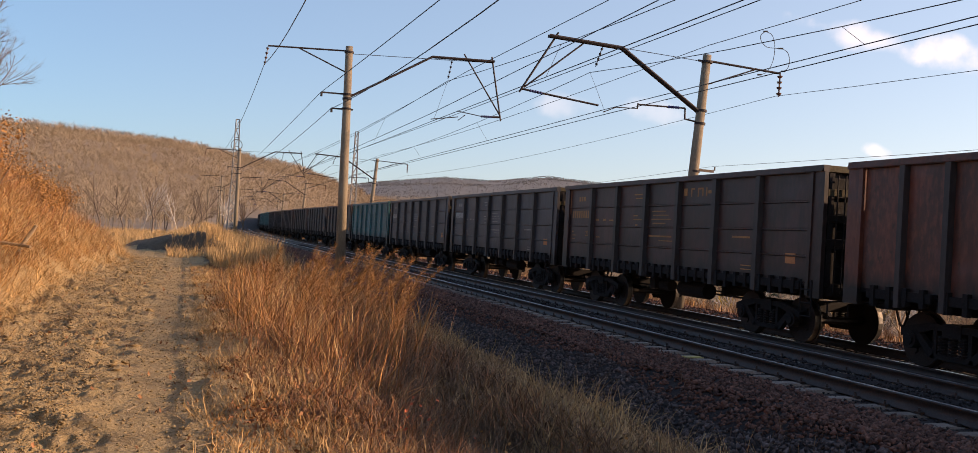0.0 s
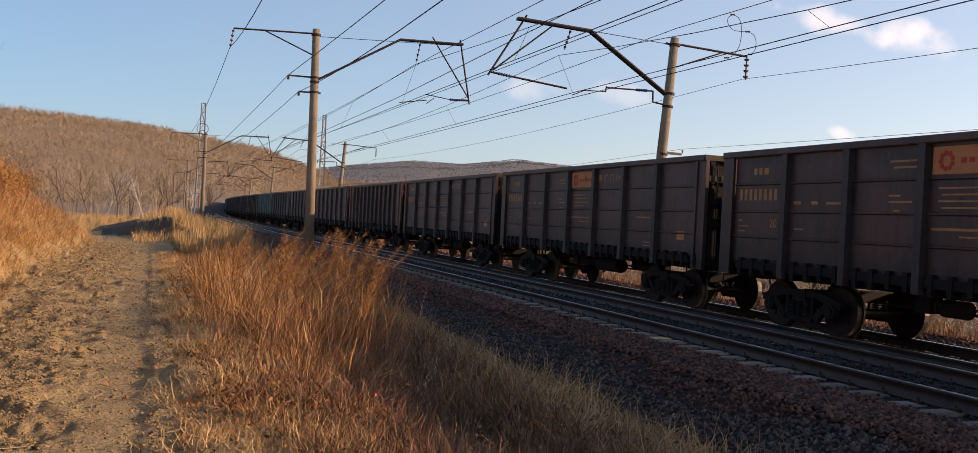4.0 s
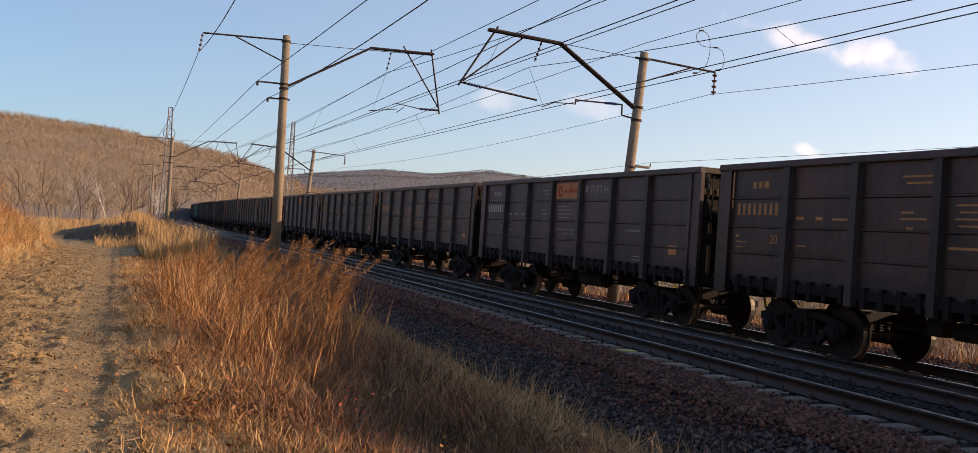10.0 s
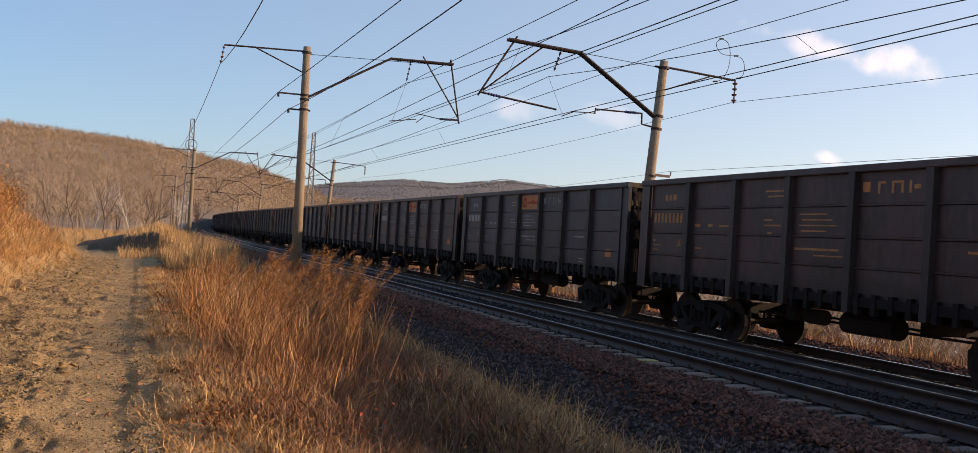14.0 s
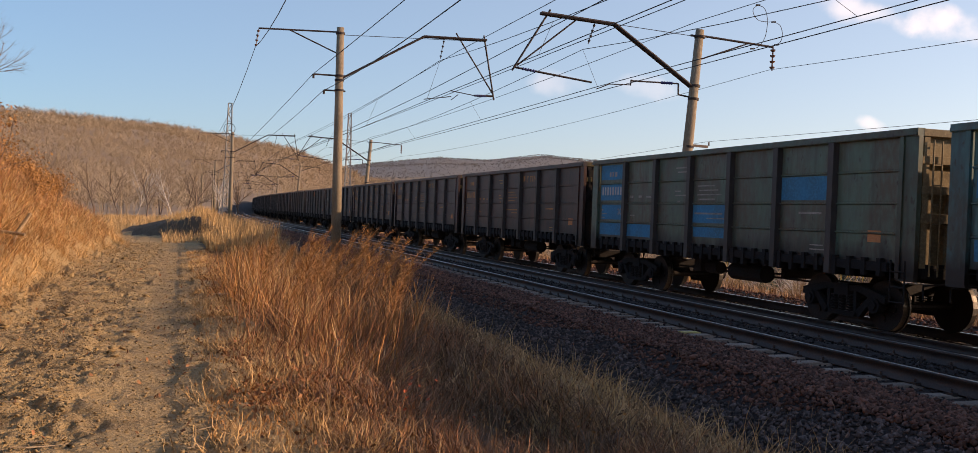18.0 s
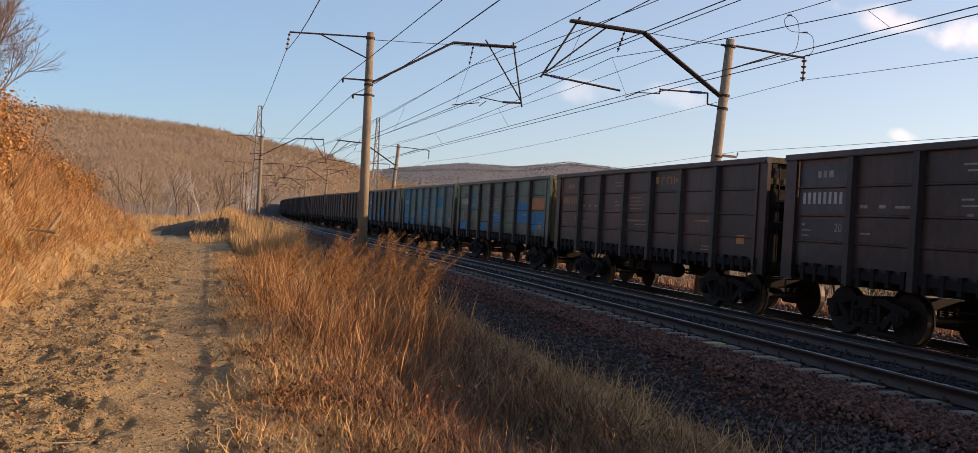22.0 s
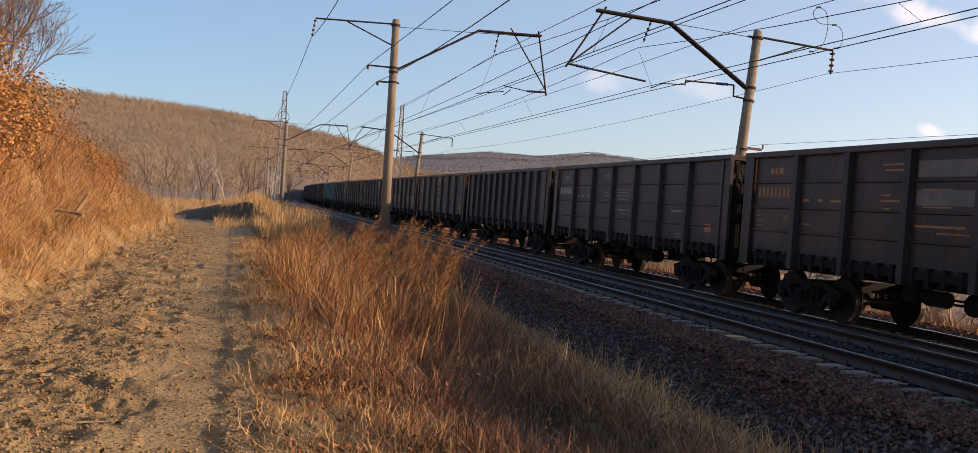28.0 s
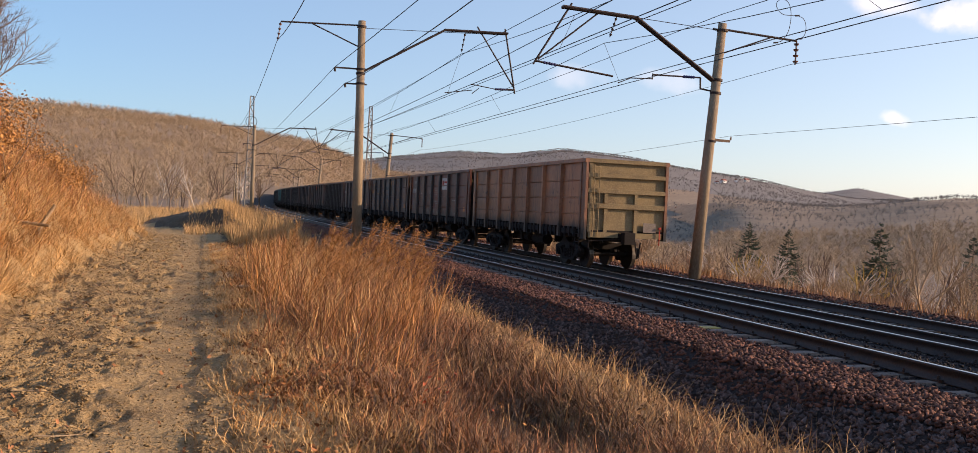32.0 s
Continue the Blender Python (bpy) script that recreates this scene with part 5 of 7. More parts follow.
# old repaint patches on one wagon
for i, f0, f1, z0, z1 in ((0, 0.04, 0.93, 1.84, 2.26), (0, 0.04, 0.93, 2.36, 2.82), (0, 0.04, 0.93, 2.92, 3.34), (0, 0.04, 0.9, 1.5, 1.74), (3, 0.1, 0.93, 2.92, 3.3), (3, 0.06, 0.93, 2.40, 2.80), (3, 0.04, 0.96, 1.92, 2.24)):
    bwid = 2 * (HALF - 0.42) / 7
    ya, yb = HALF - 0.42 - bwid * (i + f1), HALF - 0.42 - bwid * (i + f0)
    bm = bmesh.new()
    box(bm, -1.4225, -1.40, ya, yb, z0, z1)
    part("repaint_patch", bm, PAINTS["grey"], WAGONS[19], "blue-grey repainted patch")
# weathered repaint on the green wagon: bay, span of the bay, heights, paint
for i, f0, f1, z0, z1, k in ((0, 0.35, 0.98, 2.86, 3.3, "rust"), (0, 0.45, 0.98, 1.84, 2.24, "rust"), (0, 0.05, 0.9, 1.40, 1.74, "cyan"), (1, 0.06, 0.94, 2.36, 3.3, "teal"), (1, 0.1, 0.5, 1.4, 1.72, "grey"), (2, 0.1, 0.85, 1.44, 1.74, "cyan"), (3, 0.02, 0.2, 1.36, 3.3, "rust"), (3, 0.25, 0.95, 1.62, 2.24, "cyan"), (5, 0.06, 0.95, 1.84, 2.62, "cyan"), (6, 0.06, 0.93, 2.36, 2.78, "tan"), (6, 0.06, 0.93, 1.6, 2.25, "cyan")):
    bwid = 2 * (HALF - 0.42) / 7
    ya, yb = HALF - 0.42 - bwid * (i + f1), HALF - 0.42 - bwid * (i + f0)
    bm = bmesh.new()
    box(bm, -1.4225, -1.40, ya, yb, z0, z1)
    part("repaint_patch", bm, W_BLUE if k == "cyan" else W_ORANGE if k == "tan" else PAINTS[k], WAGONS[17], {"tan": "faded orange-tan repaint", "rust": "rust-brown worn paint patch", "teal": "teal repainted patch", "cyan": "bright cyan repainted patch", "grey": "dark grey repainted patch"}[k])
# pale squares left where notices were scraped off
for i, f0, f1, z0, z1 in ((0, 0.30, 0.55, 1.66, 2.05), (0, 0.34, 0.52, 2.16, 2.40), (1, 0.62, 1.0, 2.16, 2.34), (2, 0.3, 0.5, 1.5, 1.62), (3, 0.1, 0.3, 1.48, 1.66), (3, 0.55, 0.72, 1.42, 1.6)):
    bwid = 2 * (HALF - 0.42) / 7
    ya, yb = HALF - 0.42 - bwid * (i + f1), HALF - 0.42 - bwid * (i + f0)
    bm = bmesh.new()
    box(bm, -1.4225, -1.40, ya, yb, z0, z1)
    part("scraped_patch", bm, W_DULL, WAGONS[25], "pale scraped patch")
# coal heaped above the rim of one wagon
V, F = [], []
for a in range(25):
    for b in range(9):
        u, w = a / 24 * 2 - 1, b / 8 * 2 - 1
        V.append((w * 1.3, u * (HALF - 0.5), 3.3 + 0.32 * (1 - w * w) * (0.6 + 0.4 * math.sin(u * 5 + 1)) + 0.04 * math.sin(17 * u + 9 * w)))
        if a < 24 and b < 8:
            F.append((a * 9 + b, a * 9 + b + 1, a * 9 + b + 10, a * 9 + b + 9))
tagged(sheet("coal_load", V, F, W_DARK, WAGONS[10]), "heaped coal above the rim")
# tail board on the last wagon
bm = bmesh.new()
box(bm, 0.62, 1.08, -HALF - 0.03, -HALF + 0.0, 1.27, 1.58)
part("tail_board", bm, W_DULL, WAGONS[26], "pale grey tail board")
bm = bmesh.new()
rod(bm, (1.2, -HALF - 0.10, 1.42), (1.2, -HALF - 0.0, 1.42), 0.042, k=12)
rod(bm, (1.2, -HALF - 0.05, 1.36), (1.2, -HALF - 0.05, 0.85), 0.018, k=6)
part("tail_lamp", bm, W_RED, WAGONS[26], "small red tail lamp on a bracket")


# ---- plants and loose earth ----
def blades(name, x, y, h, w, dirx, diry, bow, mat, label, category="grass", z=None, seed=1, loose=0.28):
    """Dry grass: one bent tapering blade at every (x, y), all in one mesh."""
    rng = np.random.default_rng(seed)
    n = len(x)
    z = height(x, y) - 0.02 if z is None else z
    a = rng.uniform(0, 2 * np.pi, n)
    px, py = np.cos(a) * w, np.sin(a) * w
    lx, ly = dirx + rng.normal(0, loose, n), diry + rng.normal(0, loose, n)
    kink = rng.uniform(0.4, 0.65, n)
    mx, my, mz = lx * h * 0.3 * kink, ly * h * 0.3 * kink, h * kink
    tx, ty = lx * h * (0.5 + bow * rng.random(n)), ly * h * (0.5 + bow * rng.random(n))
    tz = h * (1 - 0.35 * bow * rng.random(n))
    o = np.stack([x, y, z], -1)
    V = np.empty((n, 5, 3))
    V[:, 0] = o + np.stack([-px, -py, np.zeros(n)], -1)
    V[:, 1] = o + np.stack([px, py, np.zeros(n)], -1)
    V[:, 2] = o + np.stack([mx + px * 0.8, my + py * 0.8, mz], -1)
    V[:, 3] = o + np.stack([mx - px * 0.8, my - py * 0.8, mz], -1)
    V[:, 4] = o + np.stack([tx, ty, tz], -1)
    F = (np.array([(0, 1, 2), (0, 2, 3), (3, 2, 4)])[None] + (np.arange(n) * 5)[:, None, None]).reshape(-1, 3)
    ob = sheet(name, V.reshape(-1, 3), F, mat)
    return tagged(ob, label, category, kind="stuff")


def slivers(p0, p1, w, rng):
    """Thin triangles from p0 (n, 3) to p1: verts and faces."""
    n = len(p0)
    a = rng.uniform(0, 2 * np.pi, n)
    d = np.stack([np.cos(a), np.sin(a), rng.normal(0, 0.3, n)], -1) * np.asarray(w).reshape(-1, 1)
    V = np.stack([p0 - d, p0 + d, p1], 1)
    return V.reshape(-1, 3), np.arange(3 * n).reshape(-1, 3)


def patchy(rng, n, x0, x1, y0, y1, power, clump, seed, cut, bare=False):
    """Random places, thicker near the start of the stretch and in clumps."""
    y = y0 + (y1 - y0) * rng.random(n) ** power
    x = x0 + (x1 - x0) * rng.random(n)
    keep = wave(x, y, clump, seed) + 0.6 * wave(x, y, clump * 3.1, seed + 1) + rng.normal(0, 0.35, n) > cut
    keep &= bare | (((x - 2.6) / 0.6) ** 2 + ((y - 7.2) / 1.6) ** 2 > 1 + 0.5 * wave(x, y, 3.0, 2)) | (rng.random(n) < 0.12)
    return x[keep], y[keep]


def stems(name, x, y, h, w, lean, mat, label, loose=0.4, curl=0.25, droop=0.1, seg=4, seed=1, parent_dir=None):
    """Curved tapering stalks, each bending its own way, all in one mesh."""
    rng = np.random.default_rng(seed)
    n = len(x)
    p = np.stack([x, y, height(x, y) - 0.015], -1)
    d = np.stack([lean[0] + rng.normal(0, loose, n), lean[1] + rng.normal(0, loose, n), np.ones(n)], -1)
    if parent_dir is not None:
        d[:, :2] += parent_dir
    a = rng.uniform(0, 2 * np.pi, n)
    side = np.stack([np.cos(a), np.sin(a), np.zeros(n)], -1) * np.asarray(w).reshape(-1, 1)
    turn = rng.normal(0, curl, (n, 3))
    k = 2 * seg + 1
    V = np.empty((n, k, 3))
    for i in range(seg):
        f = 1 - 0.75 * i / seg
        V[:, 2 * i], V[:, 2 * i + 1] = p - side * f, p + side * f
        d = d / np.linalg.norm(d, axis=1)[:, None]
        p = p + d * (h / seg)[:, None]
        d = d + turn * (0.5 + i / seg) + rng.normal(0, curl * 0.35, (n, 3))
        d[:, 2] -= droop * (i + 1) / seg * rng.uniform(0.3, 1.7, n)
    V[:, k - 1] = p
    F = []
    for i in range(seg - 1):
        F += [(2 * i, 2 * i + 1, 2 * i + 3), (2 * i, 2 * i + 3, 2 * i + 2)]
    F.append((2 * seg - 2, 2 * seg - 1, 2 * seg))
    F = (np.array(F)[None] + (np.arange(n) * k)[:, None, None]).reshape(-1, 3)
    return tagged(sheet(name, V.reshape(-1, 3), F, mat), label, "grass", kind="stuff")


def tussocks(rng, n, az0, az1, y0, y1, power, per, spread, cut=-0.3):
    """Places of stalks that grow in tufts: x, y, height factor, outward lean."""
    az = rng.uniform(az0, az1, n)
    front = np.maximum(y0, 20.0 - 1.15 * az + rng.normal(0, 0.8, n))          # the stand comes nearer away from the path
    cy = front + (y1 - front) * rng.random(n) ** power
    cx = cy * np.tan(np.radians(az))
    ok = (cx > 0.7) & (cx < 4.3) & (rng.random(n) < 1 - 0.65 * smooth01((az - 6.5) / 4.0)) & (wave(cx, cy, 1.1, 5) + rng.normal(0, 0.35, n) > cut)
    cx, cy = cx[ok], cy[ok]
    tall = rng.uniform(0.5, 1.0, len(cx)) * (0.55 + 0.45 * smooth01((cx - 0.6) / 0.5))
    ldx, ldy = rng.normal(0.12, 0.42, len(cx)), rng.normal(0, 0.4, len(cx))
    who = np.repeat(np.arange(len(cx)), rng.integers(per // 3, per, len(cx)))
    ox, oy = rng.normal(0, spread, len(who)), rng.normal(0, spread, len(who))
    hf = tall[who] * rng.uniform(0.4, 1.0, len(who))
    out = np.stack([ldx[who] + ox * 1.3, ldy[who] + oy * 1.3], -1)
    return cx[who] + ox, cy[who] + oy, hf, out


def grasses():
    rng = np.random.default_rng(21)
    # straw-coloured mats beside the path
    x, y = patchy(rng, 46000, 0.22, 2.1, 4.6, 40, 1.8, 1.7, 3, 0.1)
    h = rng.uniform(0.06, 0.22, len(x)) * np.clip(0.45 + 0.5 * (x - 0.3), 0.4, 1.0)
    stems("verge_grass", x, y, h, rng.uniform(0.003, 0.0058, len(x)) * (1 + y / 40), (0.1, 0.0), M_GRASS, "matted low dry grass beside the path", 0.9, 0.55, 0.5, 3, 2)
    x, y = patchy(rng, 22000, 0.2, 1.9, 4.6, 40, 1.7, 1.4, 8, 0.15)
    h = rng.uniform(0.08, 0.3, len(x)) * np.clip(0.45 + 0.5 * (x - 0.3), 0.4, 1.0)
    stems("pale_verge_grass", x, y, h, rng.uniform(0.003, 0.0052, len(x)) * (1 + y / 40), (0.1, -0.1), M_GRASS_PALE, "bleached dry grass stems on the verge", 0.9, 0.6, 0.5, 3, 3)
    # curled tan grass on the hump beside the ballast
    x, y = patchy(rng, 76000, 2.6, 4.85, 4.6, 44, 1.6, 1.5, 43, -0.8)
    stems("curled_hump_grass", x, y, rng.uniform(0.1, 0.3, len(x)) * (0.5 + 0.5 * rng.random(len(x))), rng.uniform(0.0035, 0.0065, len(x)) * (1 + y / 40), (-0.05, 0.0), M_WEED_TAN, "curled tan dead grass on the hump beside the ballast", 1.0, 0.8, 0.7, 3, 21)
    # yellow mats hanging over the edge of the path
    n = 70
    cx, cy = rng.uniform(0.3, 1.4, n), 5.4 + 24 * rng.random(n) ** 1.4
    who = np.repeat(np.arange(n), 130)
    ox, oy = rng.normal(0, 0.16, len(who)), rng.normal(0, 0.2, len(who))
    x, y = cx[who] + ox, cy[who] + oy
    stems("straw_mats", x, y, rng.uniform(0.1, 0.3, len(x)), rng.uniform(0.0025, 0.0045, len(x)), (-0.1, -0.1), M_GRASS_PALE, "yellow mats of flattened grass along the path edge", 0.7, 0.5, 0.9, 3, 20, np.stack([ox * 2, oy * 2], -1))
    # dull tangled weeds of the ditch
    x, y = patchy(rng, 66000, 0.9, 3.5, 4.4, 42, 1.6, 1.2, 13, -0.6, True)
    h = rng.uniform(0.12, 0.42, len(x)) * np.clip(0.4 + 0.5 * (x - 0.8), 0.3, 1.0)
    stems("ditch_weeds", x, y, h, rng.uniform(0.003, 0.006, len(x)) * (1 + y / 40), (0.0, 0.05), M_WEED_DULL, "tangled grey-brown dead weeds in the ditch", 0.8, 0.6, 0.45, 3, 4)
    x, y = patchy(rng, 34000, 0.55, 3.4, 4.4, 30, 1.4, 1.3, 33, -0.05, True)
    h = rng.uniform(0.12, 0.5, len(x)) * np.clip(0.4 + 0.5 * (x - 0.8), 0.3, 1.0)
    stems("rusty_verge_weeds", x, y, h, rng.uniform(0.0026, 0.0048, len(x)) * (1 + y / 40), (0.1, 0.0), M_GRASS_RED, "rust-brown dead weeds in the ditch", 0.7, 0.5, 0.35, 3, 14)
    x, y = patchy(rng, 11000, 1.2, 4.6, 4.4, 26, 1.5, 1.0, 35, 0.1, True)
    h = rng.uniform(0.15, 0.55, len(x)) * np.clip(0.4 + 0.5 * (x - 1.0), 0.3, 1.0)
    stems("bleached_weeds", x, y, h, rng.uniform(0.0024, 0.004, len(x)) * (1 + y / 30), (0.15, 0.0), M_GRASS_PALE, "thin bleached weed stalks in the ditch", 0.5, 0.4, 0.25, 4, 15)
    # tall tufts along the ditch
    for name, num, per, mat, lab, hh, sd in (("tall_grass", 280, 56, M_GRASS, "tall orange-brown dry grass leaning over the ditch", 1.2, 5), ("tall_rusty_grass", 110, 42, M_GRASS_RED, "tall rust-brown dry weeds over the ditch", 1.1, 16), ("tall_pale_grass", 150, 34, M_GRASS_PALE, "tall bleached stems among the dry grass", 1.3, 6)):
        x, y, hf, out = tussocks(rng, num, 2.8, 12.6, 8.8, 44, 1.7, per, 0.17)
        near_h = 0.65 + 0.35 * smooth01((y - 8.8) / 3.5)
        stems(name, x, y, hf * hh * near_h, rng.uniform(0.0035, 0.0078, len(x)) * (1 + y / 60), (0.2, 0.0), mat, lab, 0.34, 0.36, 0.24, 4, sd, out)
    # single long stalks
    n = 900
    y = 9.0 + 18 * rng.random(n) ** 1.3
    x = y * np.tan(np.radians(rng.uniform(3.0, 14.5, n)))
    stems("lone_stalks", x, y, rng.uniform(0.6, 1.35, n), rng.uniform(0.0025, 0.004, n), (0.2, 0.0), M_GRASS_RED, "single long bare weed stalks", 0.28, 0.12, 0.08, 4, 18)
    # straw-coloured stand at the end of the path
    n = 8000
    x, y = 1.1 + 2.7 * rng.random(n) ** 1.4, 38 + 50 * rng.random(n) ** 1.3
    stems("straw_stand", x, y, rng.uniform(0.5, 1.45, n) * (1 - 0.4 * (x < 1.8)), rng.uniform(0.008, 0.016, n), (0.1, 0.0), M_GRASS_PALE, "stand of tall straw-coloured grass", 0.2, 0.12, 0.1, 3, 7)
    n = 14000
    x, y = rng.uniform(-9, 1.2, n), 50 + 80 * rng.random(n) ** 1.4
    keep = (heap(x, y) < 0.04) | (heap(x, y) > 0.9) | (rng.random(n) < 0.4)
    keep &= np.abs(x + 2.2) > 1.3 * (y < 75)
    x, y = x[keep], y[keep]
    stems("end_grass", x, y, rng.uniform(0.2, 0.8, len(x)), rng.uniform(0.008, 0.018, len(x)), (0.1, 0.0), M_GRASS_PALE, "rough pale grass beyond the bank", 0.4, 0.3, 0.2, 3, 14)
    # bank above the path: matted grass hanging down the slope, taller on the crest
    def strip(n, reach, clump, seed, cut, x0=-2.8):
        y = 9.0 + 40 * rng.random(n) ** 1.15
        x = x0 - (0.6 + reach * np.maximum(0, 0.23 * y - 2.2)) * rng.random(n)
        ok = wave(x, y, clump, seed) + 0.6 * wave(x, y, clump * 3.1, seed + 1) + rng.normal(0, 0.35, n) > cut
        return x[ok], y[ok]

    x, y = strip(46000, 1.0, 1.4, 7, -0.3)
    h = rng.uniform(0.25, 0.75, len(x)) * np.where(x > -3.6, 0.7, 1.0)
    stems("bank_grass", x, y, h, rng.uniform(0.004, 0.008, len(x)) * (1 + y / 60), (0.4, -0.1), M_GRASS, "shaggy dry grass hanging over the cut bank", 0.85, 0.5, 0.75, 4, 8)
    x, y = strip(42000, 1.0, 1.6, 17, -0.3, -2.45)
    stems("bank_straw", x, y, rng.uniform(0.25, 0.85, len(x)), rng.uniform(0.0035, 0.007, len(x)) * (1 + y / 60), (0.45, -0.2), M_GRASS_PALE, "bleached straw matted on the bank", 0.9, 0.55, 0.7, 4, 9)
    x, y = strip(11000, 1.0, 1.1, 37, 0.0, -3.2)
    stems("bank_rusty_weeds", x, y, rng.uniform(0.3, 1.0, len(x)), rng.uniform(0.0035, 0.0065, len(x)) * (1 + y / 60), (0.2, 0.0), M_GRASS_RED, "rust-brown dead weeds on the bank", 0.4, 0.35, 0.35, 4, 19)
    # sparse tufts on the soil face and the path edge
    x, y = patchy(rng, 9000, -3.2, -1.9, 5, 48, 1.2, 2.0, 27, 0.3)
    stems("foot_grass", x, y, rng.uniform(0.1, 0.4, len(x)), rng.uniform(0.002, 0.004, len(x)) * (1 + y / 40), (0.6, -0.2), M_GRASS_PALE, "thin dry tufts on the soil face", 0.7, 0.5, 0.6, 3, 10)
    # dead leaves caught in the weeds
    for name, n, x0, x1, y1, lift, size, mat, lab in (("leaf_litter", 12000, 0.4, 2.4, 18, 0.12, 0.036, M_RUST_LEAF, "curled rust-brown dead leaves in the verge"), ("ditch_leaves", 9000, 1.4, 4.8, 26, 0.14, 0.035, M_WEED_DULL, "shrivelled grey-brown leaves in the ditch")):
        y = 4.8 + y1 * rng.random(n) ** 1.6
        x = rng.uniform(x0, x1, n)
        ok = wave(x, y, 1.9, n % 7) + rng.normal(0, 0.5, n) > 0.0
        x, y = x[ok], y[ok]
        m = len(x)
        c = np.stack([x, y, height(x, y) + lift * rng.random(m) ** 1.5], -1)
        u, v = rng.normal(0, 1, (m, 3)), rng.normal(0, 1, (m, 3))
        v = np.cross(u, v)
        L = rng.uniform(0.4, 1.0, (m, 1)) * size
        u, v = u / np.linalg.norm(u, axis=1)[:, None] * L, v / np.linalg.norm(v, axis=1)[:, None] * L * 0.45
        w = np.cross(u, v)
        w = w / np.linalg.norm(w, axis=1)[:, None] * L * 0.35
        V = np.stack([c - u, c + v + w, c + u, c - v + w], 1).reshape(-1, 3)
        F = (np.array([(0, 1, 2), (0, 2, 3)])[None] + (np.arange(m) * 4)[:, None, None]).reshape(-1, 3)
        tagged(sheet(name, V, F, mat), lab, "leaves", kind="stuff")
    # beyond the far track
    n = 50000
    y = 8 + 190 * rng.random(n) ** 1.6
    x = 16.9 + 11 * rng.random(n) ** 1.5 + bend(y)
    blades("far_verge_weeds", x, y, rng.uniform(0.1, 0.5, n), rng.uniform(0.005, 0.011, n) * (1 + y / 60), 0.0, 0.0, 0.8, M_WEED_FAR, "brown weeds beyond the tracks", seed=11, loose=0.5)
    n = 14000
    y = 8 + 190 * rng.random(n) ** 1.6
    x = 16.8 + 12 * rng.random(n) ** 1.5 + bend(y)
    blades("far_verge_straw", x, y, rng.uniform(0.12, 0.55, n), rng.uniform(0.004, 0.009, n) * (1 + y / 60), 0.1, 0.0, 0.8, M_GRASS, "straw-brown weeds beyond the tracks", seed=12, loose=0.5)
    # thin weeds on the ballast slope
    x, y = patchy(rng, 3600, 4.9, 7.0, 5, 45, 1.4, 1.1, 31, 0.45)
    stems("slope_weeds", x, y, rng.uniform(0.08, 0.3, len(x)), rng.uniform(0.002, 0.004, len(x)) * (1 + y / 30), (0.1, 0.0), M_WEED_DULL, "sparse dead weeds in the ballast", 0.4, 0.3, 0.2, 3, 13)


grasses()


def plume_weed(x, y, h, lean, seed):
    """A tall stem with a feathery seed head."""
    rng = np.random.default_rng(seed)
    o = empty("plume_weed", pose(x, y, level(x, y) - 0.03, 0, 0, rng.uniform(-30, 30)))
    tagged(o, "tall dead weed with feathery rust-coloured plume", "dry weed", "plume weeds")
    pts = [Vector((lean * h * (f ** 1.8), 0.02 * math.sin(5 * f), h * f * (1 - 0.12 * abs(lean) * f))) for f in np.linspace(0, 1, 7)]
    bm = bmesh.new()
    rings = [[bm.verts.new(p + Vector((0.0045 * (1 - i / 8) * math.cos(1.57 * j), 0.0045 * (1 - i / 8) * math.sin(1.57 * j), 0))) for j in range(4)] for i, p in enumerate(pts)]
    for ra, rb in zip(rings, rings[1:]):
        for j in range(4):
            bm.faces.new((ra[j], ra[(j + 1) % 4], rb[(j + 1) % 4], rb[j]))
    part("stem", bm, M_GRASS_PALE, o)
    n = 170
    f = 0.5 + 0.5 * rng.random(n) ** 0.8
    P = np.array([pts[0].lerp(pts[0], 0)] * n, dtype=float)
    ff = f * 6
    k = np.minimum(ff.astype(int), 5)
    A = np.array([tuple(p) for p in pts])
    P = A[k] + (A[k + 1] - A[k]) * (ff - k)[:, None]
    L = (0.05 + 0.20 * (1 - f) + 0.05 * rng.random(n))
    a = rng.uniform(0, 2 * np.pi, n)
    Q = P + np.stack([np.cos(a) * L + 0.4 * L * np.sign(lean), np.sin(a) * L, L * rng.uniform(0.2, 1.0, n)], -1)
    V, F = slivers(P, Q, np.full(n, 0.0035), rng)
    tagged(sheet("seed_head", V, F, M_GRASS, o), kind="stuff")
    return o


rng0 = np.random.default_rng(40)
for i in range(70):
    yy = 10.5 + 14 * rng0.random() ** 1.2
    xx = yy * math.tan(radians(3.5 + 9.0 * rng0.random() ** 0.8))
    plume_weed(xx, yy, rng0.uniform(0.8, 1.45), rng0.uniform(0.05, 0.6), 100 + i)


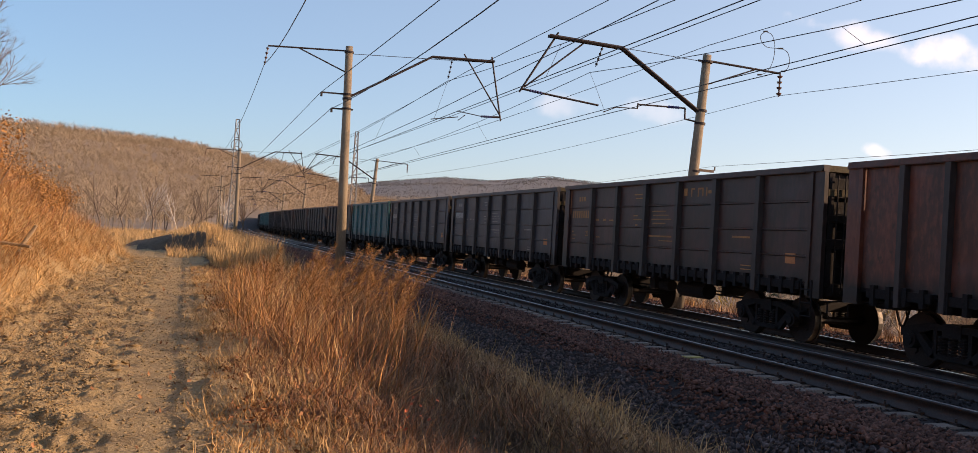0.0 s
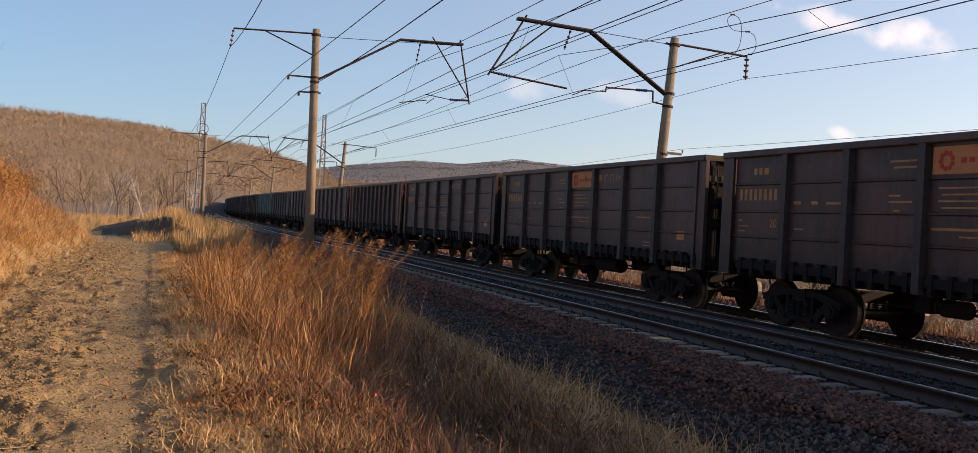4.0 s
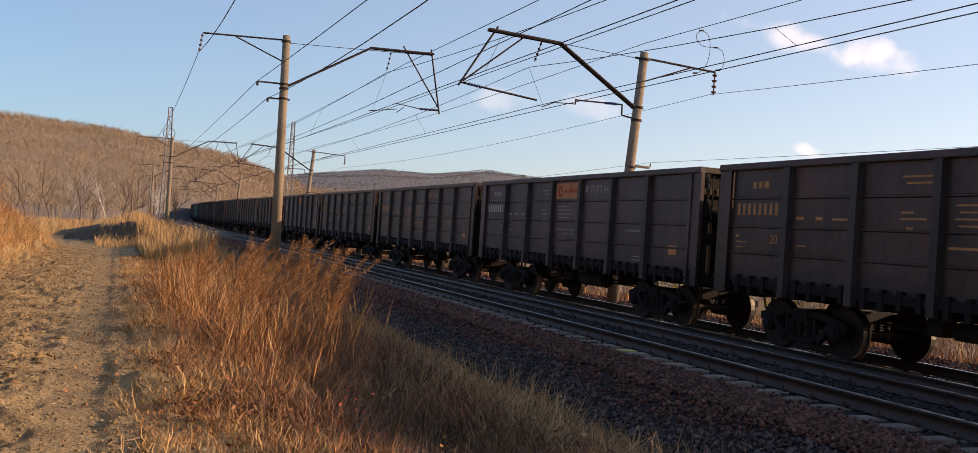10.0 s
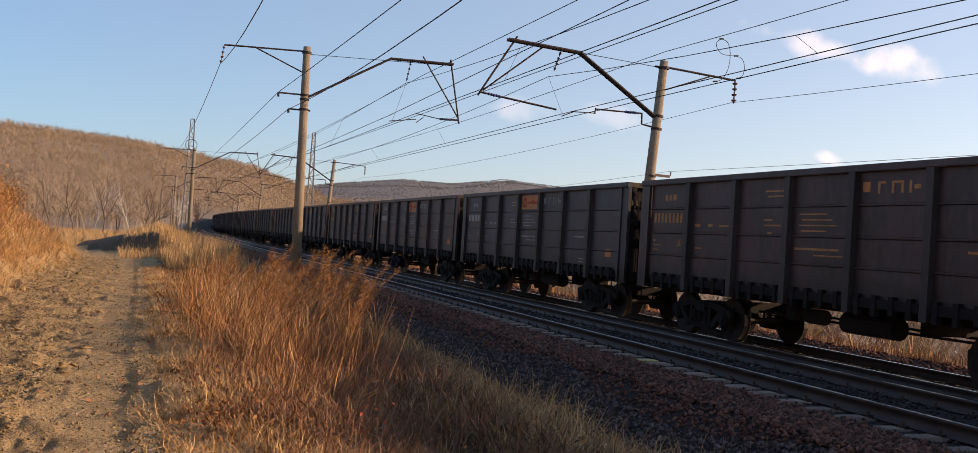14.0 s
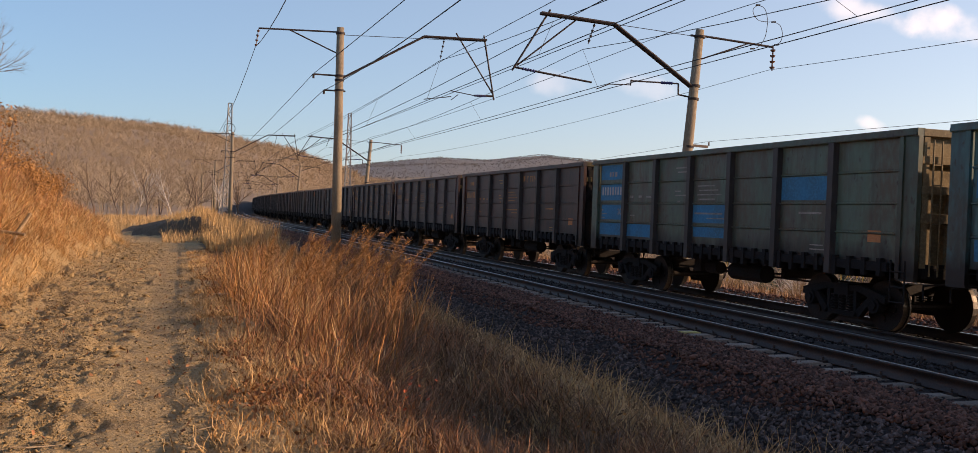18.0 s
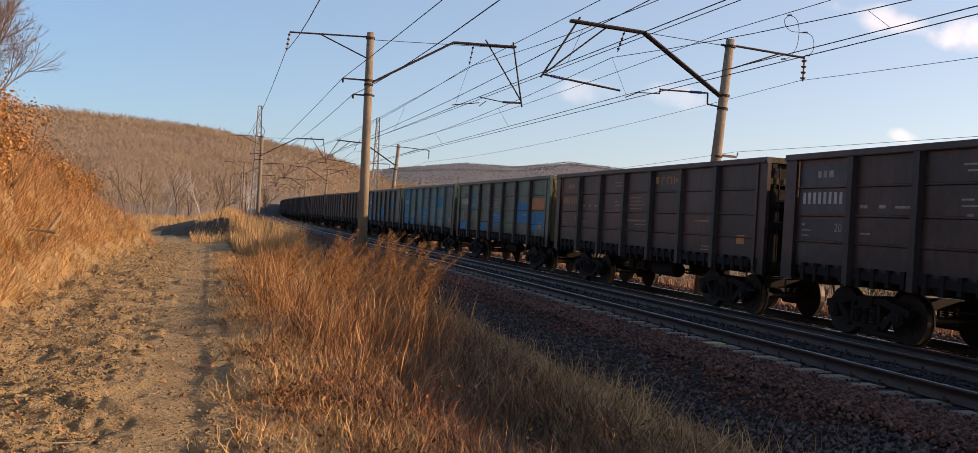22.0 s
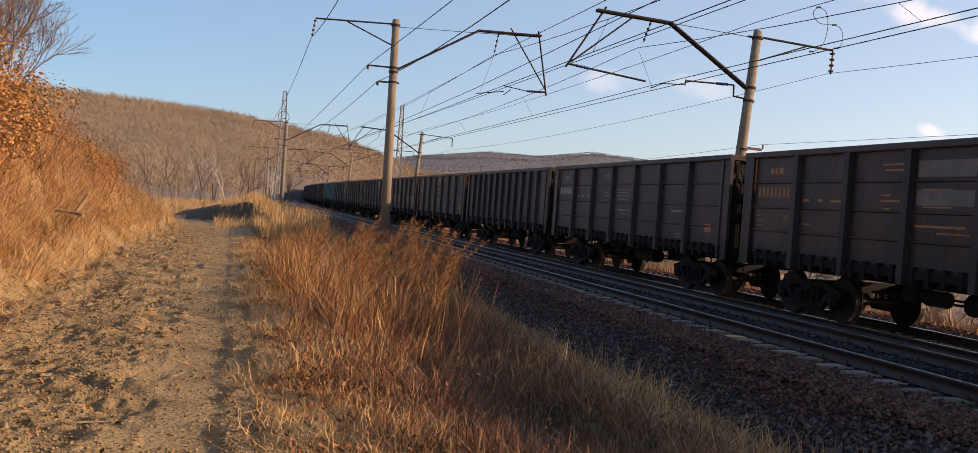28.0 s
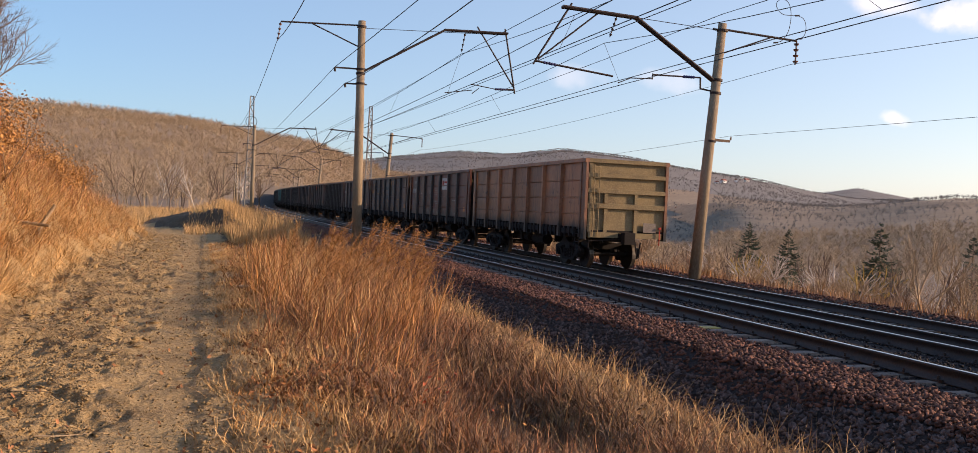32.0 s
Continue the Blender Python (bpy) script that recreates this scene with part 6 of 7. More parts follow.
def loose_earth():
    rng = np.random.default_rng(50)
    n = 56000
    y = 4.6 + 44 * rng.random(n) ** 2.0
    x = rng.uniform(-2.7, 0.3, n)
    keep = rng.random(n) < np.where(x > -0.75, 0.22, 1.0)
    x, y = x[keep], y[keep]
    s = 0.005 + 0.017 * rng.random(len(x)) ** 2.5 + 0.0015 * y / 10
    tagged(scatter_stones("soil_clods", np.stack([x, y, height(x, y) + s * 0.25], -1), s, M_CLOD, 0.5, 51), "crumbled clods of dry earth on the path", "earth", kind="stuff")
    n = 260
    y = 6.0 + 34 * rng.random(n) ** 1.3
    x = rng.uniform(-2.6, -0.5, n)
    s = rng.uniform(0.025, 0.065, n) * (1 + y / 50)
    tagged(scatter_stones("large_clods", np.stack([x, y, height(x, y) + s * 0.15], -1), s, M_CLOD, 0.22, 52), "larger broken clods along the bank foot", "earth", kind="stuff")
    # crumbs right of the rut
    n = 5000
    y = 3.4 + 30 * rng.random(n) ** 1.8
    x = rng.uniform(0.0, 0.9, n)
    s = 0.005 + 0.016 * rng.random(n) ** 2.5
    tagged(scatter_stones("verge_crumbs", np.stack([x, y, height(x, y) + s * 0.2], -1), s, M_CLOD, 0.6, 53), "crumbs of earth on the verge", "earth", kind="stuff")
    # broken lip of the wheel rut
    n = 420
    y = 3.6 + 30 * rng.random(n) ** 1.5
    x = 0.08 + rng.normal(0, 0.10, n)
    s = rng.uniform(0.010, 0.026, n)
    tagged(scatter_stones("rut_lip", np.stack([x, y, height(x, y) + s * 0.1], -1), s, M_CLOD, 0.7, 54), "crumbling lip of earth beside the wheel rut", "earth", kind="stuff")
    # fallen leaves
    n = 700
    y = 3.6 + 30 * rng.random(n) ** 1.6
    x = rng.uniform(-2.6, 1.5, n)
    z = height(x, y) + 0.02
    c = np.stack([x, y, z], -1)
    a = rng.uniform(0, 2 * np.pi, n)
    L = rng.uniform(0.012, 0.028, n)
    u = np.stack([np.cos(a) * L, np.sin(a) * L, rng.normal(0, 0.012, n)], -1)
    v = np.stack([-np.sin(a) * L * 0.5, np.cos(a) * L * 0.5, rng.normal(0, 0.012, n)], -1)
    V = np.stack([c - u, c + v, c + u, c - v], 1).reshape(-1, 3)
    tagged(sheet("fallen_leaves", V, np.arange(4 * n).reshape(-1, 4), M_RUST_LEAF), "fallen brown oak leaves on the earth", "leaves", kind="stuff")
    for i in range(60):
        yy, xx = 4.2 + 22 * rng.random() ** 1.5, rng.uniform(-2.5, 0.6)
        bm = bmesh.new()
        p = Vector((0, 0, 0))
        a = rng.uniform(0, 6.28)
        L = rng.uniform(0.12, 0.4)
        for j in range(4):
            q = p + Vector((math.cos(a) * L / 4, math.sin(a) * L / 4, rng.normal(0, 0.008)))
            rod(bm, p, q, 0.005 - 0.0008 * j, k=5)
            a += rng.normal(0, 0.45)
            p = q
        tw = link("fallen_twig", bm, M_DEADWOOD)
        tw.matrix_basis = pose(xx, yy, level(xx, yy) + 0.02)
        tagged(tw, "pale dry twig lying on the earth", "twig", "fallen twigs")


loose_earth()


def dead_branch(x, y, pts, r, label):
    bm = bmesh.new()
    for i, (p, q) in enumerate(zip(pts, pts[1:])):
        rod(bm, p, q, r * (1 - 0.12 * i), r * (1 - 0.12 * (i + 1)), k=9)
    o = link("dead_branch", bm, M_DEADWOOD)
    o.matrix_basis = pose(x, y, level(x, y))
    tagged(o, label, "dead wood", "dead branches")


dead_branch(-3.0, 19.4, [(0, 0, -0.1), (0.1, 0, 0.16), (0.2, 0.02, 0.34), (0.33, 0, 0.56)], 0.05, "broken grey branch sticking out of the bank foot")
dead_branch(-3.1, 18.6, [(-0.3, 0.1, 0.03), (0.0, 0.0, 0.06), (0.3, -0.1, 0.04), (0.5, -0.25, 0.02)], 0.04, "pale dead branch lying at the bank foot")
dead_branch(-2.7, 13.2, [(-0.4, 0.2, 0.06), (-0.1, 0.0, 0.05), (0.2, -0.05, 0.03)], 0.022, "thin pale dead branch on the earth")
dead_branch(0.75, 15.5, [(-0.2, 0.1, 0.12), (0.1, 0.0, 0.14), (0.35, 0.1, 0.05)], 0.03, "short dead branch in the verge grass")


# ---- shrubs and trees ----
def grow(rng, base, direction, length, radius, depth, spread, tubes, tips, gravity=0.16, kids=3):
    p, d = Vector(base), Vector(direction).normalized()
    seg = 3
    for i in range(seg):
        d = (d + Vector((rng.normal(0, 0.13), rng.normal(0, 0.13), rng.normal(0.02, 0.08) + gravity * 0.3))).normalized()
        q = p + d * (length / seg)
        r0, r1 = radius * (1 - 0.25 * i / seg), radius * (1 - 0.25 * (i + 1) / seg)
        tubes.append((p.copy(), q.copy(), r0, r1))
        if depth > 0 and i > 0:
            for _ in range(kids - 1):
                a = rng.uniform(0, 2 * math.pi)
                side = d.orthogonal().normalized()
                side.rotate(Matrix.Rotation(a, 3, d))
                nd = (d * math.cos(spread) + side * math.sin(spread)).normalized()
                grow(rng, q, nd, length * rng.uniform(0.5, 0.75), radius * 0.55, depth - 1, spread, tubes, tips, gravity, kids)
        p = q
    if depth == 0:
        tips.append((p.copy(), d.copy()))
    else:
        grow(rng, p, d, length * 0.7, radius * 0.7, depth - 1, spread, tubes, tips, gravity, kids)


def tube_mesh(name, tubes, mat, parent, k=5, thin=0.0):
    V, F, base = [], [], 0
    ang = np.linspace(0, 2 * np.pi, k, endpoint=False)
    for p, q, r0, r1 in tubes:
        d = q - p
        u = d.orthogonal().normalized()
        v = d.normalized().cross(u)
        for c, r in ((p, max(r0, thin)), (q, max(r1, thin))):
            for t in ang:
                V.append(c + (u * math.cos(t) + v * math.sin(t)) * r)
        F += [(base + i, base + (i + 1) % k, base + k + (i + 1) % k, base + k + i) for i in range(k)]
        base += 2 * k
    return sheet(name, V, F, mat, parent)


def bare_tree(x, y, h, seed, mat=None, label="bare deciduous tree with fine grey twigs", stems=1, depth=3, spread=0.6, twig=6, z=None, radius=None, twig_mat=None, twig_len=0.55, group="bare trees", kids=3):
    rng = np.random.default_rng(seed)
    z = level(x, y) - 0.1 if z is None else z
    o = empty("bare_tree", pose(x, y, z))
    tagged(o, label, "tree", group)
    tubes, tips = [], []
    for s in range(stems):
        d = (rng.normal(0, 0.10 + 0.12 * (stems > 1)), rng.normal(0, 0.10 + 0.12 * (stems > 1)), 1)
        grow(rng, (rng.normal(0, 0.1) * (stems > 1), rng.normal(0, 0.1) * (stems > 1), 0), d, h * 0.42, radius or h * 0.016, depth, spread, tubes, tips, kids=kids)
    cut = 0.34 * (radius or h * 0.016)
    big = [t for t in tubes if t[2] > cut]
    small = [t for t in tubes if t[2] <= cut]
    tube_mesh("trunk", big, mat or M_BARK, o, 6)
    if small:
        tagged(tube_mesh("crown", small, mat or M_BARK, o, 3, thin=h * 0.0004), kind="stuff")
    P, Q = [], []
    for p, d in tips:
        for _ in range(twig):
            L = h * 0.075 * rng.uniform(0.5, 1.4) * twig_len / 0.55
            e = (d + Vector((rng.normal(0, 0.7), rng.normal(0, 0.7), rng.normal(0.1, 0.5)))).normalized()
            P.append(p - d * rng.uniform(0, 0.5) * L), Q.append(p + e * L)
    V, F = slivers(np.array(P), np.array(Q), np.full(len(P), h * 0.0006), rng)
    tagged(sheet("twig_mass", V, F, twig_mat or mat or M_BARK, o), kind="stuff")
    return o


# tree above the bank
bare_tree(-8.7, 34.0, 6.8, 61, stems=2, depth=4, spread=0.55, radius=0.07, twig=6, twig_len=0.34, kids=3, label="bare oak with a dense crown of fine twigs above the bank", z=1.7, twig_mat=M_BARK)
bare_tree(-10.6, 38.0, 8.2, 62, stems=2, depth=4, spread=0.55, radius=0.075, twig=6, twig_len=0.34, kids=3, label="bare tree with fine twigs above the bank", z=2.4, twig_mat=M_BARK)
bare_tree(-7.6, 52.0, 4.5, 63, stems=2, depth=3, label="small bare tree at the end of the bank", radius=0.035)


# trees at the foot of the hill: bearing, distance, height
for i, (az, d, h) in enumerate(((-3.4, 118, 6.5), (-2.5, 130, 8.0), (-1.9, 112, 6.0), (-1.2, 135, 8.4), (-0.5, 120, 6.6), (0.1, 128, 7.4), (0.9, 116, 6.2), (2.0, 132, 7.6), (-4.6, 126, 7.5), (3.0, 122, 6.0))):
    bare_tree(d * math.sin(radians(az)), d * math.cos(radians(az)), h, 640 + i, (M_BARK, M_BIRCH, M_BARK)[i % 3], ("bare grey tree at the foot of the hill", "pale-stemmed bare tree at the foot of the hill", "bare grey tree at the foot of the hill")[i % 3], stems=1 + i % 2, depth=2, twig=10, radius=0.09, twig_mat=M_TWIG, group="hill foot trees")


def leafy_shrub(x, y, h, seed, leaves=420, size=1.0):
    """Young oak that keeps its dead orange leaves."""
    rng = np.random.default_rng(seed)
    o = empty("oak_shrub", pose(x, y, level(x, y) - 0.05))
    tagged(o, "oak shrub holding dead orange-brown leaves", "shrub", "oak shrubs")
    tubes, tips = [], []
    for s in range(4):
        grow(rng, (rng.normal(0, 0.08), rng.normal(0, 0.08), 0), (rng.normal(0.1, 0.3), rng.normal(-0.1, 0.3), 1), h * 0.42, 0.012, 2, 0.6, tubes, tips, kids=2)
    tagged(tube_mesh("stem", tubes, M_BARK, o, 4), kind="stuff")
    pts = np.array([tuple(p) for p, _ in tips] + [tuple(t[1]) for t in tubes if t[1].z > h * 0.35])
    c = pts[rng.integers(0, len(pts), leaves)] + rng.normal(0, 0.09, (leaves, 3))
    a, L = rng.uniform(0, 2 * np.pi, leaves), rng.uniform(0.035, 0.075, leaves) * size
    dz = rng.normal(-0.4, 0.5, leaves)
    u = np.stack([np.cos(a), np.sin(a), dz], -1)
    u /= np.linalg.norm(u, axis=1)[:, None]
    s = np.cross(u, rng.normal(0, 1, (leaves, 3)))
    s /= np.linalg.norm(s, axis=1)[:, None]
    mid = c + u * L[:, None] * 0.5
    V = np.stack([c, mid + s * L[:, None] * 0.32, c + u * L[:, None], mid - s * L[:, None] * 0.32], 1).reshape(-1, 3)
    tagged(sheet("foliage", V, np.arange(4 * leaves).reshape(-1, 4), M_LEAF, o), kind="stuff")
    return o


rng1 = np.random.default_rng(70)
for i in range(56):
    yy = 10.5 + 24 * rng1.random() ** 1.5
    leafy_shrub(-3.0 - 2.4 * rng1.random() - 0.02 * yy, yy, rng1.uniform(1.0, 1.7) * (1.2 if yy < 20 else 0.8), 200 + i, 900)
for xx, yy in ((2.1, 6.3), (2.5, 7.6), (1.5, 9.5), (3.1, 6.6)):
    leafy_shrub(xx, yy, 0.38, int(xx * 100), 26, 0.55)


def red_sprig(x, y, h, seed, leaves):
    """A thin young stem that keeps a few bright red leaves."""
    rng = np.random.default_rng(seed)
    o = empty("oak_sprig", pose(x, y, level(x, y) - 0.02))
    tagged(o, "thin sapling twig with bright red dead leaves", "sapling", "oak sprigs")
    pts = [Vector((0.25 * h * f + 0.03 * math.sin(7 * f), 0.04 * math.sin(4 * f), h * f)) for f in np.linspace(0, 1, 6)]
    tubes = [(p, q, 0.006 - 0.0008 * i, 0.0052 - 0.0008 * i) for i, (p, q) in enumerate(zip(pts, pts[1:]))]
    tube_mesh("stem", tubes, M_BARK, o, 5)
    V, F = [], []
    for k in range(leaves):
        c = pts[2 + k % 4] + Vector(rng.normal(0, 0.03, 3))
        u = Vector((rng.normal(0, 1), rng.normal(0, 1), -0.6)).normalized() * rng.uniform(0.022, 0.042)
        v = u.cross(Vector(rng.normal(0, 1, 3))).normalized() * u.length * 0.34
        w = u.cross(v).normalized() * u.length * 0.15
        b = len(V)
        V += [c, c + u * 0.3 + v, c + u * 0.65 + v * 0.8 + w, c + u, c + u * 0.65 - v * 0.8 + w, c + u * 0.3 - v]
        F += [(b, b + 1, b + 5), (b + 1, b + 2, b + 5), (b + 2, b + 4, b + 5), (b + 2, b + 3, b + 4)]
    tagged(sheet("foliage", V, F, M_RED_LEAF, o), kind="stuff")
    return o


for i, (xx, yy, hh, k) in enumerate(((1.62, 7.0, 0.34, 12), (1.78, 7.1, 0.36, 9), (1.5, 9.4, 0.5, 6), (2.0, 6.6, 0.3, 6))):
    red_sprig(xx, yy, hh, 900 + i, k)


def bush(x, y, h, seed, mat, label, n=520, width=0.6):
    rng = np.random.default_rng(seed)
    o = empty("bare_bush", pose(x, y, level(x, y) - 0.05))
    tagged(o, label, "bush", "bare bushes")
    tubes, tips = [], []
    for s in range(5):
        grow(rng, (rng.normal(0, 0.15), rng.normal(0, 0.15), 0), (rng.normal(0, width * 0.6), rng.normal(0, width * 0.6), 1), h * 0.4, 0.012 * h, 2, 0.5, tubes, tips, kids=2)
    tagged(tube_mesh("stem", tubes, mat, o, 4), kind="stuff")
    T = np.array([tuple(p) for p, _ in tips])
    D = np.array([tuple(d) for _, d in tips])
    k = rng.integers(0, len(T), n)
    P = T[k] - D[k] * rng.uniform(0, 0.5, n)[:, None] * h * 0.3
    Q = P + (D[k] + rng.normal(0, 0.4, (n, 3))) * rng.uniform(0.1, 0.3, n)[:, None] * h
    V, F = slivers(P, Q, np.full(n, 0.004 * h ** 0.5 + 0.00008 * y), rng)
    tagged(sheet("crown", V, F, mat, o), kind="stuff")
    return o


rng2 = np.random.default_rng(80)
for i in range(84):
    yy = 15 + 75 * rng2.random() ** 1.2
    xx = 17.6 + 14 * rng2.random() ** 1.2 + float(bend(yy))
    bush(xx, yy, rng2.uniform(0.9, 2.3), 300 + i, (M_TWIG, M_WEED_FAR, M_DEADWOOD)[i % 3], ("tangled bare brown bush beyond the tracks", "rust-brown bare bush beyond the tracks", "pale bare bush beyond the tracks")[i % 3])


def polar(az, d):
    return d * math.sin(radians(az)), d * math.cos(radians(az))


# single trees in the valley: bearing, distance, crown height above eye level in degrees, kind
VALLEY = [(30.35, 42, -0.1, "b"), (32.0, 60, -0.9, "b"), (33.8, 38, -1.5, "b"), (35.2, 52, -0.5, "t"), (36.4, 48, -1.3, "b"), (37.7, 44, -1.1, "b"), (38.7, 58, -1.0, "w"), (39.8, 50, -1.2, "t"), (41.0, 47, -0.8, "b"), (42.1, 52, -0.3, "b"),
          (43.2, 44, -0.4, "t"), (44.3, 50, 0.2, "b"), (45.6, 55, 0.3, "t"), (28.6, 55, -0.8, "t"), (27.4, 70, -0.6, "t"), (32.7, 66, -0.9, "w"), (26.0, 80, -0.4, "t"), (24.0, 95, -0.2, "t"), (47.0, 45, 0.4, "b"), (31.2, 80, -0.4, "t"), (40.4, 72, -0.2, "t"), (36.0, 85, -0.3, "t")]
for i, (az, d, el, kind) in enumerate(VALLEY):
    xx, yy = polar(az, d)
    zz = level(xx, yy) - 0.1
    hh = max(2.5, 1.6 + d * math.tan(radians(el)) - zz)
    m = {"b": M_BIRCH, "t": M_BARK, "w": M_WILLOW}[kind]
    lab = {"b": "pale-barked bare birch in the valley", "t": "bare brown tree in the valley", "w": "bare willow with yellow twigs"}[kind]
    bare_tree(xx, yy, hh * 0.85, 400 + i, m, lab, stems=2 if kind != "w" else 3, depth=2, twig=14, z=zz, twig_mat={"b": M_BIRCH, "t": M_TWIG, "w": M_WILLOW}[kind], group="valley trees")


def spruce(az, d, top_el, seed):
    rng = np.random.default_rng(seed)
    xx, yy = polar(az, d)
    zz = level(xx, yy) - 0.2
    h = 1.6 + d * math.tan(radians(top_el)) - zz
    o = empty("spruce", pose(xx, yy, zz))
    tagged(o, "dark green conical spruce among bare trees", "conifer", "spruces")
    bm = bmesh.new()
    rod(bm, (0, 0, 0), (0, 0, h * 0.97), h * 0.014, 0.02, k=8)
    part("trunk", bm, M_BARK, o)
    P, Q = [], []
    for k in range(int(h * 20)):
        f = 0.08 + 0.92 * rng.random() ** 0.9
        zc, L = h * f, h * 0.46 * (1 - f) ** 0.95 * rng.uniform(0.75, 1.15) + 0.12
        a = rng.uniform(0, 2 * math.pi)
        dv = np.array([math.cos(a), math.sin(a), -0.28 + 0.5 * f])
        s = np.array([-math.sin(a), math.cos(a), 0])
        b0 = np.array([0, 0, zc])
        for j in range(12):
            u = 0.25 + 0.75 * (j + 0.5) / 12
            p = b0 + dv * L * u + np.array([0, 0, -0.15 * L * math.sin(math.pi * u)])
            for sg in (-1, 1):
                P.append(p), Q.append(p + (s * sg * 0.35 + dv * 0.35 + np.array([0, 0, -0.2])) * L * (1.1 - u) * 0.9 + rng.normal(0, 0.03, 3))
    V, F = slivers(np.array(P), np.array(Q), np.full(len(P), 0.05 + h * 0.003), rng)
    tagged(sheet("crown", V, F, M_SPRUCE, o), kind="stuff")
    return o


spruce(32.2, 120, -0.15, 1), spruce(34.4, 130, -0.5, 2), spruce(39.3, 72, 0.05, 3), spruce(43.95, 75, -0.5, 4)


def woods():
    """Bare woods on the hills and in the valley: fans of fine twigs, one mesh each."""
    rng = np.random.default_rng(90)

    def stand(name, az0, az1, r0, r1, n, hmin, hmax, mat, label, twigs, power=1.0, wide=0.0011, keep=None):
        az = np.radians(rng.uniform(az0, az1, n))
        r = r0 + (r1 - r0) * rng.random(n) ** power
        x, y = r * np.sin(az), r * np.cos(az)
        ok = (np.abs(x - bend(y) - 11) > 10) | (y > 320)
        x, y, r = x[ok], y[ok], r[ok]
        n = len(x)
        z = height(x, y)
        h = rng.uniform(hmin, hmax, n)
        base = np.stack([x, y, z], -1)
        top = base + np.stack([rng.normal(0, 0.06, n) * h, rng.normal(0, 0.06, n) * h, h], -1)
        P, Q, W = [base], [base + (top - base) * 0.9], [h * 0.006]
        for k in range(twigs):
            f = rng.uniform(0.2, 0.75, n)
            p = base + (top - base) * f[:, None]
            a = rng.uniform(0, 2 * np.pi, n)
            L = h * (0.62 - 0.5 * f) * rng.uniform(0.6, 1.2, n)
            q = p + np.stack([np.cos(a) * L, np.sin(a) * L, L * rng.uniform(0.15, 0.95, n)], -1)
            P.append(p), Q.append(q), W.append(np.maximum(0.02, r * wide * 0.5))
        P, Q, W = np.concatenate(P), np.concatenate(Q), np.concatenate(W)
        V, F = slivers(P, Q, W, rng)
        tagged(sheet(name, V, F, mat), label, "woods", kind="stuff")

    stand("hillside_woods", -16, 12, 300, 1060, 16000, 5, 8, M_TWIG, "bare oak woods on the sunny hill", 14, 0.85, 0.0004)
    stand("crest_woods", -16, 10, 880, 1030, 2600, 8, 15, M_TWIG, "taller bare trees along the crest of the hill", 22, 1.0, 0.0005)
    stand("foot_woods", -10, 7, 125, 300, 700, 4, 8, M_TWIG, "bare trees at the foot of the hill", 26, 1.0, 0.0005)
    stand("valley_woods", 13, 52, 90, 500, 7500, 4, 7, M_TWIG, "bare woods on the valley floor", 18, 0.8, 0.0005)
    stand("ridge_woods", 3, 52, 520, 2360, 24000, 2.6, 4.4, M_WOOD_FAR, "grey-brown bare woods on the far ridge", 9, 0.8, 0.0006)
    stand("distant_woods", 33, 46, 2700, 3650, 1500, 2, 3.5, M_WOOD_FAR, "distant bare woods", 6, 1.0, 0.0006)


woods()


def cottage(az, r, w, seed):
    x, y = polar(az, r)
    z = level(x, y) - 0.3
    o = empty("cottage", pose(x, y, z, 0, 0, seed * 37 % 90))
    tagged(o, "small pale cottage with red roof on the slope", "house", "cottages")
    bm = bmesh.new()
    box(bm, -w / 2, w / 2, -w * 0.4, w * 0.4, 0, w * 0.5)
    part("wall", bm, M_WHITE, o)
    bm = bmesh.new()
    prism(bm, [(-w * 0.5, w * 0.5), (w * 0.5, w * 0.5), (0, w * 0.85)], lambda u, v, a: (a, u, v), -w * 0.55, w * 0.55)
    part("roof", bm, M_ROOF, o)
    for s in (-1, 1):
        bm = bmesh.new()
        box(bm, s * w * 0.22 - 0.5, s * w * 0.22 + 0.5, -w * 0.4 - 0.05, -w * 0.4 + 0.02, w * 0.18, w * 0.36)
        part("window", bm, M_STEEL, o)


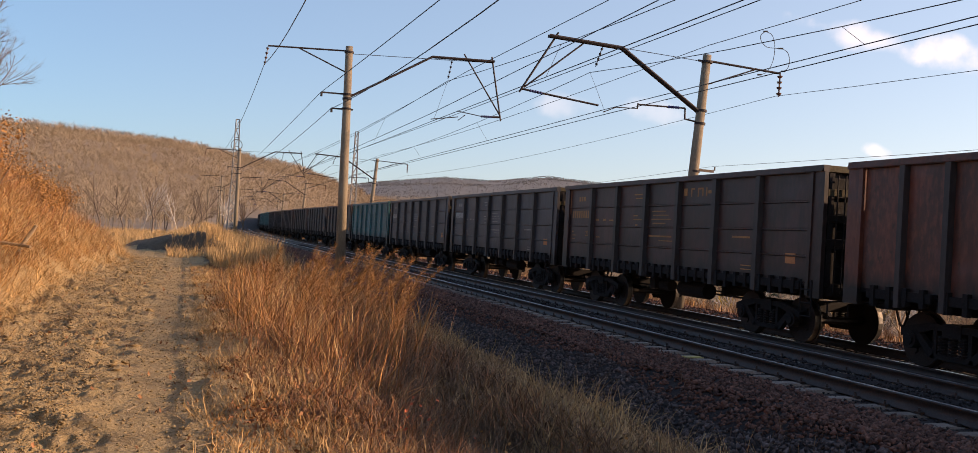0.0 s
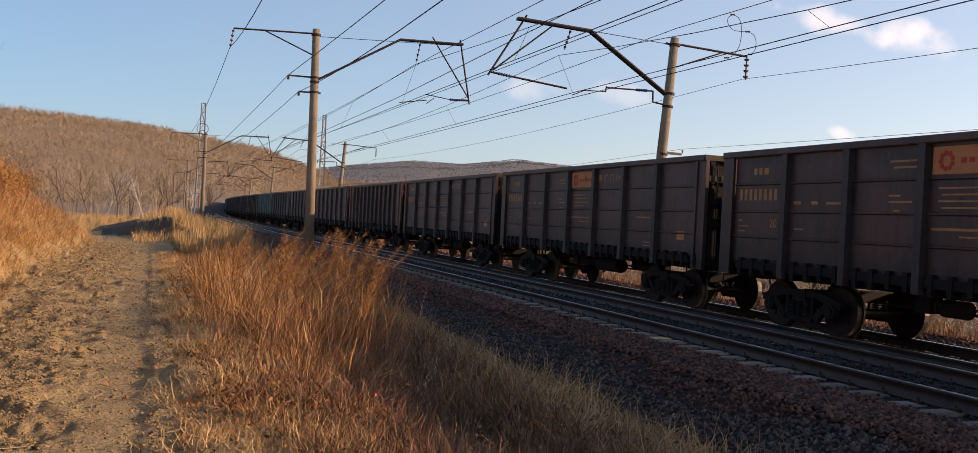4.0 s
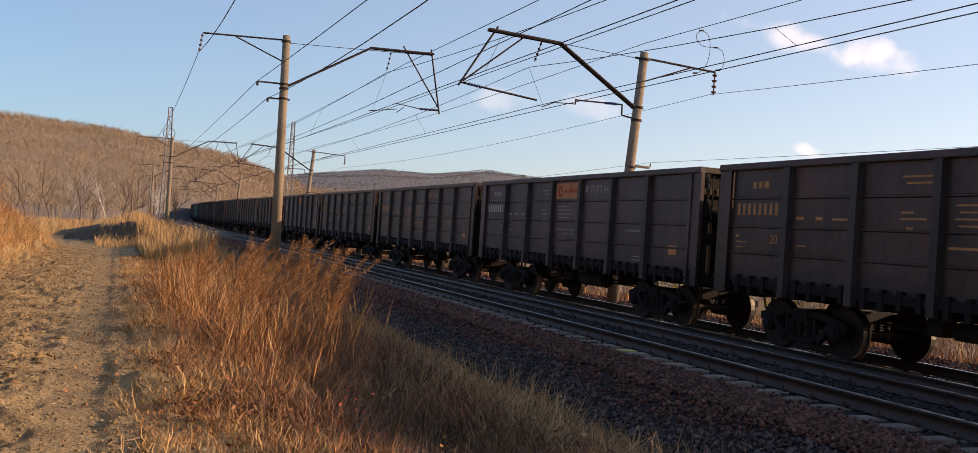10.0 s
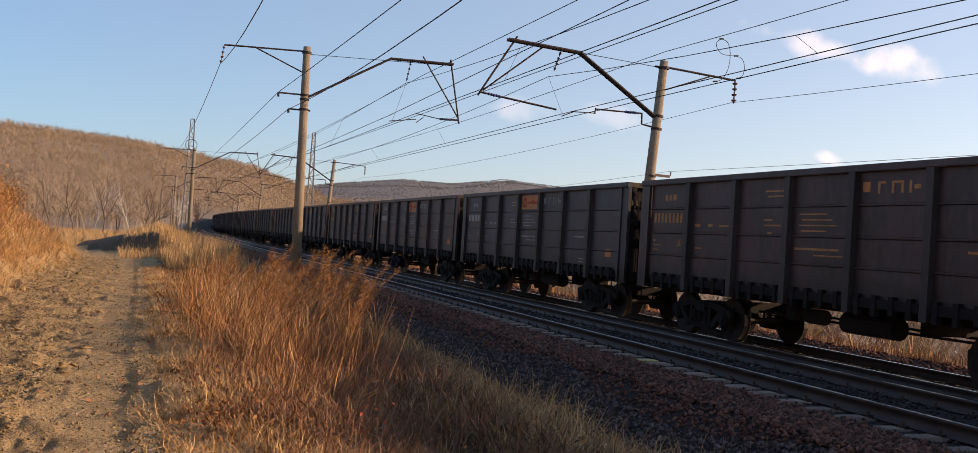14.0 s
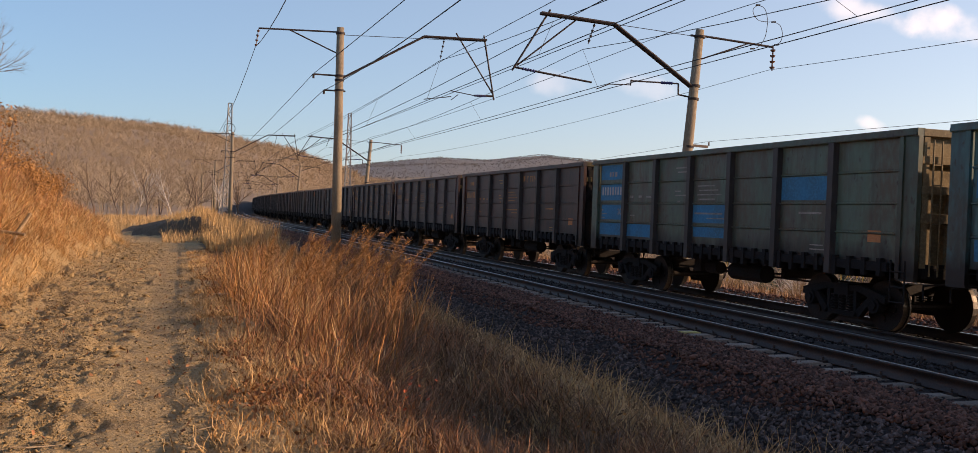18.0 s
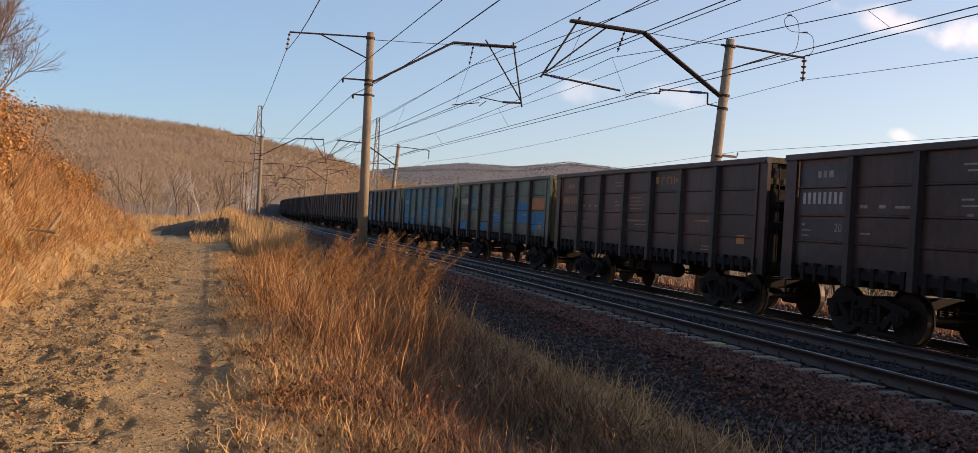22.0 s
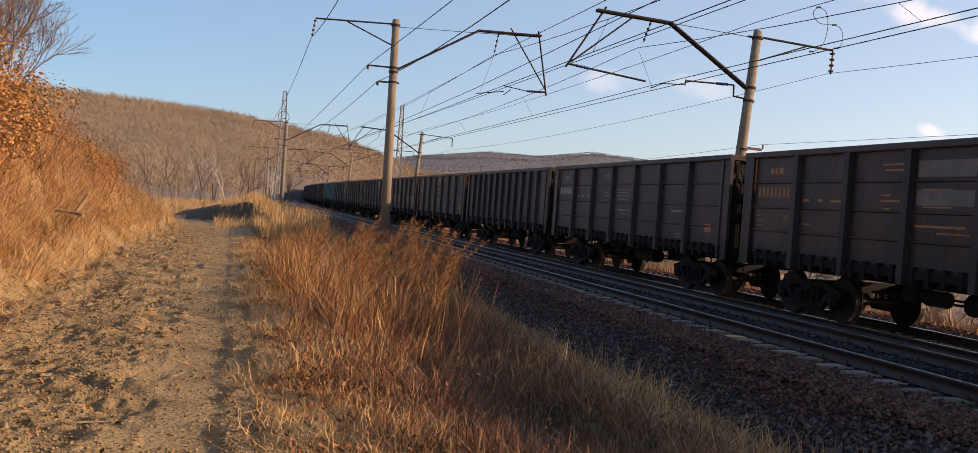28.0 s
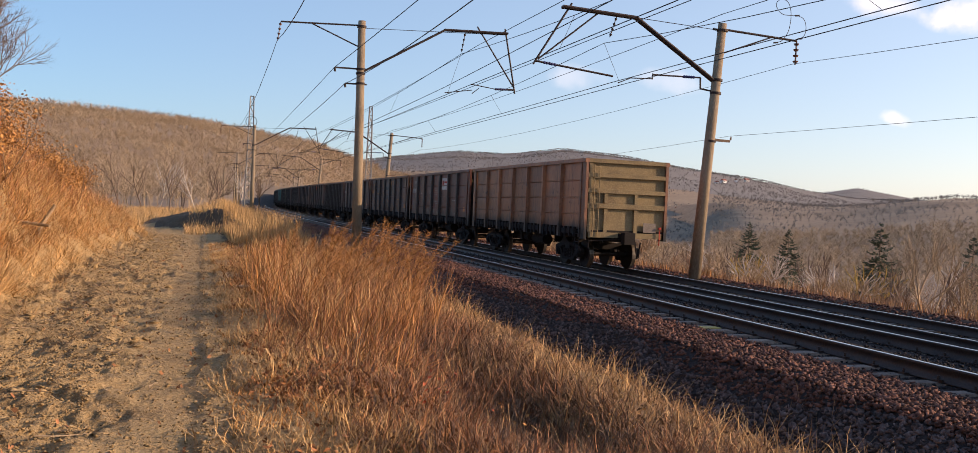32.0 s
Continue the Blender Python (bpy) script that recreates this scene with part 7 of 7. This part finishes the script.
for i, (az, r) in enumerate(((28.03, 1000), (30.2, 1500), (30.6, 1560), (31.3, 1600), (31.9, 1650))):
    cottage(az, r, 6 + i % 3, i + 1)


# ---- motion of the train ----
# the train is a little ahead of or behind an even run: seconds, metres
UNEVEN = [(0, -0.12), (1, -0.45), (2, -0.02), (3, -0.45), (4, -0.2), (5, -0.2), (6, 0.05), (7, -0.29), (8, 0.07), (9, -0.31), (10, 0.16), (11, -0.17), (12, 0.26), (13, -0.18), (14, 0.0), (15, 0.1), (16, 0.32), (17, -0.17), (18, 0.31), (19, -0.15), (20, 0.12),
          (21, -0.07), (22, 0.16), (23, -0.2), (24, 0.33), (25, -0.07), (26, 0.0), (27, 0.0), (28, 0.16), (29, -0.26), (30, 0.11), (31, -0.1), (32, 0.05)]


def run_of_train(t):
    """Metres along the line of the rear end of wagon 0."""
    off = float(np.interp(t, [u for u, _ in UNEVEN], [d for _, d in UNEVEN]))
    return 15.32 + 11.16 * t + 0.0125 * t * t + 0.00014 * t ** 3 + off


def motions():
    times = list(range(33))
    for n, w in WAGONS.items():
        rows = []
        for t in times:
            y = run_of_train(t) - PITCH * n + PITCH / 2
            ya, yb = y - 4.325, y + 4.325
            xa, xb = XF + float(bend(ya)), XF + float(bend(yb))
            rows.append((t, pose((xa + xb) / 2, y, ZF, 0, 0, -math.degrees(math.atan2(xb - xa, yb - ya)))))
        walk(w, rows)
    # wheels roll without slip; all wheelsets on one side of a bogie share one action
    made = {}
    ts = [i / FPS for i in range(32 * FPS + 1)]
    for w in WAGONS.values():
        for b in w.children:
            if not b.name.startswith("bogie"):
                continue
            for c in b.children:
                if c.name.startswith("wheelset"):
                    key = c.matrix_basis.translation.y > 0
                    if key not in made:
                        y = c.matrix_basis.translation.y
                        walk(c, [(t, pose(0, y, 0.475, -math.degrees((run_of_train(t) - 15.32) / 0.475), 0, 0)) for t in ts])
                        made[key] = c
                    else:
                        src = made[key].animation_data
                        c.rotation_mode = "QUATERNION"
                        c.animation_data_create()
                        c.animation_data.action = src.action
                        c.animation_data.action_slot = src.action_slot


motions()
